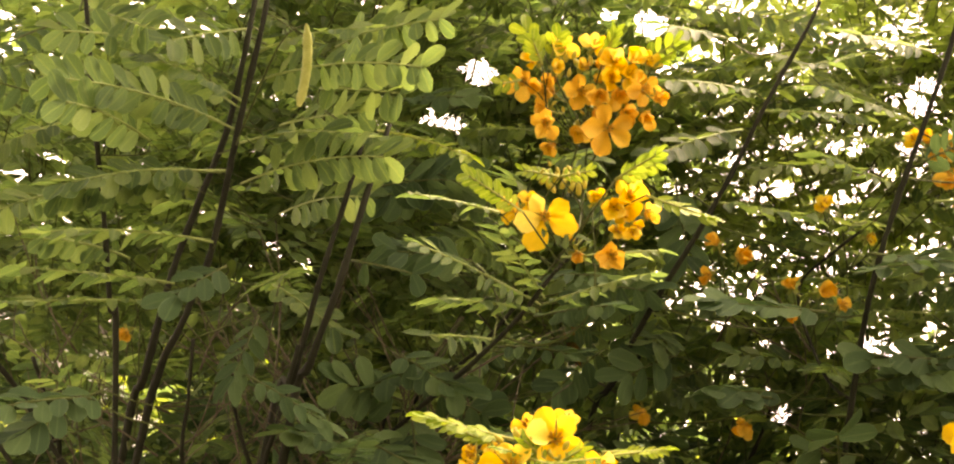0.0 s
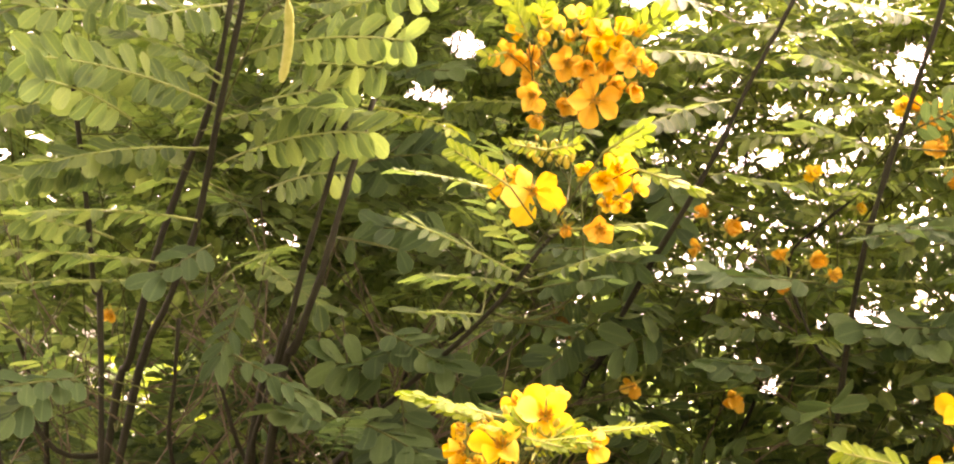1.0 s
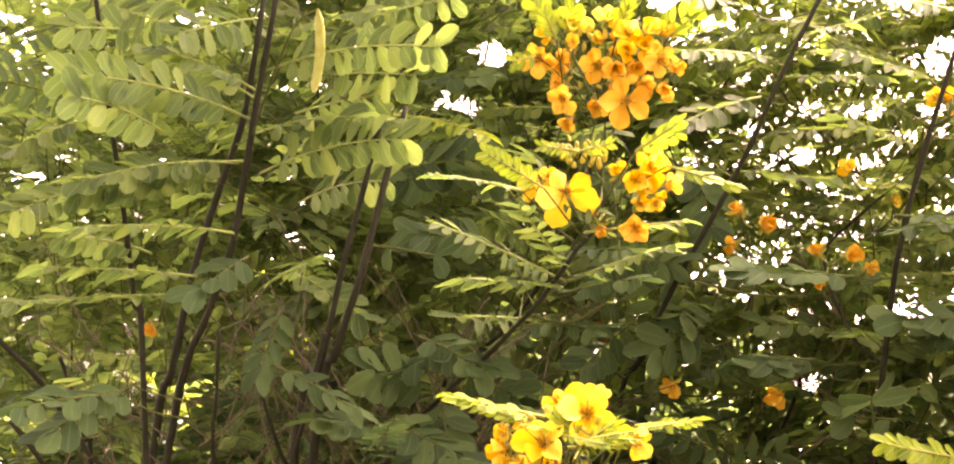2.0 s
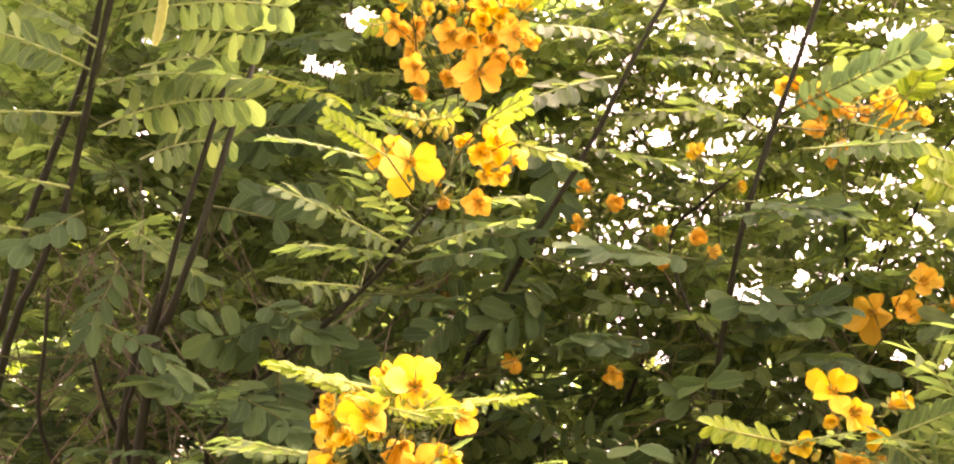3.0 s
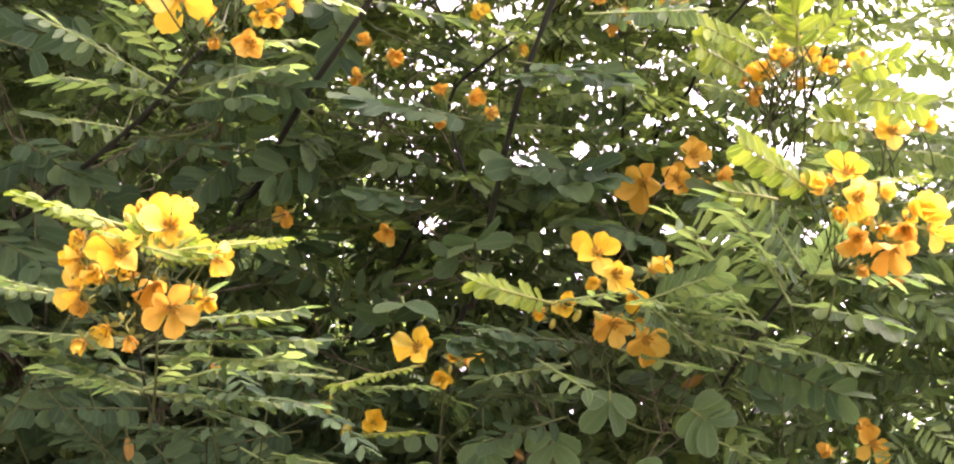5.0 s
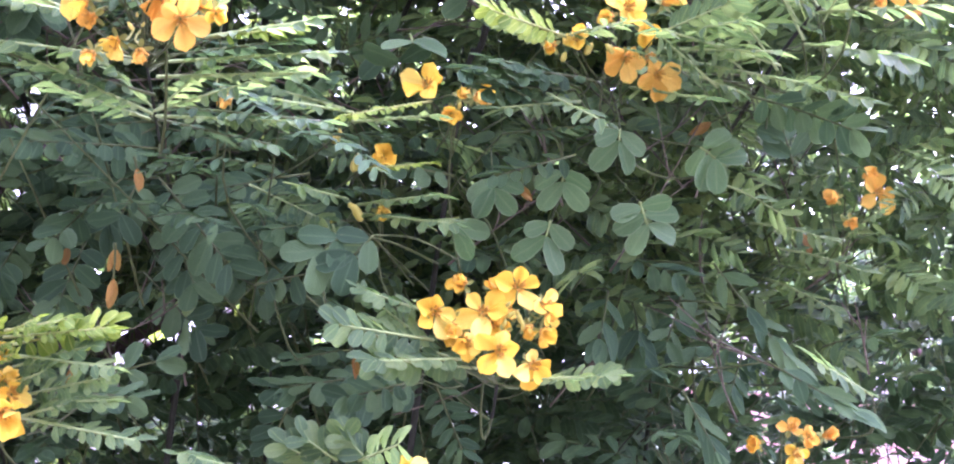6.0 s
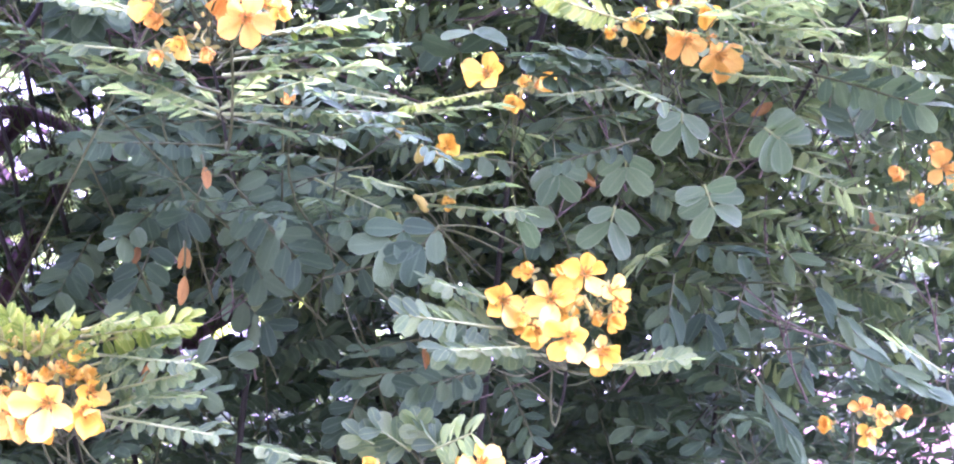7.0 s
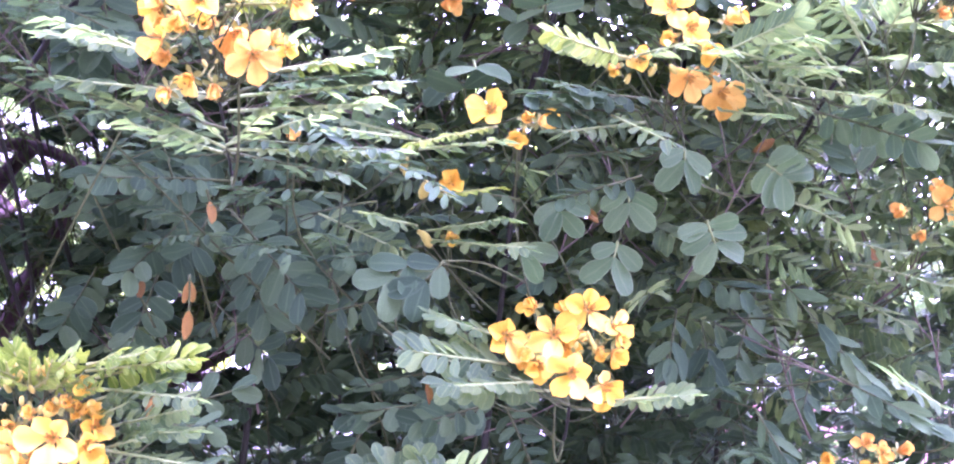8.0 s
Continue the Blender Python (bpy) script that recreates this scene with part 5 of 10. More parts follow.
bud(shrub_middle, (-0.069, 1.142, 1.521), (0.33, -0.356, 0.677), 0.0036)
bud(shrub_middle, (-0.312, 0.941, 1.42), (0.265, -0.292, 0.854), 0.0062)
bud(shrub_middle, (-0.299, 0.941, 1.424), (0.029, -0.307, 0.922), 0.0057)
bud(shrub_middle, (-0.288, 0.942, 1.415), (-0.08, -0.308, 0.297), 0.0062)
bud(shrub_middle, (-0.32, 0.94, 1.411), (-0.372, -0.327, 0.611), 0.0057)
bud(shrub_middle, (-0.278, 0.943, 1.416), (-0.387, -0.326, 0.419), 0.0057)
bud(shrub_middle, (-0.269, 0.943, 1.408), (0.47, -0.281, 0.933), 0.0057)
bud(shrub_middle, (-0.303, 0.941, 1.411), (-0.252, -0.32, 0.619), 0.0052)
bud(shrub_middle, (0.084, 1.104, 1.455), (0.33, -0.285, 0.358), 0.0060)
bud(shrub_middle, (0.079, 1.103, 1.448), (0.131, -0.3, 0.79), 0.0049)
bud(shrub_middle, (0.094, 1.104, 1.446), (0.142, -0.298, 0.627), 0.0049)
bud(shrub_middle, (0.081, 1.103, 1.463), (0.487, -0.279, 0.734), 0.0043)
bud(shrub_middle, (-0.157, 1.021, 1.914), (-0.361, -0.492, 0.804), 0.0038)
bud(shrub_middle, (-0.162, 1.018, 1.924), (-0.07, -0.449, 0.678), 0.0032)
bud(shrub_middle, (-0.155, 1.023, 1.905), (0.56, -0.396, 0.6), 0.0032)
bud(shrub_middle, (-0.196, 1.022, 1.898), (-0.362, -0.471, 0.697), 0.0032)
bud(shrub_middle, (-0.195, 1.133, 2.042), (0.535, -0.328, 0.606), 0.0051)
bud(shrub_middle, (-0.204, 1.134, 2.031), (-0.039, -0.414, 0.331), 0.0044)
bud(shrub_middle, (-0.187, 1.139, 2.029), (-0.432, -0.492, 0.216), 0.0044)
bud(shrub_middle, (-0.212, 1.13, 2.036), (0.513, -0.274, 0.369), 0.0041)
bud(shrub_middle, (-0.185, 0.965, 1.918), (0.399, -0.338, 0.502), 0.0038)
bud(shrub_middle, (-0.173, 0.968, 1.92), (-0.053, -0.408, 0.291), 0.0043)
bud(shrub_middle, (-0.164, 0.97, 1.922), (-0.345, -0.496, 0.326), 0.0038)
bud(shrub_middle, (-0.157, 0.973, 1.918), (-0.32, -0.612, 0.81), 0.0038)
bud(shrub_middle, (-0.179, 0.965, 1.924), (-0.173, -0.585, 0.859), 0.0038)
bud(shrub_middle, (-0.316, 0.94, 1.428), (-0.359, -0.327, 0.655), 0.0052)
bud(shrub_middle, (-0.293, 0.942, 1.431), (0.401, -0.284, 0.79), 0.0047)
bud(shrub_middle, (-0.282, 0.942, 1.425), (-0.484, -0.332, 0.47), 0.0057)
bud(shrub_middle, (-0.265, 0.943, 1.419), (-0.088, -0.309, 0.458), 0.0052)
bud(shrub_middle, (-0.325, 0.94, 1.419), (0.382, -0.286, 0.877), 0.0057)
bud(shrub_middle, (-0.306, 0.931, 1.404), (0.065, -0.305, 0.929), 0.0052)
bud(shrub_middle, (-0.293, 0.932, 1.398), (0.275, -0.292, 0.883), 0.0052)
bud(shrub_middle, (-0.282, 0.933, 1.405), (-0.361, -0.328, 0.8), 0.0047)
bud(shrub_middle, (-0.318, 0.931, 1.399), (0.257, -0.292, 0.712), 0.0047)
bud(shrub_middle, (-0.15, 0.874, 1.685), (-0.551, -0.504, 0.807), 0.0036)
bud(shrub_middle, (-0.144, 0.874, 1.683), (0.556, -0.44, 0.819), 0.0036)
bud(shrub_middle, (-0.156, 0.873, 1.685), (0.166, -0.368, 0.351), 0.0031)
bud(shrub_middle, (-0.138, 0.874, 1.685), (-0.085, -0.458, 0.716), 0.0031)
bud(shrub_middle, (-0.147, 0.875, 1.679), (0.146, -0.461, 0.799), 0.0031)
bud(shrub_middle, (-0.171, 0.881, 1.643), (0.059, -0.377, 0.361), 0.0027)
bud(shrub_middle, (-0.167, 0.882, 1.637), (0.532, -0.425, 0.738), 0.0027)
bud(shrub_right, (0.358, 1.082, 1.762), (0.235, -0.446, 0.752), 0.0043)
bud(shrub_right, (0.363, 1.084, 1.755), (0.394, -0.399, 0.569), 0.0038)
bud(shrub_right, (0.321, 1.234, 1.909), (0.263, -0.466, 0.86), 0.0038)
bud(shrub_right, (0.313, 1.234, 1.906), (-0.023, -0.479, 0.84), 0.0038)
bud(shrub_right, (0.391, 1.307, 2.074), (0.587, -0.375, 0.509), 0.0047)
bud(shrub_right, (0.416, 1.31, 2.069), (-0.161, -0.464, 0.723), 0.0047)

# ---- compound leaves ----
leaf(shrub_left, (-0.393, 1.068, 2.087), (0.873, -0.484, -0.055), (0.242, -0.847, 0.138), 0.114, 6, 0.0276, "leaf", "round", 0.1, 60)
petiole(shrub_left, (-0.393, 1.068, 2.087), (-0.454, 0.999, 2.084), (0.873, -0.484, -0.055))
leaf(shrub_left, (-0.481, 1.137, 1.933), (0.823, -0.539, 0.179), (0.242, -0.846, 0.144), 0.137, 7, 0.0286, "leaf", "round", 0.4, 60)
petiole(shrub_left, (-0.481, 1.137, 1.933), (-0.507, 1.061, 1.916), (0.835, -0.547, 0.057))
leaf(shrub_left, (-0.424, 1.102, 2.09), (0.807, -0.585, 0.074), (0.227, -0.845, 0.137), 0.080, 5, 0.0284, "leaf", "round", 0.1, 60)
petiole(shrub_left, (-0.424, 1.102, 2.09), (-0.497, 1.061, 2.087), (0.807, -0.585, 0.074))
leaf(shrub_left, (-0.484, 1.125, 2.02), (0.877, -0.48, 0.009), (0.245, -0.851, 0.136), 0.116, 6, 0.0288, "leaf", "round", 0.15, 60)
petiole(shrub_left, (-0.484, 1.125, 2.02), (-0.522, 1.091, 2.014), (0.877, -0.48, 0.009))
leaf(shrub_middle, (-0.307, 0.951, 1.408), (0.706, -0.19, 0.683), (-0.13, -0.446, 0.801), 0.027, 5, 0.0103, "young", "round", 0, 50)
petiole(shrub_middle, (-0.307, 0.951, 1.408), (-0.386, 1.085, 1.313), (0.706, -0.19, 0.683))
leaf(shrub_middle, (-0.298, 0.952, 1.411), (-0.496, -0.304, 0.813), (0.051, -0.905, 0.345), 0.022, 5, 0.0103, "young", "round", 0, 50)
petiole(shrub_middle, (-0.298, 0.952, 1.411), (-0.294, 1.093, 1.306), (-0.496, -0.304, 0.813))
leaf(shrub_middle, (-0.294, 0.952, 1.409), (0.784, -0.551, 0.286), (-0.049, -0.533, 0.711), 0.051, 7, 0.0103, "young", "oval", 0, 50)
petiole(shrub_middle, (-0.294, 0.952, 1.409), (-0.379, 1.11, 1.341), (0.784, -0.551, 0.286))
leaf(shrub_middle, (-0.32, 0.95, 1.41), (-0.465, -0.353, 0.812), (-0.104, -0.479, 0.8), 0.019, 5, 0.0103, "young", "round", 0, 50)
petiole(shrub_middle, (-0.32, 0.95, 1.41), (-0.315, 1.096, 1.305), (-0.465, -0.353, 0.812))
leaf(shrub_middle, (-0.152, 0.875, 1.679), (-0.647, -0.432, 0.628), (0.038, -0.878, 0.175), 0.023, 6, 0.0084, "young", "oval", 0, 50)
petiole(shrub_middle, (-0.152, 0.875, 1.679), (-0.183, 0.959, 1.619), (-0.647, -0.432, 0.628))
leaf(shrub_middle, (-0.148, 0.875, 1.677), (0.833, -0.288, 0.472), (0.066, -0.874, 0.175), 0.025, 6, 0.0084, "young", "oval", 0, 50)
petiole(shrub_middle, (-0.148, 0.875, 1.677), (-0.183, 0.959, 1.619), (0.833, -0.288, 0.472))
leaf(shrub_left, (-0.562, 0.977, 2.055), (-0.553, -0.815, -0.174), (0.242, -0.841, 0.13), 0.075, 5, 0.0254, "leaf", "round", 0.1, 70)
petiole(shrub_left, (-0.562, 0.977, 2.055), (-0.605, 0.963, 2.045), (-0.553, -0.815, -0.174))
leaf(shrub_left, (-0.494, 1.044, 1.989), (-0.472, -0.862, 0.182), (0.229, -0.838, 0.132), 0.185, 12, 0.0272, "leaf", "round", 0.4, 65)
petiole(shrub_left, (-0.494, 1.044, 1.989), (-0.485, 1.035, 1.988), (-0.48, -0.876, 0.035))
leaf(shrub_left, (-0.495, 1.057, 2.021), (-0.567, -0.747, 0.347), (0.036, -0.437, 0.666), 0.110, 9, 0.0264, "leaf", "round", 0.4, 65)
petiole(shrub_left, (-0.495, 1.057, 2.021), (-0.48, 1.03, 2.002), (-0.591, -0.778, 0.211))
leaf(shrub_left, (-0.554, 1.002, 1.965), (-0.172, -0.963, 0.207), (0.232, -0.836, 0.137), 0.114, 7, 0.0288, "leaf", "round", 0.4, 65)
petiole(shrub_left, (-0.554, 1.002, 1.965), (-0.608, 1.009, 1.955), (-0.176, -0.983, 0.061))
leaf(shrub_left, (-0.514, 1.069, 1.955), (-0.602, -0.795, -0.078), (0.267, -0.356, 0.661), 0.157, 12, 0.0276, "leaf", "round", 0.4, 65)
petiole(shrub_left, (-0.514, 1.069, 1.955), (-0.496, 1.048, 1.952), (-0.599, -0.791, -0.128))
leaf(shrub_left, (-0.513, 1.065, 1.887), (-0.483, -0.875, -0.021), (-0.14, -0.137, 0.904), 0.166, 12, 0.0260, "leaf", "oval", 0.25, 65)
petiole(shrub_left, (-0.513, 1.065, 1.887), (-0.518, 1.074, 1.88), (-0.483, -0.875, -0.021))
leaf(shrub_left, (-0.477, 1.038, 2.032), (0.913, -0.395, 0.105), (0.219, -0.842, 0.135), 0.208, 12, 0.0260, "leaf", "round", 0.4, 65)
petiole(shrub_left, (-0.477, 1.038, 2.032), (-0.47, 1.018, 2.03), (0.917, -0.397, -0.035))
leaf(shrub_left, (-0.491, 1.067, 2.072), (0.912, -0.331, 0.241), (0.31, -0.348, 0.614), 0.128, 8, 0.0268, "leaf", "round", 0.4, 65)
petiole(shrub_left, (-0.491, 1.067, 2.072), (-0.502, 1.066, 2.065), (0.93, -0.338, 0.146))
leaf(shrub_left, (-0.496, 1.076, 1.946), (0.88, -0.43, 0.203), (0.217, -0.846, 0.142), 0.188, 11, 0.0276, "leaf", "round", 0.4, 65)
petiole(shrub_left, (-0.496, 1.076, 1.946), (-0.501, 1.055, 1.934), (0.891, -0.435, 0.131))
leaf(shrub_left, (-0.505, 1.084, 1.989), (0.926, -0.361, 0.112), (0.113, -0.515, 0.736), 0.168, 10, 0.0280, "leaf", "round", 0.4, 65)
petiole(shrub_left, (-0.505, 1.084, 1.989), (-0.537, 1.104, 1.985), (0.932, -0.363, -0.012))
leaf(shrub_middle, (-0.424, 1.072, 2.037), (0.862, -0.469, -0.195), (0.236, -0.837, 0.138), 0.113, 4, 0.0312, "leaf", "round", 0.1, 80)
petiole(shrub_middle, (-0.424, 1.072, 2.037), (-0.37, 1.055, 1.983), (0.862, -0.469, -0.195))
leaf(shrub_middle, (-0.43, 1.27, 2.094), (0.968, -0.246, 0.051), (0.271, -0.46, 0.635), 0.102, 6, 0.0346, "old", "round", 0.2, 60)
petiole(shrub_middle, (-0.43, 1.27, 2.094), (-0.511, 1.337, 2.054), (0.968, -0.246, 0.051))
leaf(shrub_middle, (-0.421, 1.245, 1.991), (0.957, -0.252, 0.144), (0.242, -0.843, 0.137), 0.103, 5, 0.0401, "old", "round", 0.3, 60)
petiole(shrub_middle, (-0.421, 1.245, 1.991), (-0.501, 1.308, 1.958), (0.957, -0.252, 0.144))
leaf(shrub_middle, (-0.378, 1.251, 2.015), (0.881, -0.328, -0.342), (0.217, -0.843, 0.143), 0.082, 4, 0.0334, "old", "round", 0.3, 60)
petiole(shrub_middle, (-0.378, 1.251, 2.015), (-0.44, 1.38, 1.995), (0.881, -0.328, -0.342))
leaf(shrub_left, (-0.58, 1, 1.732), (-0.358, -0.928, -0.107), (0.08, -0.483, 0.689), 0.098, 6, 0.0310, "old", "round", 0.2, 60)
petiole(shrub_left, (-0.58, 1, 1.732), (-0.546, 1.119, 1.723), (-0.358, -0.928, -0.107))
leaf(shrub_left, (-0.58, 1.019, 1.742), (-0.225, -0.892, -0.392), (0.288, -0.497, 0.556), 0.093, 5, 0.0315, "old", "round", 0.2, 50)
petiole(shrub_left, (-0.58, 1.019, 1.742), (-0.543, 1.111, 1.735), (-0.225, -0.892, -0.392))
leaf(shrub_left, (-0.471, 1.075, 1.766), (0.89, -0.23, -0.393), (0.044, -0.514, 0.7), 0.093, 6, 0.0300, "old", "oval", 0.1, 40)
petiole(shrub_left, (-0.471, 1.075, 1.766), (-0.496, 1.093, 1.761), (0.89, -0.23, -0.393))
leaf(shrub_left, (-0.488, 1.046, 1.86), (-0.322, -0.795, -0.514), (0.083, -0.334, 0.565), 0.065, 4, 0.0323, "old", "round", 0.2, 50)
petiole(shrub_left, (-0.488, 1.046, 1.86), (-0.535, 1.088, 1.851), (-0.322, -0.795, -0.514))
leaf(shrub_left, (-0.48, 1.11, 1.828), (-0.026, -0.536, -0.844), (0.214, -0.849, 0.133), 0.074, 5, 0.0300, "old", "oval", 0.1, 45)
petiole(shrub_left, (-0.48, 1.11, 1.828), (-0.526, 1.073, 1.798), (-0.026, -0.536, -0.844))
leaf(shrub_left, (-0.557, 1.087, 1.835), (-0.406, -0.903, -0.139), (0.058, -0.095, 0.961), 0.192, 12, 0.0264, "leaf", "oval", 0.1, 65)
petiole(shrub_left, (-0.557, 1.087, 1.835), (-0.546, 1.096, 1.832), (-0.406, -0.903, -0.139))
leaf(shrub_left, (-0.566, 1.101, 1.856), (-0.448, -0.892, -0.058), (-0.15, -0.028, 0.881), 0.161, 12, 0.0268, "leaf", "oval", 0.1, 65)
petiole(shrub_left, (-0.566, 1.101, 1.856), (-0.54, 1.092, 1.842), (-0.448, -0.892, -0.058))
leaf(shrub_left, (-0.67, 1.082, 1.943), (-0.156, -0.949, -0.273), (0.223, -0.845, 0.132), 0.111, 6, 0.0286, "leaf", "round", 0.3, 60)
petiole(shrub_left, (-0.67, 1.082, 1.943), (-0.609, 1.029, 1.915), (-0.156, -0.949, -0.273))
leaf(shrub_left, (-0.674, 1.041, 2.104), (-0.151, -0.872, -0.467), (0.088, -0.462, 0.682), 0.117, 6, 0.0274, "old", "oval", 0.3, 70)
petiole(shrub_left, (-0.674, 1.041, 2.104), (-0.606, 0.951, 2.082), (-0.151, -0.872, -0.467))
leaf(shrub_left, (-0.658, 1.067, 2.019), (-0.647, -0.752, 0.128), (0.231, -0.836, 0.138), 0.095, 7, 0.0261, "old", "oval", 0.1, 80)
petiole(shrub_left, (-0.658, 1.067, 2.019), (-0.608, 0.996, 1.981), (-0.647, -0.752, 0.128))
leaf(shrub_left, (-0.707, 1.105, 2.024), (-0.523, -0.7, -0.486), (0.073, -0.429, 0.636), 0.080, 6, 0.0271, "leaf", "round", 0.2, 65)
petiole(shrub_left, (-0.707, 1.105, 2.024), (-0.668, 1.212, 2.025), (-0.523, -0.7, -0.486))
leaf(shrub_left, (-0.502, 1.087, 2.107), (-0.29, -0.872, -0.394), (0.215, -0.846, 0.144), 0.120, 6, 0.0286, "leaf", "round", 0.1, 70)
petiole(shrub_left, (-0.502, 1.087, 2.107), (-0.495, 1.059, 2.098), (-0.29, -0.872, -0.394))
leaf(shrub_left, (-0.636, 1, 2.097), (0.792, -0.505, -0.344), (0.241, -0.85, 0.136), 0.132, 4, 0.0264, "leaf", "round", 0.1, 70)
petiole(shrub_left, (-0.636, 1, 2.097), (-0.606, 0.949, 2.088), (0.792, -0.505, -0.344))
leaf(shrub_left, (-0.488, 1.152, 1.867), (0.867, -0.25, -0.431), (0.024, -0.338, 0.611), 0.090, 6, 0.0286, "leaf", "round", 0.2, 60)
petiole(shrub_left, (-0.488, 1.152, 1.867), (-0.529, 1.083, 1.861), (0.867, -0.25, -0.431))
leaf(shrub_left, (-0.517, 1.147, 1.854), (0.774, -0.612, 0.163), (0.166, -0.499, 0.624), 0.093, 5, 0.0261, "leaf", "oval", 0.1, 60)
petiole(shrub_left, (-0.517, 1.147, 1.854), (-0.54, 1.092, 1.842), (0.774, -0.612, 0.163))
leaf(shrub_middle, (-0.379, 1.073, 1.871), (0.896, -0.399, -0.196), (0.228, -0.847, 0.131), 0.076, 2, 0.0254, "old", "round", 0.1, 70)
petiole(shrub_middle, (-0.379, 1.073, 1.871), (-0.376, 1.05, 1.867), (0.896, -0.399, -0.196))
leaf(shrub_middle, (-0.45, 1.241, 1.766), (0.79, -0.566, 0.234), (0.235, -0.413, 0.615), 0.140, 6, 0.0387, "old", "round", 0.2, 60)
petiole(shrub_middle, (-0.45, 1.241, 1.766), (-0.407, 1.23, 1.703), (0.79, -0.566, 0.234))
leaf(shrub_middle, (-0.449, 1.192, 1.748), (-0.356, -0.887, 0.295), (-0.013, -0.325, 0.545), 0.070, 5, 0.0324, "old", "oval", 0.2, 50)
petiole(shrub_middle, (-0.449, 1.192, 1.748), (-0.396, 1.22, 1.711), (-0.356, -0.887, 0.295))
leaf(shrub_middle, (-0.359, 1.15, 1.801), (0.87, -0.325, -0.371), (0.188, -0.459, 0.582), 0.082, 6, 0.0324, "old", "round", 0.2, 60)
petiole(shrub_middle, (-0.359, 1.15, 1.801), (-0.329, 1.166, 1.757), (0.87, -0.325, -0.371))
leaf(shrub_middle, (-0.376, 1.113, 1.717), (0.917, -0.284, -0.28), (-0.023, -0.34, 0.646), 0.087, 6, 0.0346, "old", "round", 0.2, 60)
petiole(shrub_middle, (-0.376, 1.113, 1.717), (-0.439, 1.112, 1.717), (0.917, -0.284, -0.28))
leaf(shrub_middle, (-0.393, 1.163, 1.711), (-0.472, -0.855, 0.214), (-0.038, -0.446, 0.582), 0.075, 6, 0.0360, "old", "round", 0.2, 60)
petiole(shrub_middle, (-0.393, 1.163, 1.711), (-0.396, 1.22, 1.711), (-0.472, -0.855, 0.214))
leaf(shrub_middle, (-0.343, 1.168, 1.747), (0.301, -0.514, -0.803), (-0.008, -0.441, 0.681), 0.070, 5, 0.0360, "old", "round", 0.2, 60)
petiole(shrub_middle, (-0.343, 1.168, 1.747), (-0.352, 1.181, 1.742), (0.301, -0.514, -0.803))
leaf(shrub_middle, (-0.215, 1.125, 1.842), (-0.486, -0.85, 0.204), (0.265, -0.388, 0.549), 0.156, 11, 0.0242, "leaf", "slim", 0.1, 60)
petiole(shrub_middle, (-0.215, 1.125, 1.842), (-0.223, 1.112, 1.84), (-0.486, -0.85, 0.204))
leaf(shrub_middle, (-0.212, 1.125, 1.848), (-0.123, -0.945, 0.302), (-0.04, -0.411, 0.563), 0.124, 8, 0.0231, "leaf", "slim", 0.1, 60)
petiole(shrub_middle, (-0.212, 1.125, 1.848), (-0.217, 1.11, 1.847), (-0.123, -0.945, 0.302))
leaf(shrub_middle, (-0.218, 1.126, 1.837), (-0.327, -0.942, -0.075), (-0.035, -0.143, 0.991), 0.158, 8, 0.0254, "leaf", "oval", 0.1, 60)
petiole(shrub_middle, (-0.218, 1.126, 1.837), (-0.228, 1.114, 1.833), (-0.327, -0.942, -0.075))
leaf(shrub_middle, (-0.213, 1.126, 1.843), (0.774, -0.622, 0.117), (-0.164, -0.173, 0.828), 0.130, 9, 0.0231, "leaf", "oval", 0.1, 60)
petiole(shrub_middle, (-0.213, 1.126, 1.843), (-0.223, 1.112, 1.84), (0.774, -0.622, 0.117))
leaf(shrub_middle, (-0.227, 1.155, 1.837), (0.775, -0.631, 0.033), (0.105, -0.481, 0.727), 0.101, 6, 0.0272, "old", "round", 0.1, 60)
petiole(shrub_middle, (-0.227, 1.155, 1.837), (-0.234, 1.116, 1.827), (0.775, -0.631, 0.033))
leaf(shrub_middle, (-0.259, 1.173, 1.817), (-0.316, -0.946, -0.076), (0.228, -0.146, 0.884), 0.120, 6, 0.0252, "leaf", "oval", 0.1, 60)
petiole(shrub_middle, (-0.259, 1.173, 1.817), (-0.266, 1.129, 1.8), (-0.316, -0.946, -0.076))
leaf(shrub_middle, (-0.265, 1.173, 1.812), (0.805, -0.591, -0.051), (0.062, -0.518, 0.683), 0.102, 6, 0.0276, "old", "oval", 0.2, 60)
petiole(shrub_middle, (-0.265, 1.173, 1.812), (-0.266, 1.129, 1.8), (0.805, -0.591, -0.051))
leaf(shrub_right, (0.034, 1.242, 1.861), (-0.643, -0.76, -0.098), (0.218, -0.5, 0.682), 0.140, 6, 0.0384, "old", "round", 0, 35)
petiole(shrub_right, (0.034, 1.242, 1.861), (0.069, 1.231, 1.856), (-0.643, -0.76, -0.098))
leaf(shrub_right, (0.043, 1.222, 1.737), (0.009, -0.788, 0.616), (0.217, -0.837, 0.139), 0.010, 1, 0.0357, "old", "round", 0, 88)
petiole(shrub_right, (0.043, 1.222, 1.737), (0.047, 1.288, 1.727), (0.009, -0.788, 0.616))
leaf(shrub_right, (-0.006, 1.25, 1.786), (-0.616, -0.779, -0.121), (0.224, -0.343, 0.66), 0.083, 3, 0.0396, "old", "round", 0, 40)
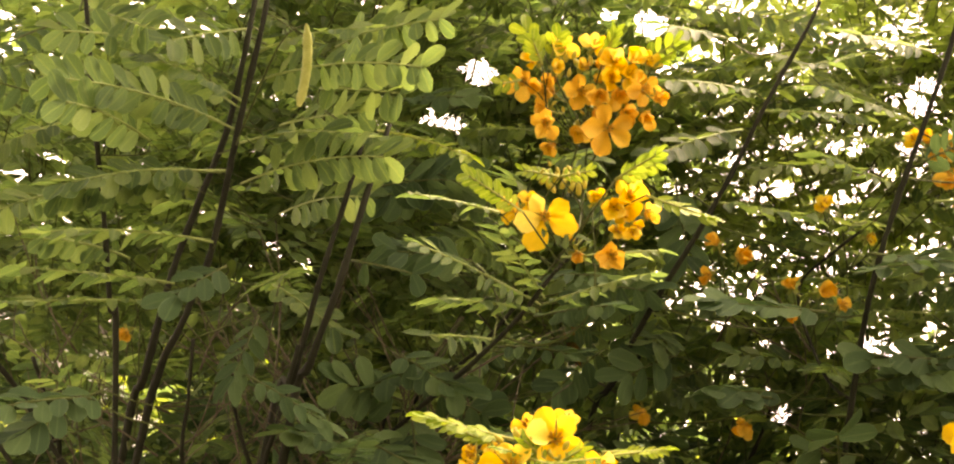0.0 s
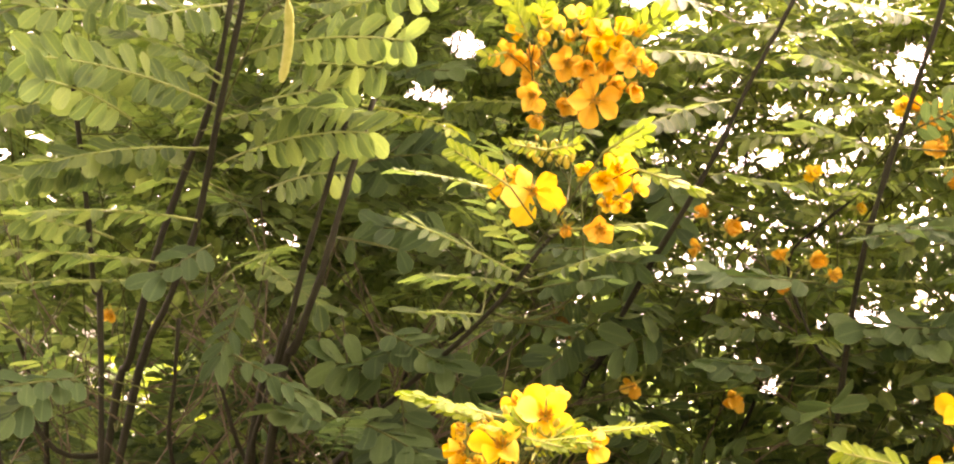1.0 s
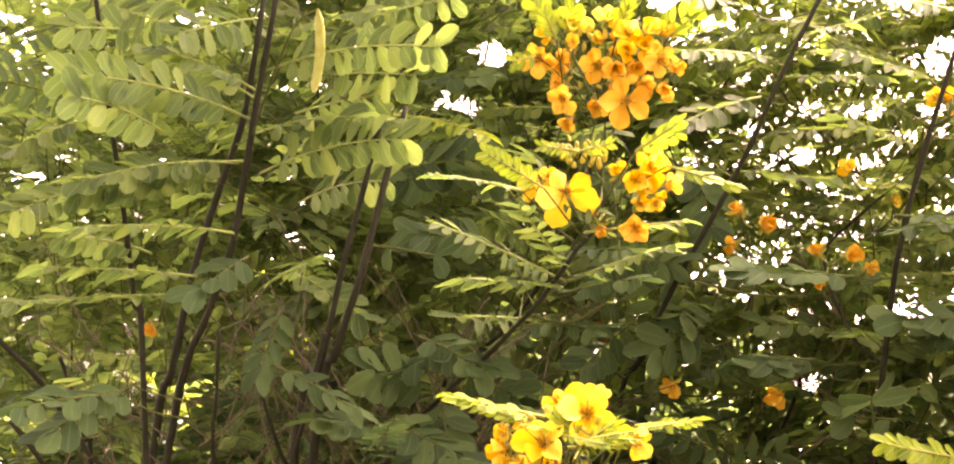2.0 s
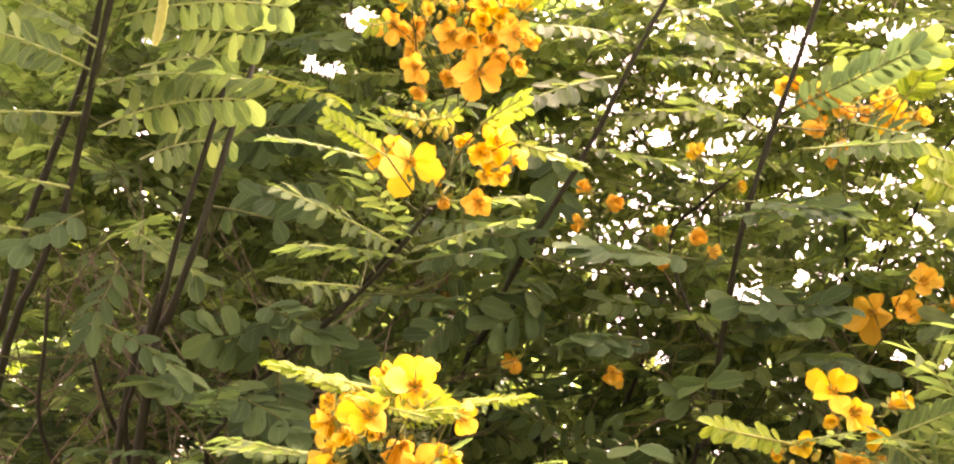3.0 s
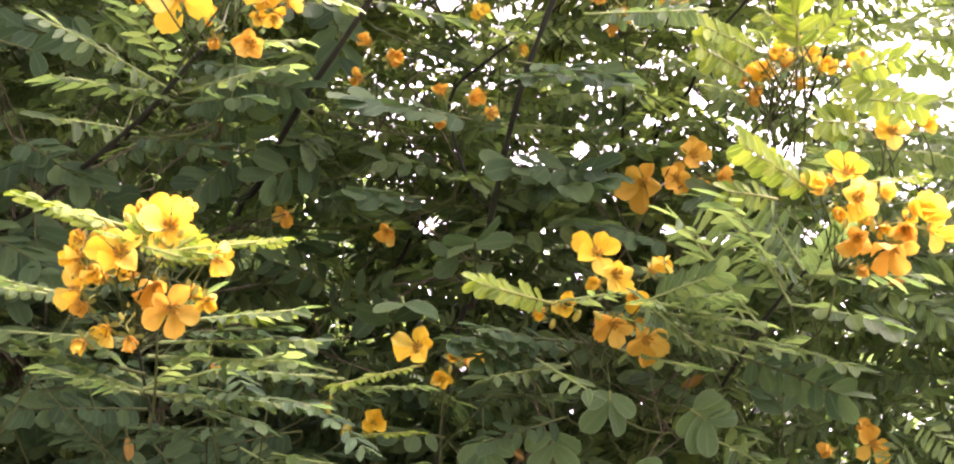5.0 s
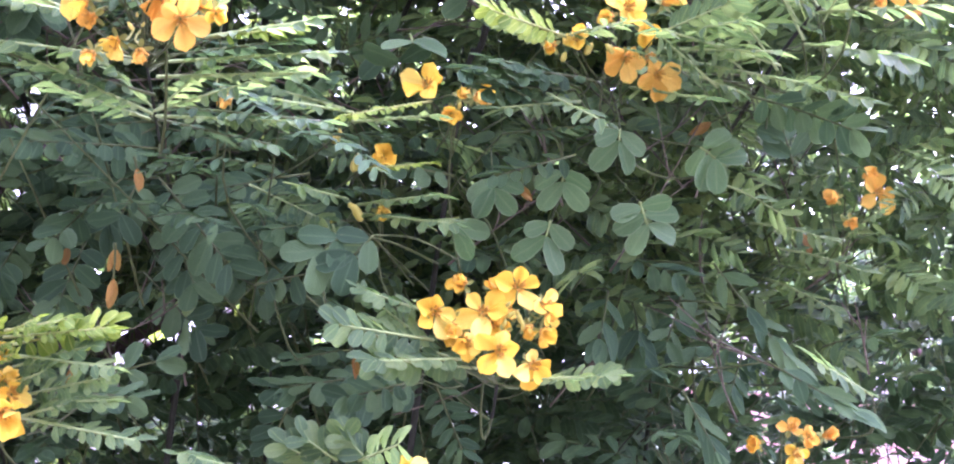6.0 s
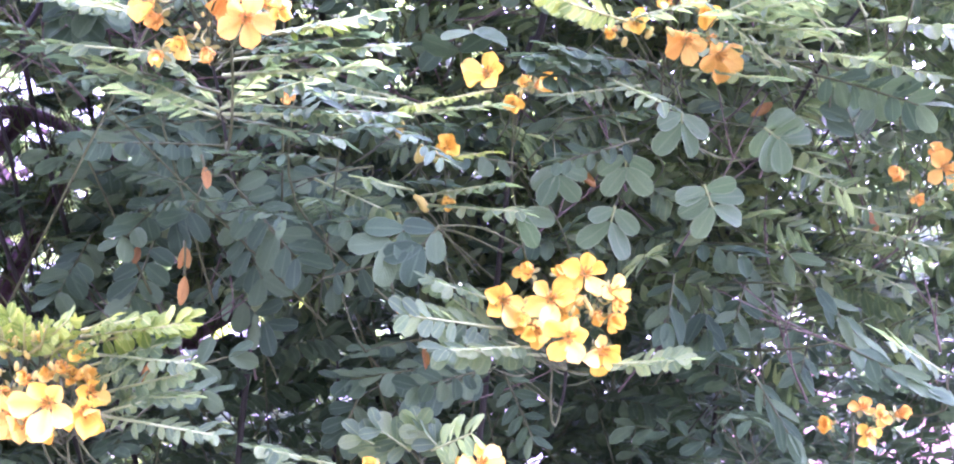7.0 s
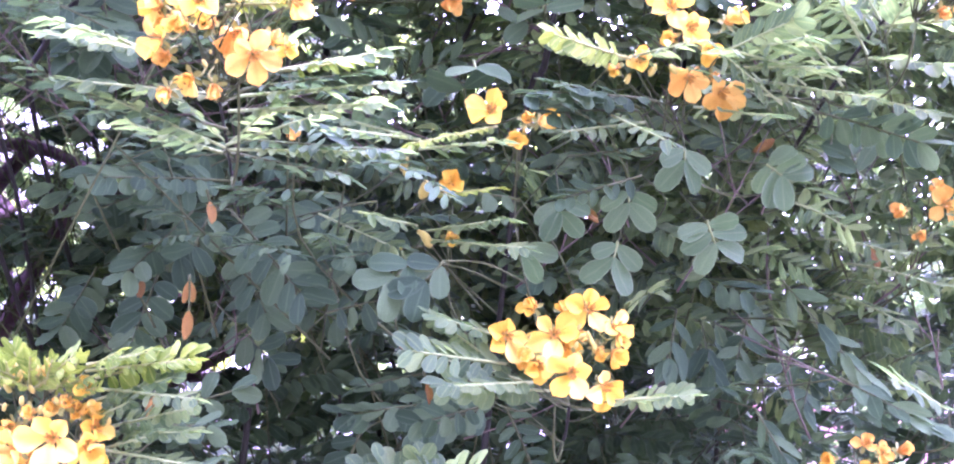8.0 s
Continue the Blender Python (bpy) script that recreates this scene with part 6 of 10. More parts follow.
petiole(shrub_right, (-0.006, 1.25, 1.786), (0.052, 1.269, 1.786), (-0.616, -0.779, -0.121))
leaf(shrub_right, (0.077, 1.269, 1.801), (0.622, -0.783, -0.001), (0.284, -0.452, 0.611), 0.089, 5, 0.0360, "old", "round", 0.1, 50)
petiole(shrub_right, (0.077, 1.269, 1.801), (0.059, 1.257, 1.796), (0.622, -0.783, -0.001))
leaf(shrub_right, (0.139, 1.258, 1.91), (-0.54, -0.826, -0.163), (-0.005, -0.057, 0.883), 0.118, 4, 0.0360, "old", "oval", 0.1, 40)
petiole(shrub_right, (0.139, 1.258, 1.91), (0.08, 1.217, 1.897), (-0.54, -0.826, -0.163))
leaf(shrub_right, (-0.074, 1.238, 1.968), (0.872, -0.442, -0.209), (-0.013, -0.164, 1.014), 0.101, 7, 0.0286, "leaf", "oval", 0.1, 50)
petiole(shrub_right, (-0.074, 1.238, 1.968), (0.036, 1.292, 1.925), (0.872, -0.442, -0.209))
leaf(shrub_inner, (-0.064, 1.25, 2.144), (-0.632, -0.771, -0.08), (0.25, -0.368, 0.637), 0.085, 6, 0.0271, "leaf", "oval", 0.1, 60)
petiole(shrub_inner, (-0.064, 1.25, 2.144), (0.008, 1.175, 2.099), (-0.632, -0.771, -0.08))
leaf(shrub_inner, (-0.035, 1.271, 2.092), (-0.592, -0.803, -0.068), (0.008, -0.511, 0.693), 0.126, 8, 0.0258, "leaf", "oval", 0.2, 60)
petiole(shrub_inner, (-0.035, 1.271, 2.092), (-0.01, 1.178, 2.066), (-0.592, -0.803, -0.068))
leaf(shrub_inner, (-0.048, 1.277, 2.055), (-0.592, -0.74, -0.32), (0.217, -0.333, 0.587), 0.129, 7, 0.0271, "leaf", "round", 0.2, 60)
petiole(shrub_inner, (-0.048, 1.277, 2.055), (-0.033, 1.187, 2.022), (-0.592, -0.74, -0.32))
leaf(shrub_inner, (-0.011, 1.273, 2.111), (0.705, -0.708, -0.052), (0.181, -0.502, 0.64), 0.093, 8, 0.0258, "leaf", "oval", 0.1, 60)
petiole(shrub_inner, (-0.011, 1.273, 2.111), (0.002, 1.176, 2.088), (0.705, -0.708, -0.052))
leaf(shrub_inner, (-0.03, 1.277, 2.074), (0.855, -0.486, -0.182), (0.106, -0.212, 0.851), 0.111, 9, 0.0245, "leaf", "oval", 0.1, 60)
petiole(shrub_inner, (-0.03, 1.277, 2.074), (-0.016, 1.18, 2.054), (0.855, -0.486, -0.182))
leaf(shrub_right, (0.111, 1.266, 2.058), (-0.636, -0.771, 0.045), (0.211, -0.337, 0.607), 0.125, 8, 0.0249, "leaf", "oval", 0.1, 60)
petiole(shrub_right, (0.111, 1.266, 2.058), (0.123, 1.178, 2.028), (-0.636, -0.771, 0.045))
leaf(shrub_right, (0.098, 1.279, 1.994), (-0.583, -0.809, 0.078), (0.011, -0.399, 0.545), 0.116, 7, 0.0249, "leaf", "oval", 0.1, 60)
petiole(shrub_right, (0.098, 1.279, 1.994), (0.065, 1.273, 1.946), (-0.583, -0.809, 0.078))
leaf(shrub_right, (0.134, 1.256, 2.123), (-0.654, -0.753, -0.07), (0.193, -0.521, 0.733), 0.124, 8, 0.0249, "leaf", "oval", 0.1, 60)
petiole(shrub_right, (0.134, 1.256, 2.123), (0.147, 1.156, 2.1), (-0.654, -0.753, -0.07))
leaf(shrub_inner, (-0.096, 1.284, 1.975), (-0.556, -0.815, -0.164), (0.124, -0.451, 0.597), 0.119, 6, 0.0284, "old", "round", 0.2, 60)
petiole(shrub_inner, (-0.096, 1.284, 1.975), (-0.077, 1.209, 1.943), (-0.556, -0.815, -0.164))
leaf(shrub_inner, (-0.119, 1.322, 2.013), (0.19, -0.314, -0.93), (0.221, -0.838, 0.138), 0.091, 5, 0.0348, "old", "round", 0.1, 60)
petiole(shrub_inner, (-0.119, 1.322, 2.013), (-0.072, 1.206, 1.952), (0.19, -0.314, -0.93))
leaf(shrub_inner, (-0.159, 1.355, 1.838), (-0.051, -0.803, 0.594), (0.228, -0.841, 0.138), 0.080, 4, 0.0374, "old", "round", 0.1, 60)
petiole(shrub_inner, (-0.159, 1.355, 1.838), (-0.175, 1.338, 1.817), (-0.051, -0.803, 0.594))
leaf(shrub_middle, (-0.127, 0.972, 1.912), (0.776, -0.549, 0.312), (0.22, -0.837, 0.138), 0.045, 6, 0.0131, "young", "oval", 0.1, 45)
petiole(shrub_middle, (-0.127, 0.972, 1.912), (-0.22, 1.13, 1.863), (0.776, -0.549, 0.312))
leaf(shrub_middle, (-0.106, 1, 1.907), (0.835, -0.369, -0.408), (-0.05, -0.474, 0.62), 0.061, 7, 0.0157, "young", "oval", 0, 35)
petiole(shrub_middle, (-0.106, 1, 1.907), (-0.186, 1.104, 1.881), (0.835, -0.369, -0.408))
leaf(shrub_middle, (-0.202, 0.979, 1.888), (-0.65, -0.64, 0.411), (0.234, -0.848, 0.142), 0.056, 9, 0.0118, "young", "round", 0.1, 60)
petiole(shrub_middle, (-0.202, 0.979, 1.888), (-0.191, 1.104, 1.876), (-0.65, -0.64, 0.411))
leaf(shrub_middle, (-0.225, 0.993, 1.892), (-0.547, -0.837, -0.006), (-0.03, -0.37, 0.577), 0.091, 9, 0.0179, "leaf", "oval", 0.1, 60)
petiole(shrub_middle, (-0.225, 0.993, 1.892), (-0.2, 1.104, 1.867), (-0.547, -0.837, -0.006))
leaf(shrub_middle, (-0.223, 1.119, 2.071), (-0.283, -0.535, 0.796), (0.233, -0.842, 0.142), 0.023, 4, 0.0128, "young", "round", 0.1, 50)
petiole(shrub_middle, (-0.223, 1.119, 2.071), (-0.255, 1.221, 1.977), (-0.283, -0.535, 0.796))
leaf(shrub_middle, (-0.167, 1.132, 2.08), (0.443, -0.373, 0.815), (0.233, -0.848, 0.136), 0.021, 4, 0.0109, "young", "round", 0.1, 50)
petiole(shrub_middle, (-0.167, 1.132, 2.08), (-0.225, 1.237, 1.964), (0.443, -0.373, 0.815))
leaf(shrub_middle, (-0.123, 1.145, 2.073), (0.782, -0.174, 0.599), (0.037, -0.471, 0.663), 0.025, 2, 0.0204, "young", "oval", 0.1, 40)
petiole(shrub_middle, (-0.123, 1.145, 2.073), (-0.213, 1.234, 1.976), (0.782, -0.174, 0.599))
leaf(shrub_middle, (-0.242, 1.117, 2.055), (-0.825, -0.486, -0.289), (0.233, -0.839, 0.139), 0.019, 3, 0.0118, "young", "round", 0.1, 60)
petiole(shrub_middle, (-0.242, 1.117, 2.055), (-0.235, 1.214, 2.038), (-0.825, -0.486, -0.289))
leaf(shrub_middle, (-0.179, 1.007, 1.926), (-0.884, -0.456, 0.102), (0.235, -0.841, 0.138), 0.031, 7, 0.0089, "young", "oval", 0.1, 60)
petiole(shrub_middle, (-0.179, 1.007, 1.926), (-0.186, 1.104, 1.881), (-0.884, -0.456, 0.102))
leaf(shrub_middle, (-0.179, 1.007, 1.926), (0.976, -0.022, 0.218), (0.244, -0.836, 0.129), 0.026, 6, 0.0089, "young", "oval", 0.1, 60)
petiole(shrub_middle, (-0.179, 1.007, 1.926), (-0.186, 1.104, 1.881), (0.976, -0.022, 0.218))
leaf(shrub_right, (0.134, 1.193, 2.006), (0.898, -0.29, 0.33), (0.037, -0.886, 0.165), 0.106, 9, 0.0272, "leaf", "round", 0.1, 60)
petiole(shrub_right, (0.134, 1.193, 2.006), (0.114, 1.186, 2.002), (0.898, -0.29, 0.33))
leaf(shrub_right, (0.223, 1.217, 2.017), (0.47, -0.415, 0.779), (0.062, -0.882, 0.176), 0.022, 3, 0.0155, "young", "oval", 0, 50)
petiole(shrub_right, (0.223, 1.217, 2.017), (0.119, 1.182, 2.015), (0.47, -0.415, 0.779))
leaf(shrub_right, (0.223, 1.217, 2.014), (0.989, -0.136, 0.064), (0.064, -0.879, 0.168), 0.034, 5, 0.0146, "young", "oval", 0, 50)
petiole(shrub_right, (0.223, 1.217, 2.014), (0.114, 1.186, 2.002), (0.989, -0.136, 0.064))
leaf(shrub_right, (0.179, 1.221, 1.985), (0.73, -0.601, -0.325), (0.043, -0.88, 0.173), 0.058, 5, 0.0228, "leaf", "oval", 0.1, 70)
petiole(shrub_right, (0.179, 1.221, 1.985), (0.105, 1.193, 1.976), (0.73, -0.601, -0.325))
leaf(shrub_right, (0.291, 1.189, 1.923), (-0.729, -0.673, 0.126), (0.06, -0.879, 0.176), 0.083, 8, 0.0149, "young", "round", 0.1, 65)
petiole(shrub_right, (0.291, 1.189, 1.923), (0.347, 1.317, 1.854), (-0.729, -0.673, 0.126))
leaf(shrub_right, (0.281, 1.202, 1.907), (-0.615, -0.782, 0.097), (0.066, -0.885, 0.171), 0.083, 6, 0.0159, "young", "round", 0.1, 65)
petiole(shrub_right, (0.281, 1.202, 1.907), (0.332, 1.335, 1.842), (-0.615, -0.782, 0.097))
leaf(shrub_right, (0.329, 1.209, 1.933), (-0.347, -0.705, 0.619), (0.043, -0.877, 0.167), 0.055, 5, 0.0196, "young", "oval", 0, 55)
petiole(shrub_right, (0.329, 1.209, 1.933), (0.35, 1.336, 1.829), (-0.347, -0.705, 0.619))
leaf(shrub_right, (0.336, 1.209, 1.939), (0.646, -0.272, 0.713), (0.063, -0.884, 0.173), 0.037, 5, 0.0178, "young", "oval", 0, 55)
petiole(shrub_right, (0.336, 1.209, 1.939), (0.293, 1.355, 1.866), (0.646, -0.272, 0.713))
leaf(shrub_right, (0.33, 1.208, 1.94), (-0.734, -0.631, 0.25), (0.047, -0.887, 0.166), 0.057, 5, 0.0178, "young", "oval", 0, 55)
petiole(shrub_right, (0.33, 1.208, 1.94), (0.385, 1.379, 1.899), (-0.734, -0.631, 0.25))
leaf(shrub_right, (0.363, 1.196, 1.908), (0.54, -0.828, 0.149), (0.056, -0.873, 0.175), 0.060, 6, 0.0175, "young", "round", 0.1, 60)
petiole(shrub_right, (0.363, 1.196, 1.908), (0.315, 1.333, 1.837), (0.54, -0.828, 0.149))
leaf(shrub_right, (0.358, 1.199, 1.89), (0.635, -0.755, -0.163), (0.049, -0.875, 0.163), 0.086, 8, 0.0193, "young", "round", 0.1, 65)
petiole(shrub_right, (0.358, 1.199, 1.89), (0.304, 1.329, 1.841), (0.635, -0.755, -0.163))
leaf(shrub_right, (0.391, 1.206, 1.869), (-0.72, -0.685, -0.105), (0.049, -0.873, 0.169), 0.076, 5, 0.0184, "young", "round", 0.1, 65)
petiole(shrub_right, (0.391, 1.206, 1.869), (0.423, 1.328, 1.819), (-0.72, -0.685, -0.105))
leaf(shrub_right, (0.321, 1.087, 1.781), (-0.777, -0.563, 0.283), (0.065, -0.873, 0.177), 0.089, 9, 0.0173, "young", "round", 0, 65)
petiole(shrub_right, (0.321, 1.087, 1.781), (0.341, 1.157, 1.741), (-0.777, -0.563, 0.283))
leaf(shrub_right, (0.36, 1.087, 1.793), (0.565, -0.825, -0.025), (-0.149, -0.342, 0.64), 0.047, 5, 0.0157, "young", "oval", 0, 60)
petiole(shrub_right, (0.36, 1.087, 1.793), (0.341, 1.157, 1.741), (0.565, -0.825, -0.025))
leaf(shrub_right, (0.293, 1.116, 1.78), (-0.806, -0.591, 0.019), (0.056, -0.885, 0.175), 0.056, 6, 0.0153, "young", "round", 0.1, 60)
petiole(shrub_right, (0.293, 1.116, 1.78), (0.341, 1.157, 1.741), (-0.806, -0.591, 0.019))
leaf(shrub_right, (0.3, 1.189, 1.675), (-0.541, -0.716, 0.442), (-0.07, -0.44, 0.595), 0.172, 9, 0.0288, "leaf", "slim", 0, 75)
petiole(shrub_right, (0.3, 1.189, 1.675), (0.301, 1.271, 1.672), (-0.541, -0.716, 0.442))
leaf(shrub_right, (0.32, 1.185, 1.702), (-0.476, -0.769, 0.426), (-0.001, -0.379, 0.696), 0.156, 8, 0.0288, "leaf", "slim", 0, 75)
petiole(shrub_right, (0.32, 1.185, 1.702), (0.312, 1.225, 1.699), (-0.476, -0.769, 0.426))
leaf(shrub_right, (0.306, 1.208, 1.682), (-0.667, -0.745, 0.021), (-0.128, -0.141, 0.991), 0.175, 8, 0.0281, "leaf", "slim", 0, 65)
petiole(shrub_right, (0.306, 1.208, 1.682), (0.304, 1.26, 1.679), (-0.667, -0.745, 0.021))
leaf(shrub_right, (0.33, 1.18, 1.725), (0.676, -0.737, -0.031), (0.15, -0.033, 0.939), 0.104, 7, 0.0277, "leaf", "slim", 0, 65)
leaf(shrub_right, (0.327, 1.181, 1.723), (-0.52, -0.844, 0.132), (0.141, -0.408, 0.617), 0.104, 8, 0.0255, "leaf", "slim", 0, 65)
petiole(shrub_right, (0.327, 1.181, 1.723), (0.324, 1.195, 1.718), (-0.52, -0.844, 0.132))
leaf(shrub_right, (0.293, 1.243, 1.656), (-0.693, -0.714, 0.101), (0.199, -0.134, 0.922), 0.157, 8, 0.0277, "leaf", "slim", 0, 65)
petiole(shrub_right, (0.293, 1.243, 1.656), (0.293, 1.306, 1.651), (-0.693, -0.714, 0.101))
leaf(shrub_right, (0.33, 1.235, 1.706), (0.538, -0.832, -0.136), (0.166, -0.505, 0.722), 0.114, 6, 0.0311, "leaf", "round", 0.1, 50)
petiole(shrub_right, (0.33, 1.235, 1.706), (0.312, 1.225, 1.699), (0.538, -0.832, -0.136))
leaf(shrub_right, (0.335, 1.182, 1.718), (0.178, -0.788, 0.589), (0.052, -0.88, 0.173), 0.072, 5, 0.0221, "leaf", "round", 0.1, 50)
petiole(shrub_right, (0.335, 1.182, 1.718), (0.321, 1.203, 1.714), (0.178, -0.788, 0.589))
leaf(shrub_right, (0.114, 1.125, 1.683), (-0.628, -0.777, 0.055), (0.044, -0.885, 0.174), 0.098, 8, 0.0169, "young", "round", 0, 45)
petiole(shrub_right, (0.114, 1.125, 1.683), (0.137, 1.304, 1.655), (-0.628, -0.777, 0.055))
leaf(shrub_right, (0.189, 1.128, 1.69), (0.667, -0.696, 0.267), (0.044, -0.886, 0.164), 0.075, 7, 0.0191, "leaf", "round", 0, 55)
petiole(shrub_right, (0.189, 1.128, 1.69), (0.165, 1.293, 1.648), (0.667, -0.696, 0.267))
leaf(shrub_right, (0.142, 1.183, 1.656), (-0.698, -0.716, -0.004), (0.005, -0.447, 0.69), 0.149, 10, 0.0232, "old", "round", 0.1, 60)
petiole(shrub_right, (0.142, 1.183, 1.656), (0.162, 1.353, 1.632), (-0.698, -0.716, -0.004))
leaf(shrub_right, (0.133, 1.204, 1.651), (-0.56, -0.822, 0.1), (-0.169, -0.405, 0.563), 0.131, 7, 0.0236, "old", "round", 0.1, 60)
petiole(shrub_right, (0.133, 1.204, 1.651), (0.142, 1.38, 1.62), (-0.56, -0.822, 0.1))
leaf(shrub_right, (0.128, 1.204, 1.649), (-0.573, -0.817, -0.066), (0.106, -0.404, 0.588), 0.127, 7, 0.0236, "old", "round", 0.1, 60)
petiole(shrub_right, (0.128, 1.204, 1.649), (0.138, 1.381, 1.63), (-0.573, -0.817, -0.066))
leaf(shrub_right, (0.07, 1.18, 1.902), (0.783, -0.578, -0.229), (-0.148, -0.208, 0.978), 0.107, 6, 0.0346, "old", "oval", 0, 35)
petiole(shrub_right, (0.07, 1.18, 1.902), (0.08, 1.217, 1.897), (0.783, -0.578, -0.229))
leaf(shrub_right, (0.149, 1.253, 1.818), (-0.807, -0.591, -0.018), (0.163, -0.452, 0.597), 0.092, 5, 0.0360, "old", "round", 0.1, 40)
petiole(shrub_right, (0.149, 1.253, 1.818), (0.061, 1.25, 1.811), (-0.807, -0.591, -0.018))
leaf(shrub_right, (0.236, 1.32, 1.764), (-0.744, -0.663, 0.087), (-0.126, -0.536, 0.718), 0.117, 5, 0.0349, "old", "round", 0.1, 45)
petiole(shrub_right, (0.236, 1.32, 1.764), (0.299, 1.283, 1.666), (-0.744, -0.663, 0.087))
leaf(shrub_right, (-0.028, 1.254, 1.662), (-0.077, -0.703, 0.707), (0.051, -0.872, 0.171), 0.011, 1, 0.0354, "old", "round", 0, 88)
petiole(shrub_right, (-0.028, 1.254, 1.662), (0.032, 1.324, 1.657), (-0.077, -0.703, 0.707))
leaf(shrub_middle, (-0.343, 1.335, 2.022), (-0.761, -0.609, -0.223), (0.061, -0.883, 0.166), 0.117, 7, 0.0374, "old", "round", 0.2, 60)
petiole(shrub_middle, (-0.343, 1.335, 2.022), (-0.279, 1.352, 1.903), (-0.761, -0.609, -0.223))
leaf(shrub_middle, (-0.304, 1.208, 1.903), (-0.741, -0.672, 0.011), (0.042, -0.88, 0.176), 0.081, 6, 0.0300, "old", "round", 0.1, 50)
petiole(shrub_middle, (-0.304, 1.208, 1.903), (-0.258, 1.125, 1.806), (-0.741, -0.672, 0.011))
leaf(shrub_middle, (-0.417, 1.223, 2.046), (0.803, -0.533, -0.265), (0.184, -0.476, 0.714), 0.161, 11, 0.0189, "young", "oval", 0.2, 60)
petiole(shrub_middle, (-0.417, 1.223, 2.046), (-0.469, 1.313, 2.029), (0.803, -0.533, -0.265))
leaf(shrub_middle, (-0.251, 1.054, 1.923), (0.824, -0.399, -0.402), (0.061, -0.538, 0.758), 0.097, 8, 0.0202, "leaf", "slim", 0.1, 60)
petiole(shrub_middle, (-0.251, 1.054, 1.923), (-0.197, 1.104, 1.87), (0.824, -0.399, -0.402))
leaf(shrub_middle, (-0.187, 1.068, 1.872), (0.898, -0.44, -0.028), (-0.112, -0.108, 0.877), 0.101, 10, 0.0180, "leaf", "slim", 0.05, 60)
petiole(shrub_middle, (-0.187, 1.068, 1.872), (-0.197, 1.104, 1.87), (0.898, -0.44, -0.028))
leaf(shrub_middle, (-0.258, 1.215, 1.884), (0.79, -0.613, 0.018), (0.215, -0.494, 0.694), 0.121, 7, 0.0264, "old", "oval", 0.2, 60)
petiole(shrub_middle, (-0.258, 1.215, 1.884), (-0.242, 1.119, 1.82), (0.79, -0.613, 0.018))
leaf(shrub_middle, (-0.188, 1.269, 1.892), (0.769, -0.619, -0.158), (0.051, -0.887, 0.17), 0.073, 4, 0.0286, "old", "round", 0.1, 60)
petiole(shrub_middle, (-0.188, 1.269, 1.892), (-0.29, 1.356, 1.892), (0.769, -0.619, -0.158))
leaf(shrub_middle, (-0.182, 1.268, 1.898), (-0.757, -0.07, -0.65), (0.195, -0.493, 0.643), 0.038, 4, 0.0286, "old", "round", 0.1, 60)
petiole(shrub_middle, (-0.182, 1.268, 1.898), (-0.29, 1.356, 1.892), (-0.757, -0.07, -0.65))
leaf(shrub_middle, (-0.183, 0.9, 1.697), (-0.662, -0.741, 0.113), (-0.087, -0.453, 0.623), 0.075, 10, 0.0140, "young", "round", 0, 45)
petiole(shrub_middle, (-0.183, 0.9, 1.697), (-0.183, 0.959, 1.619), (-0.662, -0.741, 0.113))
leaf(shrub_middle, (-0.12, 0.896, 1.686), (0.796, -0.603, 0.052), (0.143, -0.493, 0.618), 0.064, 8, 0.0112, "young", "oval", 0, 45)
petiole(shrub_middle, (-0.12, 0.896, 1.686), (-0.183, 0.959, 1.619), (0.796, -0.603, 0.052))
leaf(shrub_middle, (-0.159, 0.885, 1.678), (0.697, -0.716, 0.022), (-0.08, -0.357, 0.713), 0.068, 8, 0.0098, "young", "oval", 0, 50)
petiole(shrub_middle, (-0.159, 0.885, 1.678), (-0.183, 0.959, 1.619), (0.697, -0.716, 0.022))
leaf(shrub_middle, (-0.164, 0.903, 1.686), (-0.342, -0.94, -0.009), (0.224, -0.519, 0.672), 0.055, 7, 0.0100, "young", "oval", 0, 50)
petiole(shrub_middle, (-0.164, 0.903, 1.686), (-0.183, 0.959, 1.619), (-0.342, -0.94, -0.009))
leaf(shrub_middle, (-0.226, 0.927, 1.65), (-0.472, -0.879, 0.069), (-0.092, -0.111, 0.952), 0.086, 8, 0.0179, "leaf", "oval", 0, 50)
petiole(shrub_middle, (-0.226, 0.927, 1.65), (-0.183, 0.959, 1.619), (-0.472, -0.879, 0.069))
leaf(shrub_middle, (-0.14, 0.945, 1.64), (0.799, -0.597, 0.067), (-0.176, -0.084, 0.999), 0.097, 8, 0.0199, "leaf", "oval", 0, 45)
petiole(shrub_middle, (-0.14, 0.945, 1.64), (-0.183, 0.959, 1.619), (0.799, -0.597, 0.067))
leaf(shrub_middle, (-0.17, 0.944, 1.634), (0.733, -0.546, 0.406), (-0.153, -0.157, 0.855), 0.061, 7, 0.0154, "leaf", "slim", 0, 45)
petiole(shrub_middle, (-0.17, 0.944, 1.634), (-0.183, 0.959, 1.619), (0.733, -0.546, 0.406))
leaf(shrub_middle, (-0.179, 0.966, 1.624), (-0.699, -0.715, -0.024), (0.179, -0.173, 0.891), 0.121, 12, 0.0194, "leaf", "oval", 0, 60)
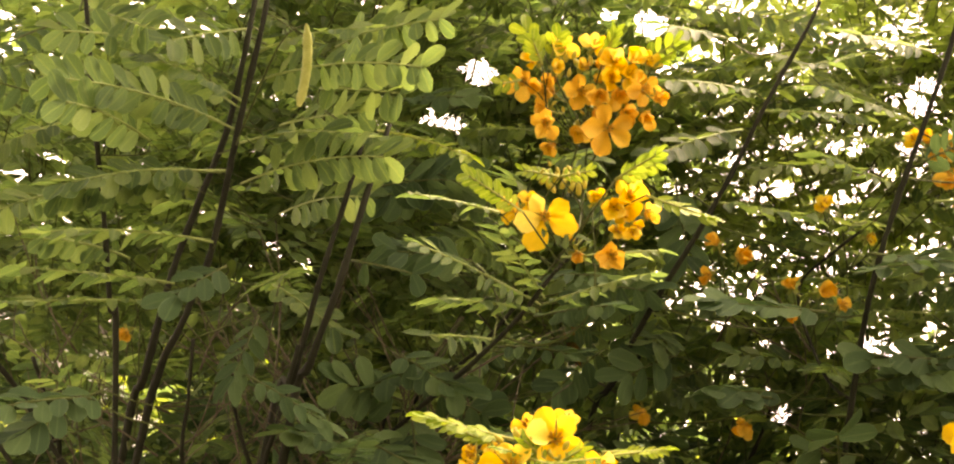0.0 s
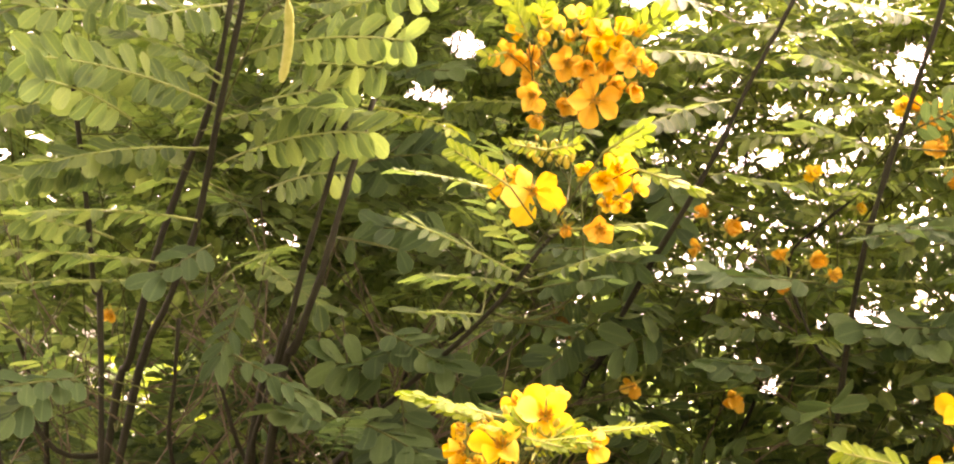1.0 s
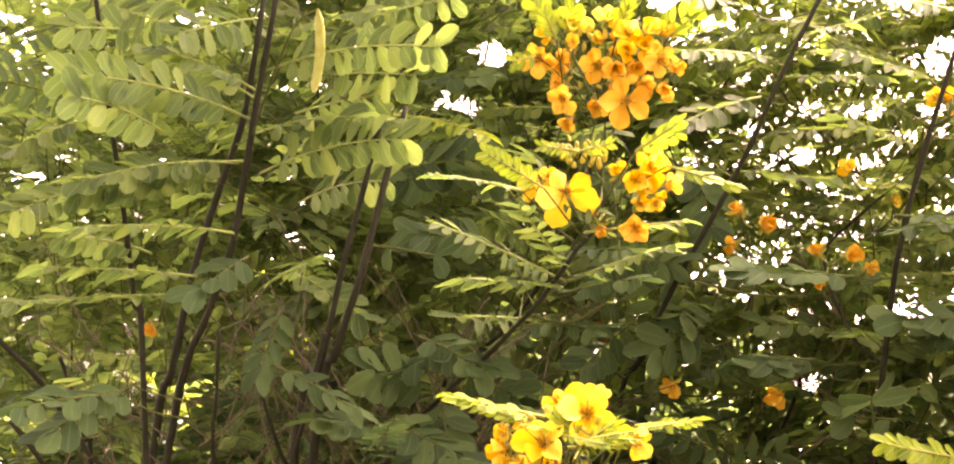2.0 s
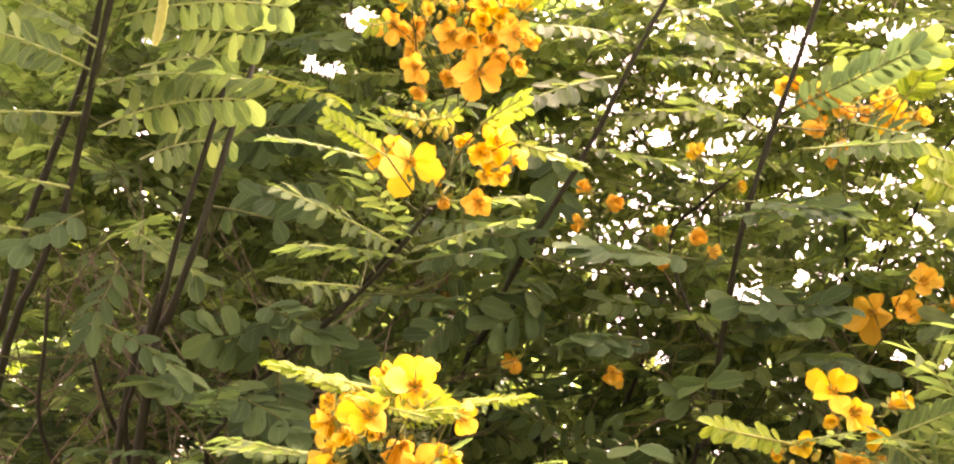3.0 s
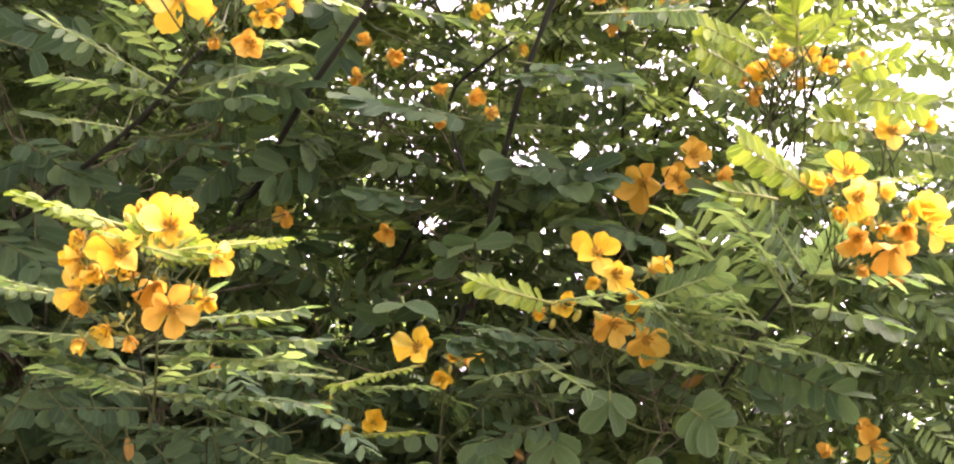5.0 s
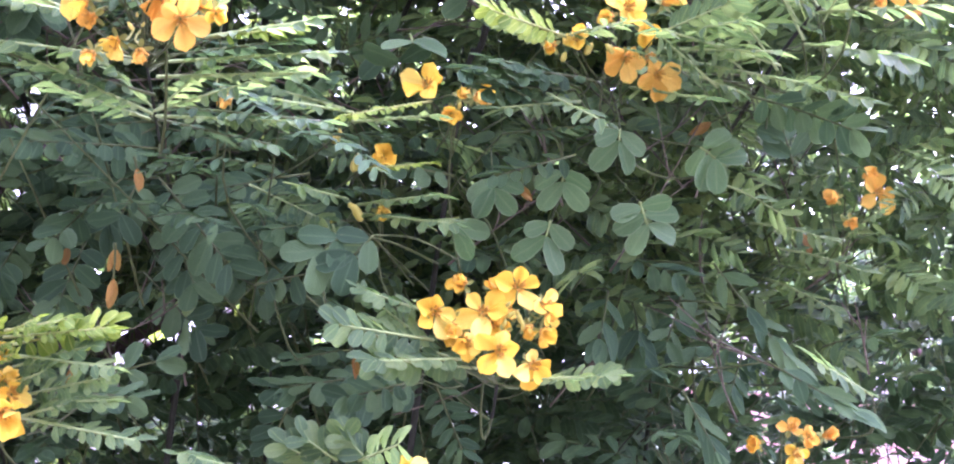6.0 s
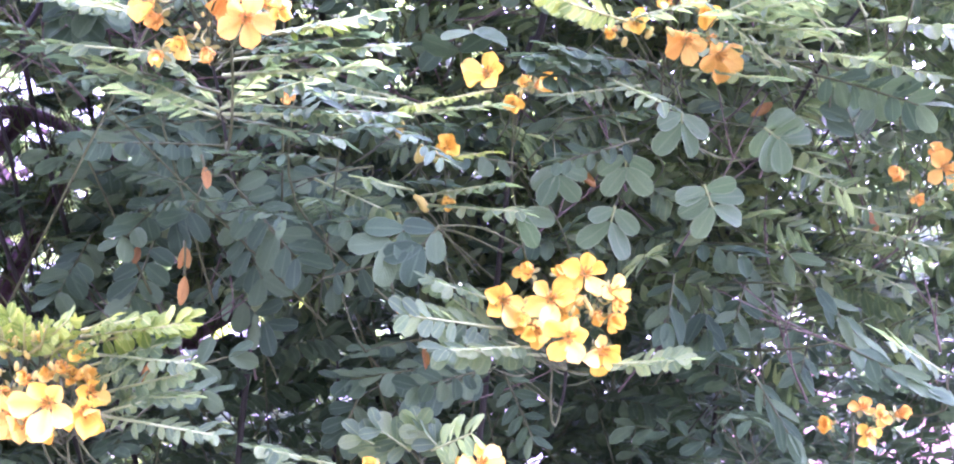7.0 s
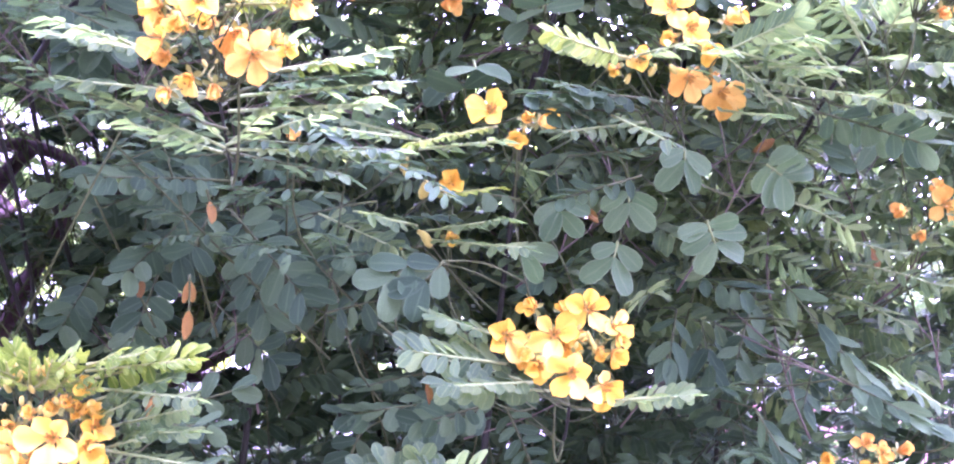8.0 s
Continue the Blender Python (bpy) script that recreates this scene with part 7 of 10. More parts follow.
leaf(shrub_middle, (-0.17, 0.966, 1.624), (0.84, -0.543, 0.021), (-0.119, -0.131, 0.956), 0.139, 12, 0.0194, "leaf", "oval", 0, 60)
petiole(shrub_middle, (-0.17, 0.966, 1.624), (-0.183, 0.959, 1.619), (0.84, -0.543, 0.021))
leaf(shrub_middle, (-0.1, 1.362, 1.709), (-0.648, -0.7, 0.299), (0.049, -0.886, 0.176), 0.080, 5, 0.0284, "old", "oval", 0.2, 60)
petiole(shrub_middle, (-0.1, 1.362, 1.709), (-0.085, 1.488, 1.636), (-0.648, -0.7, 0.299))
leaf(shrub_middle, (-0.112, 1.367, 1.684), (0.735, -0.583, 0.346), (0.053, -0.882, 0.164), 0.086, 5, 0.0284, "old", "oval", 0.2, 60)
petiole(shrub_middle, (-0.112, 1.367, 1.684), (-0.195, 1.49, 1.609), (0.735, -0.583, 0.346))
leaf(shrub_middle, (-0.19, 1.331, 1.838), (-0.534, -0.639, -0.555), (0.04, -0.883, 0.171), 0.073, 5, 0.0323, "old", "round", 0.2, 60)
petiole(shrub_middle, (-0.19, 1.331, 1.838), (-0.196, 1.475, 1.853), (-0.534, -0.639, -0.555))
leaf(shrub_middle, (-0.358, 1.23, 1.779), (0.867, -0.459, -0.193), (0.041, -0.877, 0.172), 0.092, 5, 0.0360, "old", "round", 0.2, 60)
petiole(shrub_middle, (-0.358, 1.23, 1.779), (-0.363, 1.191, 1.734), (0.867, -0.459, -0.193))
leaf(shrub_middle, (-0.374, 1.232, 1.767), (-0.556, -0.806, 0.203), (0.048, -0.873, 0.176), 0.067, 5, 0.0360, "old", "round", 0.2, 60)
petiole(shrub_middle, (-0.374, 1.232, 1.767), (-0.374, 1.2, 1.726), (-0.556, -0.806, 0.203))
leaf(shrub_middle, (-0.361, 1.19, 1.728), (0.127, -0.579, -0.805), (0.046, -0.881, 0.178), 0.070, 5, 0.0380, "old", "round", 0.1, 60)
petiole(shrub_middle, (-0.361, 1.19, 1.728), (-0.374, 1.2, 1.726), (0.127, -0.579, -0.805))
leaf(shrub_right, (-0.116, 1.336, 1.834), (-0.607, -0.727, -0.322), (0.037, -0.881, 0.174), 0.068, 4, 0.0387, "old", "round", 0.2, 60)
petiole(shrub_right, (-0.116, 1.336, 1.834), (-0.04, 1.465, 1.832), (-0.607, -0.727, -0.322))
leaf(shrub_right, (0.07, 1.269, 1.819), (0.8, -0.595, -0.08), (0.209, -0.528, 0.712), 0.096, 5, 0.0348, "old", "round", 0.1, 40)
petiole(shrub_right, (0.07, 1.269, 1.819), (0.061, 1.25, 1.811), (0.8, -0.595, -0.08))
leaf(shrub_right, (-0.016, 1.22, 1.776), (-0.815, -0.58, -0.002), (-0.158, -0.35, 0.63), 0.054, 2, 0.0346, "old", "round", 0.1, 40)
petiole(shrub_right, (-0.016, 1.22, 1.776), (0.054, 1.27, 1.767), (-0.815, -0.58, -0.002))
leaf(shrub_right, (-0.097, 1.334, 1.605), (-0.643, -0.576, 0.505), (0.045, -0.42, 0.71), 0.092, 6, 0.0286, "old", "oval", 0.2, 60)
petiole(shrub_right, (-0.097, 1.334, 1.605), (-0.026, 1.475, 1.512), (-0.643, -0.576, 0.505))
leaf(shrub_right, (0.18, 1.349, 1.472), (-0.133, -0.743, -0.655), (0.044, -0.902, 0.344), 0.068, 3, 0.0411, "old", "oval", 0, 35)
petiole(shrub_right, (0.18, 1.349, 1.472), (0.149, 1.502, 1.463), (-0.133, -0.743, -0.655))
leaf(shrub_right, (0.208, 1.381, 1.46), (0.1, -0.704, -0.703), (0.067, -0.898, 0.35), 0.056, 3, 0.0445, "old", "oval", 0, 35)
petiole(shrub_right, (0.208, 1.381, 1.46), (0.158, 1.524, 1.457), (0.1, -0.704, -0.703))
leaf(shrub_middle, (-0.053, 1.085, 1.51), (-0.691, -0.343, -0.636), (0.05, -0.896, 0.342), 0.019, 2, 0.0345, "old", "round", 0, 50)
petiole(shrub_middle, (-0.053, 1.085, 1.51), (0.018, 1.212, 1.49), (-0.691, -0.343, -0.636))
leaf(shrub_middle, (-0.029, 1.087, 1.511), (-0.609, -0.301, -0.734), (0.038, -0.904, 0.338), 0.022, 2, 0.0335, "old", "round", 0, 50)
petiole(shrub_middle, (-0.029, 1.087, 1.511), (0.034, 1.211, 1.495), (-0.609, -0.301, -0.734))
leaf(shrub_middle, (-0.186, 1.398, 1.552), (0.737, -0.65, -0.186), (0.052, -0.893, 0.337), 0.117, 7, 0.0262, "old", "round", 0.1, 55)
petiole(shrub_middle, (-0.186, 1.398, 1.552), (-0.26, 1.388, 1.524), (0.737, -0.65, -0.186))
leaf(shrub_middle, (-0.054, 1.165, 1.529), (0.678, -0.734, -0.037), (-0.053, -0.083, 1.004), 0.129, 9, 0.0218, "leaf", "oval", 0, 55)
petiole(shrub_middle, (-0.054, 1.165, 1.529), (-0.079, 1.302, 1.464), (0.678, -0.734, -0.037))
leaf(shrub_middle, (-0.051, 1.165, 1.536), (0.659, -0.746, 0.096), (-0.021, -0.175, 1.038), 0.102, 7, 0.0218, "leaf", "oval", 0, 50)
petiole(shrub_middle, (-0.051, 1.165, 1.536), (-0.076, 1.303, 1.46), (0.659, -0.746, 0.096))
leaf(shrub_middle, (-0.048, 1.145, 1.565), (0.729, -0.68, 0.073), (0.213, -0.42, 0.761), 0.083, 11, 0.0114, "young", "oval", 0, 45)
petiole(shrub_middle, (-0.048, 1.145, 1.565), (-0.144, 1.282, 1.52), (0.729, -0.68, 0.073))
leaf(shrub_middle, (-0.057, 1.145, 1.54), (-0.412, -0.908, 0.072), (0.171, -0.46, 0.679), 0.068, 4, 0.0193, "leaf", "round", 0, 45)
petiole(shrub_middle, (-0.057, 1.145, 1.54), (-0.007, 1.298, 1.467), (-0.412, -0.908, 0.072))
leaf(shrub_middle, (-0.056, 1.185, 1.523), (-0.557, -0.828, -0.071), (-0.029, -0.526, 0.74), 0.101, 7, 0.0232, "old", "round", 0.1, 50)
petiole(shrub_middle, (-0.056, 1.185, 1.523), (0.006, 1.324, 1.462), (-0.557, -0.828, -0.071))
leaf(shrub_middle, (0.027, 1.209, 1.568), (-0.688, -0.72, 0.088), (-0.145, -0.457, 0.78), 0.059, 3, 0.0315, "old", "round", 0.1, 50)
petiole(shrub_middle, (0.027, 1.209, 1.568), (0.08, 1.336, 1.487), (-0.688, -0.72, 0.088))
leaf(shrub_middle, (-0.181, 0.977, 1.601), (-0.734, -0.666, 0.135), (-0.095, -0.117, 0.981), 0.129, 12, 0.0194, "old", "oval", 0, 60)
petiole(shrub_middle, (-0.181, 0.977, 1.601), (-0.187, 0.994, 1.599), (-0.734, -0.666, 0.135))
leaf(shrub_middle, (-0.18, 0.977, 1.614), (0.785, -0.62, -0.01), (-0.045, -0.158, 0.953), 0.151, 12, 0.0194, "leaf", "oval", 0, 55)
leaf(shrub_middle, (-0.171, 0.977, 1.63), (0.803, -0.594, 0.047), (0.104, -0.145, 1.006), 0.125, 12, 0.0157, "old", "oval", 0, 45)
petiole(shrub_middle, (-0.171, 0.977, 1.63), (-0.184, 0.966, 1.615), (0.803, -0.594, 0.047))
leaf(shrub_middle, (-0.231, 0.943, 1.651), (-0.516, -0.857, -0.017), (0.147, -0.144, 0.931), 0.085, 8, 0.0188, "leaf", "oval", 0, 50)
petiole(shrub_middle, (-0.231, 0.943, 1.651), (-0.183, 0.959, 1.619), (-0.516, -0.857, -0.017))
leaf(shrub_middle, (-0.189, 1.026, 1.598), (0.821, -0.566, -0.074), (0.048, -0.136, 1.016), 0.163, 12, 0.0194, "old", "oval", 0, 60)
leaf(shrub_middle, (-0.257, 1.293, 1.606), (-0.656, -0.741, -0.142), (-0.086, -0.513, 0.789), 0.143, 9, 0.0317, "old", "round", 0.1, 55)
petiole(shrub_middle, (-0.257, 1.293, 1.606), (-0.243, 1.298, 1.542), (-0.656, -0.741, -0.142))
leaf(shrub_middle, (-0.259, 1.313, 1.604), (-0.472, -0.781, -0.41), (0.065, -0.901, 0.335), 0.095, 5, 0.0334, "old", "round", 0.1, 50)
petiole(shrub_middle, (-0.259, 1.313, 1.604), (-0.243, 1.298, 1.542), (-0.472, -0.781, -0.41))
leaf(shrub_middle, (-0.256, 1.313, 1.601), (0.617, -0.783, -0.081), (0.137, -0.367, 0.732), 0.123, 5, 0.0297, "old", "oval", 0.1, 55)
petiole(shrub_middle, (-0.256, 1.313, 1.601), (-0.243, 1.298, 1.542), (0.617, -0.783, -0.081))
leaf(shrub_middle, (-0.259, 1.333, 1.549), (0.692, -0.446, -0.568), (0.053, -0.892, 0.345), 0.130, 9, 0.0263, "old", "oval", 0.2, 65)
petiole(shrub_middle, (-0.259, 1.333, 1.549), (-0.25, 1.337, 1.536), (0.692, -0.446, -0.568))
leaf(shrub_middle, (-0.267, 1.353, 1.568), (-0.354, -0.711, -0.607), (0.039, -0.891, 0.34), 0.092, 5, 0.0356, "old", "round", 0.2, 55)
petiole(shrub_middle, (-0.267, 1.353, 1.568), (-0.25, 1.337, 1.536), (-0.354, -0.711, -0.607))
leaf(shrub_middle, (-0.364, 1.407, 1.568), (-0.469, -0.867, -0.166), (-0.016, -0.436, 0.722), 0.085, 5, 0.0345, "old", "round", 0.2, 55)
petiole(shrub_middle, (-0.364, 1.407, 1.568), (-0.27, 1.439, 1.511), (-0.469, -0.867, -0.166))
leaf(shrub_middle, (-0.255, 1.414, 1.507), (0.25, -0.52, -0.817), (0.046, -0.903, 0.337), 0.116, 7, 0.0305, "old", "oval", 0.1, 65)
petiole(shrub_middle, (-0.255, 1.414, 1.507), (-0.281, 1.49, 1.498), (0.25, -0.52, -0.817))
leaf(shrub_middle, (-0.222, 1.416, 1.47), (0.71, -0.686, -0.162), (0.046, -0.893, 0.339), 0.097, 4, 0.0305, "old", "round", 0.1, 65)
petiole(shrub_middle, (-0.222, 1.416, 1.47), (-0.269, 1.59, 1.426), (0.71, -0.686, -0.162))
leaf(shrub_middle, (-0.136, 1.231, 1.477), (-0.296, -0.188, 0.936), (0.046, -0.903, 0.349), 0.035, 4, 0.0265, "old", "round", 0.1, 65)
petiole(shrub_middle, (-0.136, 1.231, 1.477), (-0.085, 1.327, 1.356), (-0.296, -0.188, 0.936))
leaf(shrub_middle, (0.023, 1.11, 1.43), (-0.678, -0.725, 0.122), (0.064, -0.894, 0.34), 0.102, 8, 0.0207, "leaf", "round", 0, 60)
petiole(shrub_middle, (0.023, 1.11, 1.43), (0.076, 1.144, 1.395), (-0.678, -0.725, 0.122))
leaf(shrub_middle, (0.046, 1.112, 1.416), (-0.6, -0.8, 0.015), (-0.139, -0.45, 0.839), 0.105, 7, 0.0207, "leaf", "round", 0, 55)
petiole(shrub_middle, (0.046, 1.112, 1.416), (0.076, 1.144, 1.395), (-0.6, -0.8, 0.015))
leaf(shrub_middle, (0.022, 1.12, 1.45), (-0.688, -0.688, 0.231), (-0.138, -0.52, 0.712), 0.077, 7, 0.0198, "leaf", "round", 0, 55)
petiole(shrub_middle, (0.022, 1.12, 1.45), (0.076, 1.144, 1.395), (-0.688, -0.688, 0.231))
leaf(shrub_middle, (0.105, 1.115, 1.403), (0.641, -0.755, 0.139), (0.105, -0.396, 0.679), 0.089, 8, 0.0186, "leaf", "round", 0, 55)
petiole(shrub_middle, (0.105, 1.115, 1.403), (0.076, 1.144, 1.395), (0.641, -0.755, 0.139))
leaf(shrub_middle, (0.018, 1.301, 1.385), (-0.768, -0.64, -0.008), (-0.095, -0.471, 0.843), 0.168, 10, 0.0302, "old", "round", 0.1, 55)
petiole(shrub_middle, (0.018, 1.301, 1.385), (0.074, 1.304, 1.343), (-0.768, -0.64, -0.008))
leaf(shrub_middle, (0.007, 1.3, 1.376), (-0.64, -0.76, -0.118), (0.045, -0.896, 0.349), 0.098, 5, 0.0302, "old", "round", 0.1, 55)
petiole(shrub_middle, (0.007, 1.3, 1.376), (0.074, 1.304, 1.343), (-0.64, -0.76, -0.118))
leaf(shrub_middle, (-0.067, 1.346, 1.399), (-0.586, -0.808, -0.05), (-0.164, -0.389, 0.766), 0.078, 4, 0.0288, "old", "round", 0.1, 55)
petiole(shrub_middle, (-0.067, 1.346, 1.399), (0.005, 1.489, 1.347), (-0.586, -0.808, -0.05))
leaf(shrub_middle, (0.018, 1.301, 1.377), (0.449, -0.407, -0.796), (0.039, -0.894, 0.343), 0.071, 6, 0.0242, "old", "oval", 0.1, 65)
petiole(shrub_middle, (0.018, 1.301, 1.377), (0.074, 1.304, 1.343), (0.449, -0.407, -0.796))
leaf(shrub_middle, (-0.125, 1.343, 1.338), (-0.339, -0.21, -0.917), (0.058, -0.897, 0.346), 0.032, 3, 0.0288, "old", "round", 0.1, 55)
petiole(shrub_middle, (-0.125, 1.343, 1.338), (-0.067, 1.446, 1.362), (-0.339, -0.21, -0.917))
leaf(shrub_middle, (-0.269, 0.953, 1.424), (0.874, -0.462, 0.149), (0.134, -0.38, 0.819), 0.098, 12, 0.0131, "young", "oval", 0, 50)
petiole(shrub_middle, (-0.269, 0.953, 1.424), (-0.362, 1.103, 1.365), (0.874, -0.462, 0.149))
leaf(shrub_middle, (-0.26, 0.954, 1.412), (0.829, -0.559, 0.019), (0.05, -0.361, 0.784), 0.099, 9, 0.0163, "leaf", "oval", 0, 55)
petiole(shrub_middle, (-0.26, 0.954, 1.412), (-0.35, 1.111, 1.363), (0.829, -0.559, 0.019))
leaf(shrub_middle, (-0.254, 0.955, 1.369), (0.864, -0.502, -0.018), (0.182, -0.526, 0.751), 0.109, 11, 0.0163, "leaf", "oval", 0, 55)
petiole(shrub_middle, (-0.254, 0.955, 1.369), (-0.348, 1.108, 1.327), (0.864, -0.502, -0.018))
leaf(shrub_middle, (-0.281, 0.953, 1.42), (0.732, -0.593, 0.336), (0.092, -0.398, 0.784), 0.063, 7, 0.0124, "young", "oval", 0, 50)
petiole(shrub_middle, (-0.281, 0.953, 1.42), (-0.364, 1.113, 1.348), (0.732, -0.593, 0.336))
leaf(shrub_middle, (-0.307, 0.951, 1.423), (-0.798, -0.297, 0.524), (0.219, -0.486, 0.786), 0.024, 5, 0.0117, "young", "oval", 0, 50)
petiole(shrub_middle, (-0.307, 0.951, 1.423), (-0.28, 1.092, 1.337), (-0.798, -0.297, 0.524))
leaf(shrub_middle, (-0.283, 1.073, 1.371), (0.873, -0.468, 0.137), (-0.093, -0.47, 0.678), 0.096, 6, 0.0264, "old", "round", 0.1, 50)
petiole(shrub_middle, (-0.283, 1.073, 1.371), (-0.384, 1.215, 1.317), (0.873, -0.468, 0.137))
leaf(shrub_middle, (-0.234, 1.126, 1.386), (0.914, -0.125, 0.386), (0.055, -0.899, 0.35), 0.034, 2, 0.0255, "old", "round", 0.1, 50)
petiole(shrub_middle, (-0.234, 1.126, 1.386), (-0.341, 1.235, 1.313), (0.914, -0.125, 0.386))
leaf(shrub_middle, (-0.041, 1.037, 1.34), (-0.798, -0.262, 0.543), (0.049, -0.899, 0.346), 0.028, 4, 0.0194, "leaf", "round", 0, 60)
petiole(shrub_middle, (-0.041, 1.037, 1.34), (0.024, 1.183, 1.262), (-0.798, -0.262, 0.543))
leaf(shrub_middle, (-0.027, 1.038, 1.34), (0.543, -0.763, 0.352), (0.046, -0.906, 0.339), 0.063, 4, 0.0194, "leaf", "round", 0, 60)
petiole(shrub_middle, (-0.027, 1.038, 1.34), (-0.058, 1.219, 1.276), (0.543, -0.763, 0.352))
leaf(shrub_middle, (-0.034, 1.038, 1.34), (-0.111, -0.309, 0.945), (0.049, -0.897, 0.347), 0.020, 3, 0.0194, "leaf", "round", 0, 60)
petiole(shrub_middle, (-0.034, 1.038, 1.34), (-0.018, 1.187, 1.234), (-0.111, -0.309, 0.945))
leaf(shrub_middle, (-0.091, 1.063, 1.32), (-0.508, -0.822, 0.259), (-0.088, -0.393, 0.811), 0.100, 7, 0.0209, "leaf", "round", 0, 55)
petiole(shrub_middle, (-0.091, 1.063, 1.32), (-0.041, 1.246, 1.261), (-0.508, -0.822, 0.259))
leaf(shrub_middle, (-0.1, 1.063, 1.315), (-0.67, -0.735, 0.103), (-0.15, -0.529, 0.733), 0.113, 10, 0.0209, "leaf", "round", 0, 55)
petiole(shrub_middle, (-0.1, 1.063, 1.315), (-0.04, 1.241, 1.266), (-0.67, -0.735, 0.103))
leaf(shrub_middle, (-0.05, 1.035, 1.336), (-0.879, -0.223, 0.422), (0.039, -0.906, 0.351), 0.031, 4, 0.0203, "leaf", "round", 0, 55)
petiole(shrub_middle, (-0.05, 1.035, 1.336), (0.023, 1.177, 1.266), (-0.879, -0.223, 0.422))
leaf(shrub_middle, (-0.013, 1.036, 1.338), (-0.696, -0.245, 0.675), (0.022, -0.893, 0.346), 0.027, 4, 0.0203, "leaf", "round", 0, 55)
petiole(shrub_middle, (-0.013, 1.036, 1.338), (0.043, 1.182, 1.25), (-0.696, -0.245, 0.675))
leaf(shrub_right, (0.266, 1.254, 1.505), (0.374, -0.747, -0.55), (0.055, -0.901, 0.345), 0.065, 2, 0.0404, "old", "slim", 0, 25)
petiole(shrub_right, (0.266, 1.254, 1.505), (0.199, 1.413, 1.504), (0.374, -0.747, -0.55))
leaf(shrub_right, (0.298, 1.256, 1.468), (0.496, -0.6, -0.627), (0.044, -0.893, 0.35), 0.079, 4, 0.0380, "old", "slim", 0, 25)
petiole(shrub_right, (0.298, 1.256, 1.468), (0.223, 1.405, 1.463), (0.496, -0.6, -0.627))
leaf(shrub_right, (0.31, 1.207, 1.423), (0.56, -0.776, -0.292), (0.141, -0.423, 0.685), 0.099, 5, 0.0365, "old", "oval", 0, 30)
petiole(shrub_right, (0.31, 1.207, 1.423), (0.232, 1.373, 1.401), (0.56, -0.776, -0.292))
leaf(shrub_right, (0.405, 1.213, 1.399), (-0.598, -0.752, 0.277), (0.205, -0.407, 0.745), 0.112, 6, 0.0310, "leaf", "slim", 0, 55)
petiole(shrub_right, (0.405, 1.213, 1.399), (0.405, 1.372, 1.34), (-0.598, -0.752, 0.277))
leaf(shrub_right, (0.245, 1.254, 1.389), (0.355, -0.671, -0.651), (0.065, -0.905, 0.339), 0.072, 4, 0.0346, "old", "slim", 0, 25)
petiole(shrub_right, (0.245, 1.254, 1.389), (0.184, 1.412, 1.382), (0.355, -0.671, -0.651))
leaf(shrub_right, (0.298, 1.204, 1.67), (0.626, -0.759, -0.178), (0.057, -0.101, 0.896), 0.102, 8, 0.0243, "leaf", "oval", 0.1, 60)
petiole(shrub_right, (0.298, 1.204, 1.67), (0.299, 1.283, 1.666), (0.626, -0.759, -0.178))
leaf(shrub_right, (0.281, 1.223, 1.656), (0.689, -0.685, -0.238), (0.038, -0.905, 0.342), 0.112, 8, 0.0270, "old", "round", 0.1, 60)
petiole(shrub_right, (0.281, 1.223, 1.656), (0.293, 1.306, 1.651), (0.689, -0.685, -0.238))
leaf(shrub_right, (0.343, 1.308, 1.604), (-0.354, -0.184, 0.917), (0.038, -0.892, 0.341), 0.037, 3, 0.0324, "old", "round", 0.1, 50)
petiole(shrub_right, (0.343, 1.308, 1.604), (0.274, 1.398, 1.592), (-0.354, -0.184, 0.917))
leaf(shrub_right, (0.281, 1.304, 1.579), (0.548, -0.806, -0.225), (0.038, -0.895, 0.336), 0.074, 6, 0.0252, "leaf", "slim", 0.2, 60)
petiole(shrub_right, (0.281, 1.304, 1.579), (0.271, 1.431, 1.576), (0.548, -0.806, -0.225))
leaf(shrub_right, (0.355, 1.409, 1.524), (0.644, -0.763, -0.056), (0.034, -0.507, 0.767), 0.101, 8, 0.0232, "leaf", "slim", 0.2, 60)
petiole(shrub_right, (0.355, 1.409, 1.524), (0.284, 1.586, 1.486), (0.644, -0.763, -0.056))
leaf(shrub_right, (0.344, 1.409, 1.493), (0.566, -0.807, -0.17), (0.093, -0.433, 0.825), 0.097, 8, 0.0232, "leaf", "slim", 0.2, 60)
petiole(shrub_right, (0.344, 1.409, 1.493), (0.285, 1.591, 1.454), (0.566, -0.807, -0.17))
leaf(shrub_right, (0.324, 1.407, 1.548), (0.619, -0.785, -0.017), (0.028, -0.45, 0.668), 0.098, 8, 0.0232, "leaf", "slim", 0.2, 60)
petiole(shrub_right, (0.324, 1.407, 1.548), (0.264, 1.498, 1.544), (0.619, -0.785, -0.017))
leaf(shrub_right, (0.417, 1.413, 1.532), (0.194, -0.86, 0.473), (-0.118, -0.452, 0.72), 0.089, 7, 0.0232, "leaf", "slim", 0.2, 60)
petiole(shrub_right, (0.417, 1.413, 1.532), (0.366, 1.587, 1.459), (0.194, -0.86, 0.473))
leaf(shrub_right, (0.327, 1.408, 1.425), (-0.304, -0.767, -0.566), (0.057, -0.893, 0.335), 0.071, 6, 0.0284, "old", "oval", 0.2, 60)
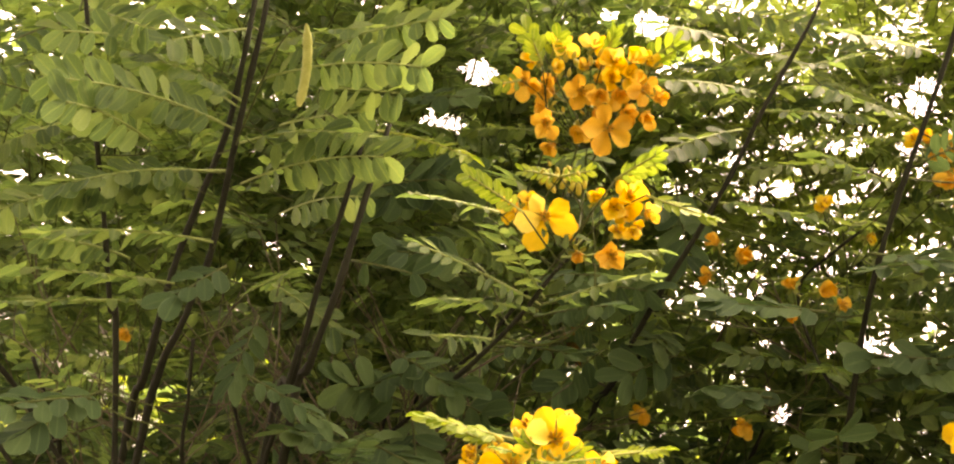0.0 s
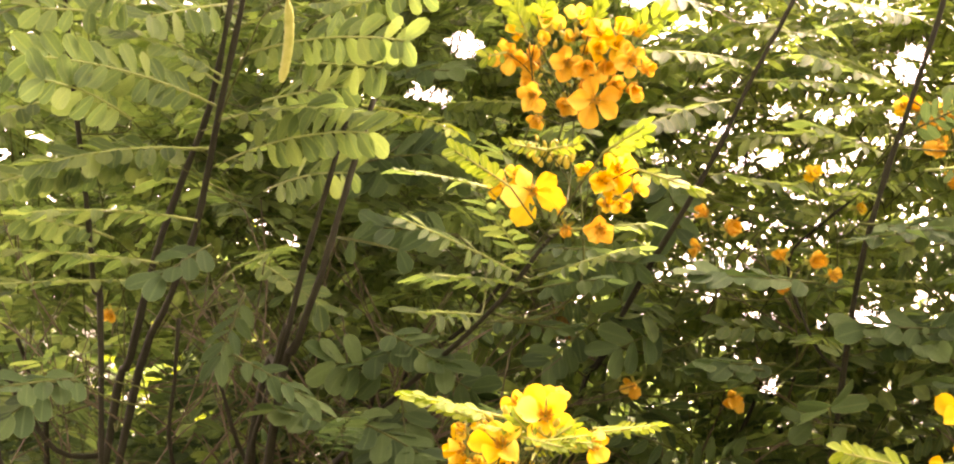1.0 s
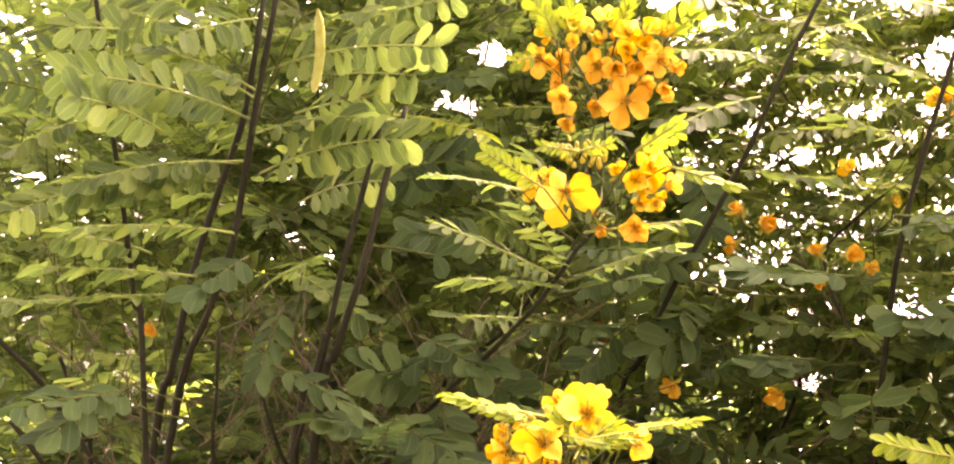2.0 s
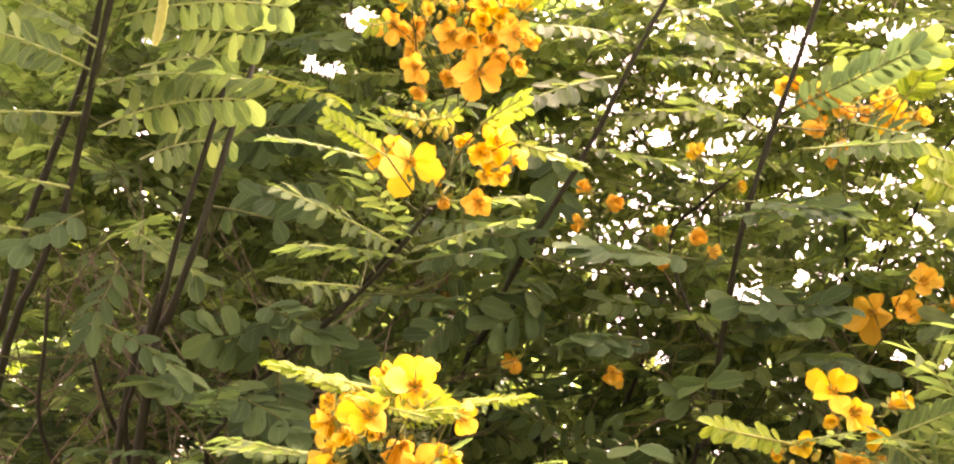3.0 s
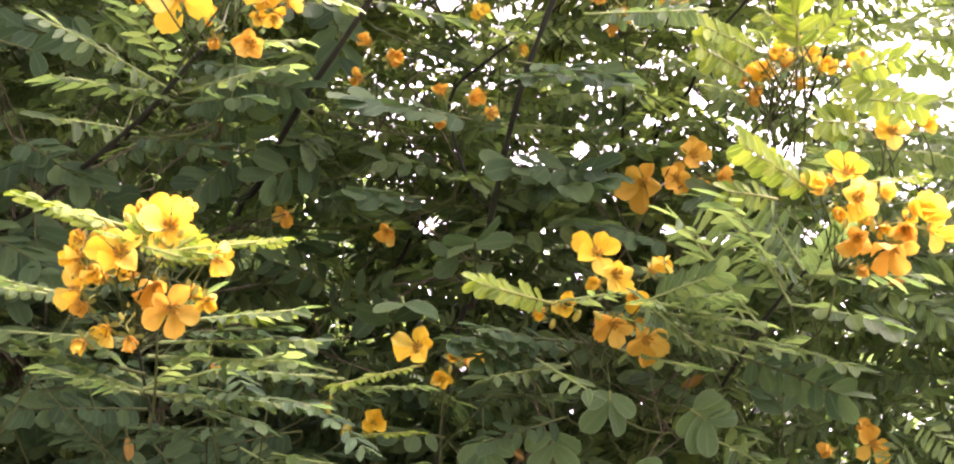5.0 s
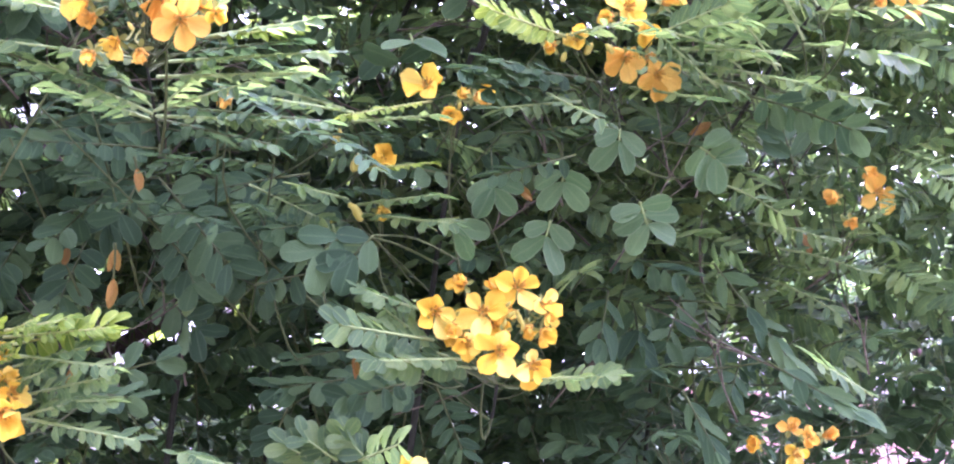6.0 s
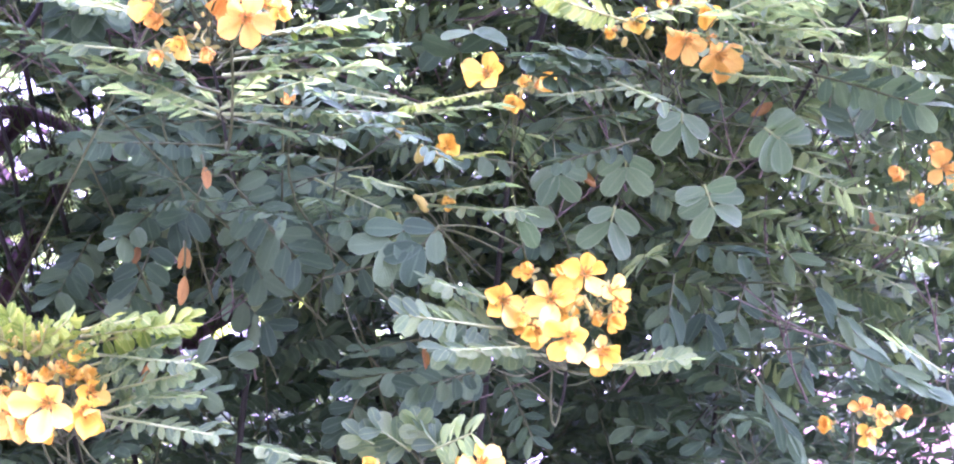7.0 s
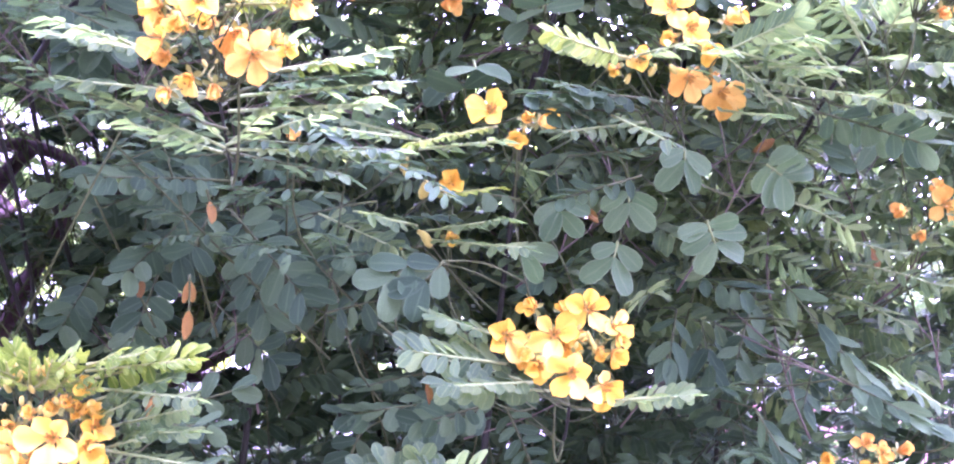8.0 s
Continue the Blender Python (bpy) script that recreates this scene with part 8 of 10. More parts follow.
petiole(shrub_right, (0.327, 1.408, 1.425), (0.334, 1.589, 1.413), (-0.304, -0.767, -0.566))
leaf(shrub_right, (0.264, 1.404, 1.491), (-0.294, -0.641, -0.709), (0.04, -0.893, 0.344), 0.086, 6, 0.0323, "old", "oval", 0.2, 60)
petiole(shrub_right, (0.264, 1.404, 1.491), (0.279, 1.577, 1.49), (-0.294, -0.641, -0.709))
leaf(shrub_right, (0.407, 1.413, 1.427), (0.299, -0.905, 0.302), (-0.12, -0.543, 0.797), 0.085, 6, 0.0323, "old", "oval", 0.2, 60)
petiole(shrub_right, (0.407, 1.413, 1.427), (0.358, 1.598, 1.367), (0.299, -0.905, 0.302))
leaf(shrub_right, (0.098, 1.143, 1.628), (-0.559, -0.811, 0.171), (-0.027, -0.022, 0.967), 0.090, 7, 0.0191, "old", "oval", 0, 55)
petiole(shrub_right, (0.098, 1.143, 1.628), (0.117, 1.327, 1.574), (-0.559, -0.811, 0.171))
leaf(shrub_right, (0.102, 1.143, 1.638), (0.488, -0.817, -0.307), (-0.01, -0.124, 0.933), 0.083, 6, 0.0223, "leaf", "oval", 0, 55)
petiole(shrub_right, (0.102, 1.143, 1.638), (0.048, 1.327, 1.619), (0.488, -0.817, -0.307))
leaf(shrub_middle, (0.006, 1.168, 1.628), (-0.59, -0.776, -0.224), (-0.102, -0.056, 0.944), 0.108, 11, 0.0141, "young", "oval", 0, 50)
petiole(shrub_middle, (0.006, 1.168, 1.628), (0.005, 1.301, 1.594), (-0.59, -0.776, -0.224))
leaf(shrub_middle, (-0.069, 1.183, 1.618), (-0.521, -0.851, 0.063), (0.201, -0.357, 0.67), 0.098, 7, 0.0199, "leaf", "oval", 0, 50)
petiole(shrub_middle, (-0.069, 1.183, 1.618), (-0.074, 1.323, 1.56), (-0.521, -0.851, 0.063))
leaf(shrub_right, (0.068, 1.191, 1.606), (0.602, -0.798, 0.03), (0.096, -0.031, 0.997), 0.096, 6, 0.0221, "old", "slim", 0, 55)
petiole(shrub_right, (0.068, 1.191, 1.606), (0.011, 1.371, 1.546), (0.602, -0.798, 0.03))
leaf(shrub_right, (0.132, 1.195, 1.592), (-0.704, -0.659, -0.266), (0.102, -0.545, 0.78), 0.097, 6, 0.0243, "old", "oval", 0, 55)
petiole(shrub_right, (0.132, 1.195, 1.592), (0.155, 1.362, 1.556), (-0.704, -0.659, -0.266))
leaf(shrub_right, (-0.012, 1.286, 1.68), (-0.972, -0.229, -0.049), (0.114, -0.46, 0.674), 0.035, 1, 0.0360, "old", "round", 0, 60)
petiole(shrub_right, (-0.012, 1.286, 1.68), (0.036, 1.316, 1.671), (-0.972, -0.229, -0.049))
leaf(shrub_right, (0.066, 1.29, 1.733), (-0.772, -0.635, -0.011), (0.046, -0.892, 0.341), 0.051, 2, 0.0336, "old", "round", 0, 50)
petiole(shrub_right, (0.066, 1.29, 1.733), (0.047, 1.288, 1.727), (-0.772, -0.635, -0.011))
leaf(shrub_middle, (-0.186, 0.994, 1.589), (-0.568, -0.789, 0.234), (-0.162, -0.165, 0.862), 0.106, 11, 0.0179, "leaf", "oval", 0, 55)
petiole(shrub_middle, (-0.186, 0.994, 1.589), (-0.193, 1.035, 1.586), (-0.568, -0.789, 0.234))
leaf(shrub_middle, (-0.185, 0.994, 1.591), (0.81, -0.551, 0.2), (-0.163, -0.205, 0.982), 0.136, 12, 0.0179, "leaf", "oval", 0, 55)
petiole(shrub_middle, (-0.185, 0.994, 1.591), (-0.19, 1.018, 1.59), (0.81, -0.551, 0.2))
leaf(shrub_middle, (-0.189, 1.014, 1.589), (0.854, -0.52, -0.027), (0.013, -0.205, 1.026), 0.159, 12, 0.0182, "leaf", "oval", 0, 55)
petiole(shrub_middle, (-0.189, 1.014, 1.589), (-0.193, 1.035, 1.586), (0.854, -0.52, -0.027))
leaf(shrub_middle, (-0.191, 1.034, 1.588), (0.853, -0.499, -0.155), (0.175, -0.132, 1.015), 0.110, 9, 0.0215, "old", "oval", 0, 55)
leaf(shrub_middle, (-0.195, 1.024, 1.587), (-0.546, -0.824, 0.149), (-0.041, -0.1, 0.886), 0.089, 8, 0.0194, "leaf", "oval", 0, 55)
petiole(shrub_middle, (-0.195, 1.024, 1.587), (-0.193, 1.035, 1.586), (-0.546, -0.824, 0.149))
leaf(shrub_middle, (-0.19, 1.014, 1.594), (-0.26, -0.898, 0.354), (0.224, -0.532, 0.773), 0.069, 5, 0.0192, "leaf", "oval", 0, 55)
leaf(shrub_middle, (-0.187, 1.014, 1.594), (0.572, -0.756, 0.318), (0.215, -0.487, 0.648), 0.077, 5, 0.0192, "leaf", "oval", 0, 55)
leaf(shrub_middle, (-0.056, 1.131, 1.611), (-0.487, -0.873, -0.015), (-0.028, -0.058, 0.925), 0.106, 8, 0.0191, "leaf", "oval", 0, 50)
petiole(shrub_middle, (-0.056, 1.131, 1.611), (-0.064, 1.271, 1.564), (-0.487, -0.873, -0.015))
leaf(shrub_middle, (-0.057, 1.141, 1.604), (0.671, -0.741, 0.022), (0.156, -0.156, 0.873), 0.103, 8, 0.0193, "leaf", "oval", 0, 50)
petiole(shrub_middle, (-0.057, 1.141, 1.604), (-0.146, 1.273, 1.555), (0.671, -0.741, 0.022))
leaf(shrub_middle, (-0.109, 1.279, 1.565), (-0.744, -0.646, -0.171), (0.066, -0.547, 0.729), 0.099, 7, 0.0276, "old", "round", 0.1, 55)
petiole(shrub_middle, (-0.109, 1.279, 1.565), (-0.235, 1.259, 1.547), (-0.744, -0.646, -0.171))
leaf(shrub_middle, (-0.137, 1.227, 1.617), (0.663, -0.65, 0.372), (-0.097, -0.381, 0.776), 0.072, 5, 0.0254, "old", "round", 0.1, 55)
petiole(shrub_middle, (-0.137, 1.227, 1.617), (-0.228, 1.22, 1.553), (0.663, -0.65, 0.372))
leaf(shrub_right, (0.103, 1.148, 1.684), (0.565, -0.824, 0.049), (0.12, -0.121, 0.946), 0.094, 7, 0.0214, "leaf", "slim", 0, 55)
petiole(shrub_right, (0.103, 1.148, 1.684), (0.044, 1.333, 1.64), (0.565, -0.824, 0.049))
leaf(shrub_right, (0.189, 1.153, 1.692), (0.511, -0.859, 0.01), (-0.013, -0.204, 1.022), 0.113, 8, 0.0225, "leaf", "slim", 0, 55)
petiole(shrub_right, (0.189, 1.153, 1.692), (0.18, 1.328, 1.652), (0.511, -0.859, 0.01))
leaf(shrub_right, (0.197, 1.173, 1.685), (0.629, -0.772, -0.09), (-0.124, -0.059, 0.856), 0.124, 9, 0.0229, "leaf", "slim", 0, 55)
petiole(shrub_right, (0.197, 1.173, 1.685), (0.304, 1.26, 1.679), (0.629, -0.772, -0.09))
leaf(shrub_right, (0.221, 1.195, 1.679), (0.623, -0.757, -0.197), (0.16, -0.207, 0.852), 0.126, 10, 0.0232, "leaf", "slim", 0, 55)
petiole(shrub_right, (0.221, 1.195, 1.679), (0.301, 1.271, 1.672), (0.623, -0.757, -0.197))
leaf(shrub_right, (0.133, 1.191, 1.638), (-0.546, -0.822, -0.159), (-0.063, -0.023, 1.012), 0.126, 7, 0.0232, "leaf", "slim", 0, 55)
petiole(shrub_right, (0.133, 1.191, 1.638), (0.143, 1.37, 1.609), (-0.546, -0.822, -0.159))
leaf(shrub_right, (0.175, 1.193, 1.653), (0.44, -0.885, -0.152), (-0.004, -0.04, 1.017), 0.110, 6, 0.0255, "leaf", "oval", 0, 55)
petiole(shrub_right, (0.175, 1.193, 1.653), (0.168, 1.372, 1.625), (0.44, -0.885, -0.152))
leaf(shrub_middle, (-0.307, 0.951, 1.41), (-0.385, -0.863, 0.328), (0.041, -0.502, 0.738), 0.048, 6, 0.0131, "young", "round", 0, 50)
petiole(shrub_middle, (-0.307, 0.951, 1.41), (-0.309, 1.132, 1.339), (-0.385, -0.863, 0.328))
leaf(shrub_middle, (-0.303, 0.951, 1.411), (0.637, -0.624, 0.453), (0.037, -0.903, 0.34), 0.061, 6, 0.0131, "young", "round", 0, 50)
petiole(shrub_middle, (-0.303, 0.951, 1.411), (-0.377, 1.115, 1.331), (0.637, -0.624, 0.453))
leaf(shrub_middle, (-0.311, 0.951, 1.41), (-0.251, -0.239, 0.938), (0.037, -0.905, 0.337), 0.028, 5, 0.0124, "young", "round", 0, 50)
petiole(shrub_middle, (-0.311, 0.951, 1.41), (-0.323, 1.088, 1.297), (-0.251, -0.239, 0.938))
leaf(shrub_middle, (-0.267, 0.964, 1.402), (0.801, -0.533, 0.272), (-0.046, -0.505, 0.84), 0.087, 7, 0.0173, "leaf", "round", 0, 45)
petiole(shrub_middle, (-0.267, 0.964, 1.402), (-0.356, 1.119, 1.336), (0.801, -0.533, 0.272))
leaf(shrub_middle, (-0.261, 0.974, 1.379), (0.805, -0.584, 0.101), (0.052, -0.432, 0.693), 0.095, 8, 0.0175, "leaf", "round", 0, 45)
petiole(shrub_middle, (-0.261, 0.974, 1.379), (-0.351, 1.132, 1.328), (0.805, -0.584, 0.101))
leaf(shrub_middle, (-0.272, 0.963, 1.428), (0.813, -0.55, 0.193), (-0.097, -0.363, 0.823), 0.067, 7, 0.0125, "young", "round", 0, 45)
petiole(shrub_middle, (-0.272, 0.963, 1.428), (-0.361, 1.119, 1.365), (0.813, -0.55, 0.193))
leaf(shrub_middle, (-0.168, 0.873, 1.682), (0.815, -0.545, -0.196), (-0.124, -0.422, 0.685), 0.048, 8, 0.0090, "young", "oval", 0, 45)
petiole(shrub_middle, (-0.168, 0.873, 1.682), (-0.183, 0.959, 1.619), (0.815, -0.545, -0.196))
leaf(shrub_middle, (-0.15, 0.875, 1.679), (0.826, -0.559, -0.072), (-0.167, -0.365, 0.747), 0.049, 8, 0.0090, "young", "oval", 0, 45)
petiole(shrub_middle, (-0.15, 0.875, 1.679), (-0.183, 0.959, 1.619), (0.826, -0.559, -0.072))
leaf(shrub_middle, (-0.195, 0.89, 1.692), (-0.879, -0.352, 0.321), (0.018, -0.537, 0.564), 0.026, 5, 0.0105, "young", "oval", 0, 45)
petiole(shrub_middle, (-0.195, 0.89, 1.692), (-0.183, 0.959, 1.619), (-0.879, -0.352, 0.321))
leaf(shrub_middle, (-0.243, 1.124, 1.492), (0.027, 0.01, -1), (0.457, -0.975, 0.003), 0.030, 2, 0.0232, "dry", "oval", 0.1, 20, label="dry rusty-brown leaf")
leaf(shrub_middle, (-0.251, 1.075, 1.41), (-0.231, -0.005, -0.973), (0.457, -0.975, 0.003), 0.015, 1, 0.0193, "dry", "oval", 0.1, 20, label="dry rusty-brown leaf")
leaf(shrub_middle, (-0.069, 1.105, 1.468), (0.253, 0.023, -0.967), (0.457, -0.975, 0.003), 0.015, 1, 0.0148, "dry", "oval", 0.1, 20, label="dry rusty-brown leaf")
leaf(shrub_middle, (-0.224, 1.095, 1.562), (0.268, 0.024, -0.963), (0.457, -0.975, 0.003), 0.010, 1, 0.0177, "dry", "oval", 0.1, 20, label="dry rusty-brown leaf")
leaf(shrub_middle, (-0.043, 1.107, 1.422), (0.268, 0.024, -0.963), (0.457, -0.975, 0.003), 0.010, 1, 0.0167, "dry", "oval", 0.1, 20, label="dry rusty-brown leaf")
leaf(shrub_right, (0.31, 1.36, 1.665), (-0.893, -0.048, -0.448), (0.457, -0.975, 0.003), 0.045, 1, 0.0240, "dry", "oval", 0.1, 20, label="dry rusty-brown leaf")
leaf(shrub_middle, (0.078, 1.242, 1.571), (0.725, 0.048, -0.687), (0.457, -0.975, 0.003), 0.008, 1, 0.0198, "dry", "oval", 0.1, 20, label="dry rusty-brown leaf")
leaf(shrub_middle, (-0.294, 1.171, 1.498), (-0.169, -0.001, -0.986), (0.457, -0.975, 0.003), 0.013, 1, 0.0179, "dry", "oval", 0.1, 20, label="dry rusty-brown leaf")
leaf(shrub_middle, (-0.244, 1.389, 1.882), (0.326, 0.299, -0.897), (0.629, -0.848, -0.211), 0.028, 2, 0.0290, "dry", "oval", 0.1, 20, label="dry rusty-brown leaf")
leaf(shrub_right, (0.37, 1.41, 1.559), (0.471, 0.035, -0.882), (0.457, -0.975, 0.003), 0.021, 1, 0.0246, "dry", "oval", 0.1, 20, label="dry rusty-brown leaf")
leaf(shrub_right, (0.375, 1.135, 1.709), (0.88, -0.044, 0.473), (0.458, -0.957, -0.184), 0.017, 1, 0.0172, "dry", "oval", 0.1, 20, label="dry rusty-brown leaf")
leaf(shrub_middle, (0.062, 1.2, 1.569), (0.087, -0.262, -0.961), (0.093, -0.968, 0.231), 0.011, 2, 0.0327, "lit", "round", 0, 58, 6)
petiole(shrub_middle, (0.062, 1.2, 1.569), (0.058, 1.263, 1.597), (0.087, -0.262, -0.961))
leaf(shrub_middle, (0.122, 1.2, 1.579), (0, -0.243, -0.97), (0.093, -0.968, 0.231), 0.012, 2, 0.0326, "lit", "round", 0, 58, 6)
petiole(shrub_middle, (0.122, 1.2, 1.579), (0.122, 1.262, 1.608), (0, -0.243, -0.97))
leaf(shrub_middle, (0.169, 1.2, 1.617), (0, -0.263, -0.965), (0.093, -0.968, 0.231), 0.011, 2, 0.0326, "lit", "round", 0, 58, 6)
petiole(shrub_middle, (0.169, 1.2, 1.617), (0.169, 1.263, 1.645), (0, -0.263, -0.965))
leaf(shrub_middle, (0.19, 1.2, 1.555), (0.368, -0.138, -0.92), (0.093, -0.968, 0.231), 0.022, 3, 0.0325, "lit", "broad", 0, 80, 6)
petiole(shrub_middle, (0.19, 1.2, 1.555), (0.172, 1.257, 1.581), (0.368, -0.138, -0.92))
leaf(shrub_middle, (0.114, 1.2, 1.534), (-0.205, -0.205, -0.957), (0.093, -0.968, 0.231), 0.015, 2, 0.0326, "lit", "round", 0, 60, 6)
petiole(shrub_middle, (0.114, 1.2, 1.534), (0.124, 1.26, 1.562), (-0.205, -0.205, -0.957))
leaf(shrub_middle, (0.24, 1.2, 1.606), (0.78, -0.18, -0.6), (0.093, -0.968, 0.231), 0.017, 3, 0.0324, "lit", "broad", 0, 80, 6)
petiole(shrub_middle, (0.24, 1.2, 1.606), (0.201, 1.259, 1.616), (0.78, -0.18, -0.6))
leaf(shrub_middle, (0.023, 1.2, 1.528), (0.848, -0.318, -0.424), (0.093, -0.968, 0.231), 0.009, 1, 0.0327, "lit", "broad", 0, 46, 6)
petiole(shrub_middle, (0.023, 1.2, 1.528), (-0.019, 1.266, 1.529), (0.848, -0.318, -0.424))
leaf(shrub_middle, (-0.226, 1.19, 1.549), (0.65, -0.507, -0.566), (0.14, -0.949, 0.284), 0.118, 7, 0.0304, "old", "broad", 0.05, 68, 8)
petiole(shrub_middle, (-0.226, 1.19, 1.549), (-0.259, 1.265, 1.557), (0.65, -0.507, -0.566))
leaf(shrub_middle, (-0.247, 1.2, 1.546), (-0.117, -0.702, -0.702), (0.041, -0.959, 0.281), 0.043, 3, 0.0300, "old", "broad", 0.05, 64, 8)
petiole(shrub_middle, (-0.247, 1.2, 1.546), (-0.241, 1.285, 1.561), (-0.117, -0.702, -0.702))
leaf(shrub_middle, (-0.236, 1.27, 1.516), (0.461, -0.591, -0.662), (0.046, -0.981, 0.186), 0.085, 5, 0.0304, "old", "broad", 0.05, 60, 8)
petiole(shrub_middle, (-0.236, 1.27, 1.516), (-0.259, 1.35, 1.529), (0.461, -0.591, -0.662))
leaf(shrub_middle, (-0.146, 1.18, 1.548), (0.736, -0.622, -0.269), (0.022, -0.812, 0.583), 0.097, 7, 0.0174, "leaf", "round", 0, 62, 8)
petiole(shrub_middle, (-0.146, 1.18, 1.548), (-0.183, 1.261, 1.541), (0.736, -0.622, -0.269))
leaf(shrub_middle, (-0.069, 1.15, 1.518), (0.264, -0.753, -0.603), (0.035, -0.921, 0.387), 0.027, 2, 0.0293, "leaf", "broad", 0, 78, 6)
petiole(shrub_middle, (-0.069, 1.15, 1.518), (-0.082, 1.238, 1.528), (0.264, -0.753, -0.603))
leaf(shrub_middle, (-0.139, 1.2, 1.462), (0.819, -0.528, 0.225), (0.035, -0.921, 0.387), 0.076, 4, 0.0278, "old", "broad", 0, 66, 8)
petiole(shrub_middle, (-0.139, 1.2, 1.462), (-0.18, 1.276, 1.431), (0.819, -0.528, 0.225))
leaf(shrub_middle, (-0.234, 1.22, 1.576), (-0.545, -0.838, -0.021), (0.022, -0.812, 0.583), 0.143, 7, 0.0252, "old", "round", 0.05, 62, 14)
petiole(shrub_middle, (-0.234, 1.22, 1.576), (-0.207, 1.312, 1.557), (-0.545, -0.838, -0.021))
leaf(shrub_middle, (-0.273, 1.24, 1.548), (-0.315, -0.787, -0.531), (-0.066, -0.922, 0.381), 0.102, 6, 0.0281, "old", "round", 0.05, 60, 10)
petiole(shrub_middle, (-0.273, 1.24, 1.548), (-0.257, 1.329, 1.555), (-0.315, -0.787, -0.531))
leaf(shrub_middle, (-0.313, 1.3, 1.506), (-0.054, -0.719, -0.692), (0.046, -0.981, 0.186), 0.111, 6, 0.0313, "old", "broad", 0.05, 60, 10)
petiole(shrub_middle, (-0.313, 1.3, 1.506), (-0.31, 1.386, 1.521), (-0.054, -0.719, -0.692))
leaf(shrub_middle, (-0.273, 1.34, 1.462), (0.669, -0.59, -0.452), (0.046, -0.981, 0.186), 0.102, 5, 0.0344, "old", "broad", 0.05, 60, 10)
petiole(shrub_middle, (-0.273, 1.34, 1.462), (-0.306, 1.42, 1.465), (0.669, -0.59, -0.452))
leaf(shrub_middle, (-0.4, 1.36, 1.491), (-0.145, -0.723, -0.675), (0.046, -0.981, 0.186), 0.083, 6, 0.0315, "old", "broad", 0.05, 60, 10)
petiole(shrub_middle, (-0.4, 1.36, 1.491), (-0.393, 1.446, 1.505), (-0.145, -0.723, -0.675))
leaf(shrub_middle, (0.016, 1.14, 1.427), (-0.634, -0.61, 0.476), (0.126, -0.825, 0.55), 0.082, 7, 0.0119, "leaf", "round", 0, 62, 8)
petiole(shrub_middle, (0.016, 1.14, 1.427), (0.048, 1.22, 1.383), (-0.634, -0.61, 0.476))
leaf(shrub_middle, (0.042, 1.14, 1.414), (-0.77, -0.599, 0.222), (0.017, -0.769, 0.639), 0.117, 9, 0.0208, "leaf", "round", 0, 60, 8)
petiole(shrub_middle, (0.042, 1.14, 1.414), (0.08, 1.22, 1.383), (-0.77, -0.599, 0.222))
leaf(shrub_middle, (0.059, 1.13, 1.408), (-0.738, -0.671, 0.067), (0.022, -0.812, 0.583), 0.104, 5, 0.0206, "leaf", "broad", 0, 58, 8)
petiole(shrub_middle, (0.059, 1.13, 1.408), (0.096, 1.214, 1.385), (-0.738, -0.671, 0.067))
leaf(shrub_middle, (0.116, 1.13, 1.403), (0.843, -0.516, 0.155), (0.028, -0.872, 0.489), 0.058, 7, 0.0142, "leaf", "round", 0, 60, 8)
petiole(shrub_middle, (0.116, 1.13, 1.403), (0.074, 1.206, 1.375), (0.843, -0.516, 0.155))
leaf(shrub_middle, (0.011, 1.2, 1.389), (-0.687, -0.71, -0.154), (0.028, -0.872, 0.489), 0.084, 5, 0.0241, "old", "broad", 0, 60, 8)
petiole(shrub_middle, (0.011, 1.2, 1.389), (0.045, 1.286, 1.377), (-0.687, -0.71, -0.154))
leaf(shrub_right, (0.286, 1.2, 1.682), (-0.493, -0.647, 0.582), (-0.269, -0.908, 0.322), 0.124, 10, 0.0291, "leaf", "slim", 0, 88, 4)
petiole(shrub_right, (0.286, 1.2, 1.682), (0.311, 1.282, 1.633), (-0.493, -0.647, 0.582))
leaf(shrub_right, (0.319, 1.2, 1.716), (-0.506, -0.723, 0.47), (-0.269, -0.908, 0.322), 0.111, 9, 0.0291, "leaf", "slim", 0, 88, 4)
petiole(shrub_right, (0.319, 1.2, 1.716), (0.344, 1.286, 1.672), (-0.506, -0.723, 0.47))
leaf(shrub_right, (0.248, 1.18, 1.656), (-0.576, -0.768, 0.279), (-0.27, -0.865, 0.424), 0.104, 7, 0.0262, "leaf", "slim", 0, 86, 4)
petiole(shrub_right, (0.248, 1.18, 1.656), (0.277, 1.268, 1.622), (-0.576, -0.768, 0.279))
leaf(shrub_right, (0.336, 1.2, 1.73), (-0.492, -0.783, 0.38), (-0.269, -0.908, 0.322), 0.089, 7, 0.0255, "leaf", "slim", 0, 84, 4)
petiole(shrub_right, (0.336, 1.2, 1.73), (0.361, 1.289, 1.691), (-0.492, -0.783, 0.38))
leaf(shrub_right, (0.271, 1.2, 1.676), (-0.593, -0.766, 0.249), (-0.258, -0.88, 0.399), 0.104, 7, 0.0267, "leaf", "slim", 0, 84, 4)
petiole(shrub_right, (0.271, 1.2, 1.676), (0.301, 1.288, 1.644), (-0.593, -0.766, 0.249))
leaf(shrub_right, (0.315, 1.12, 1.791), (-0.778, -0.556, 0.292), (0.055, -0.993, -0.101), 0.072, 6, 0.0170, "young", "round", 0, 66, 4)
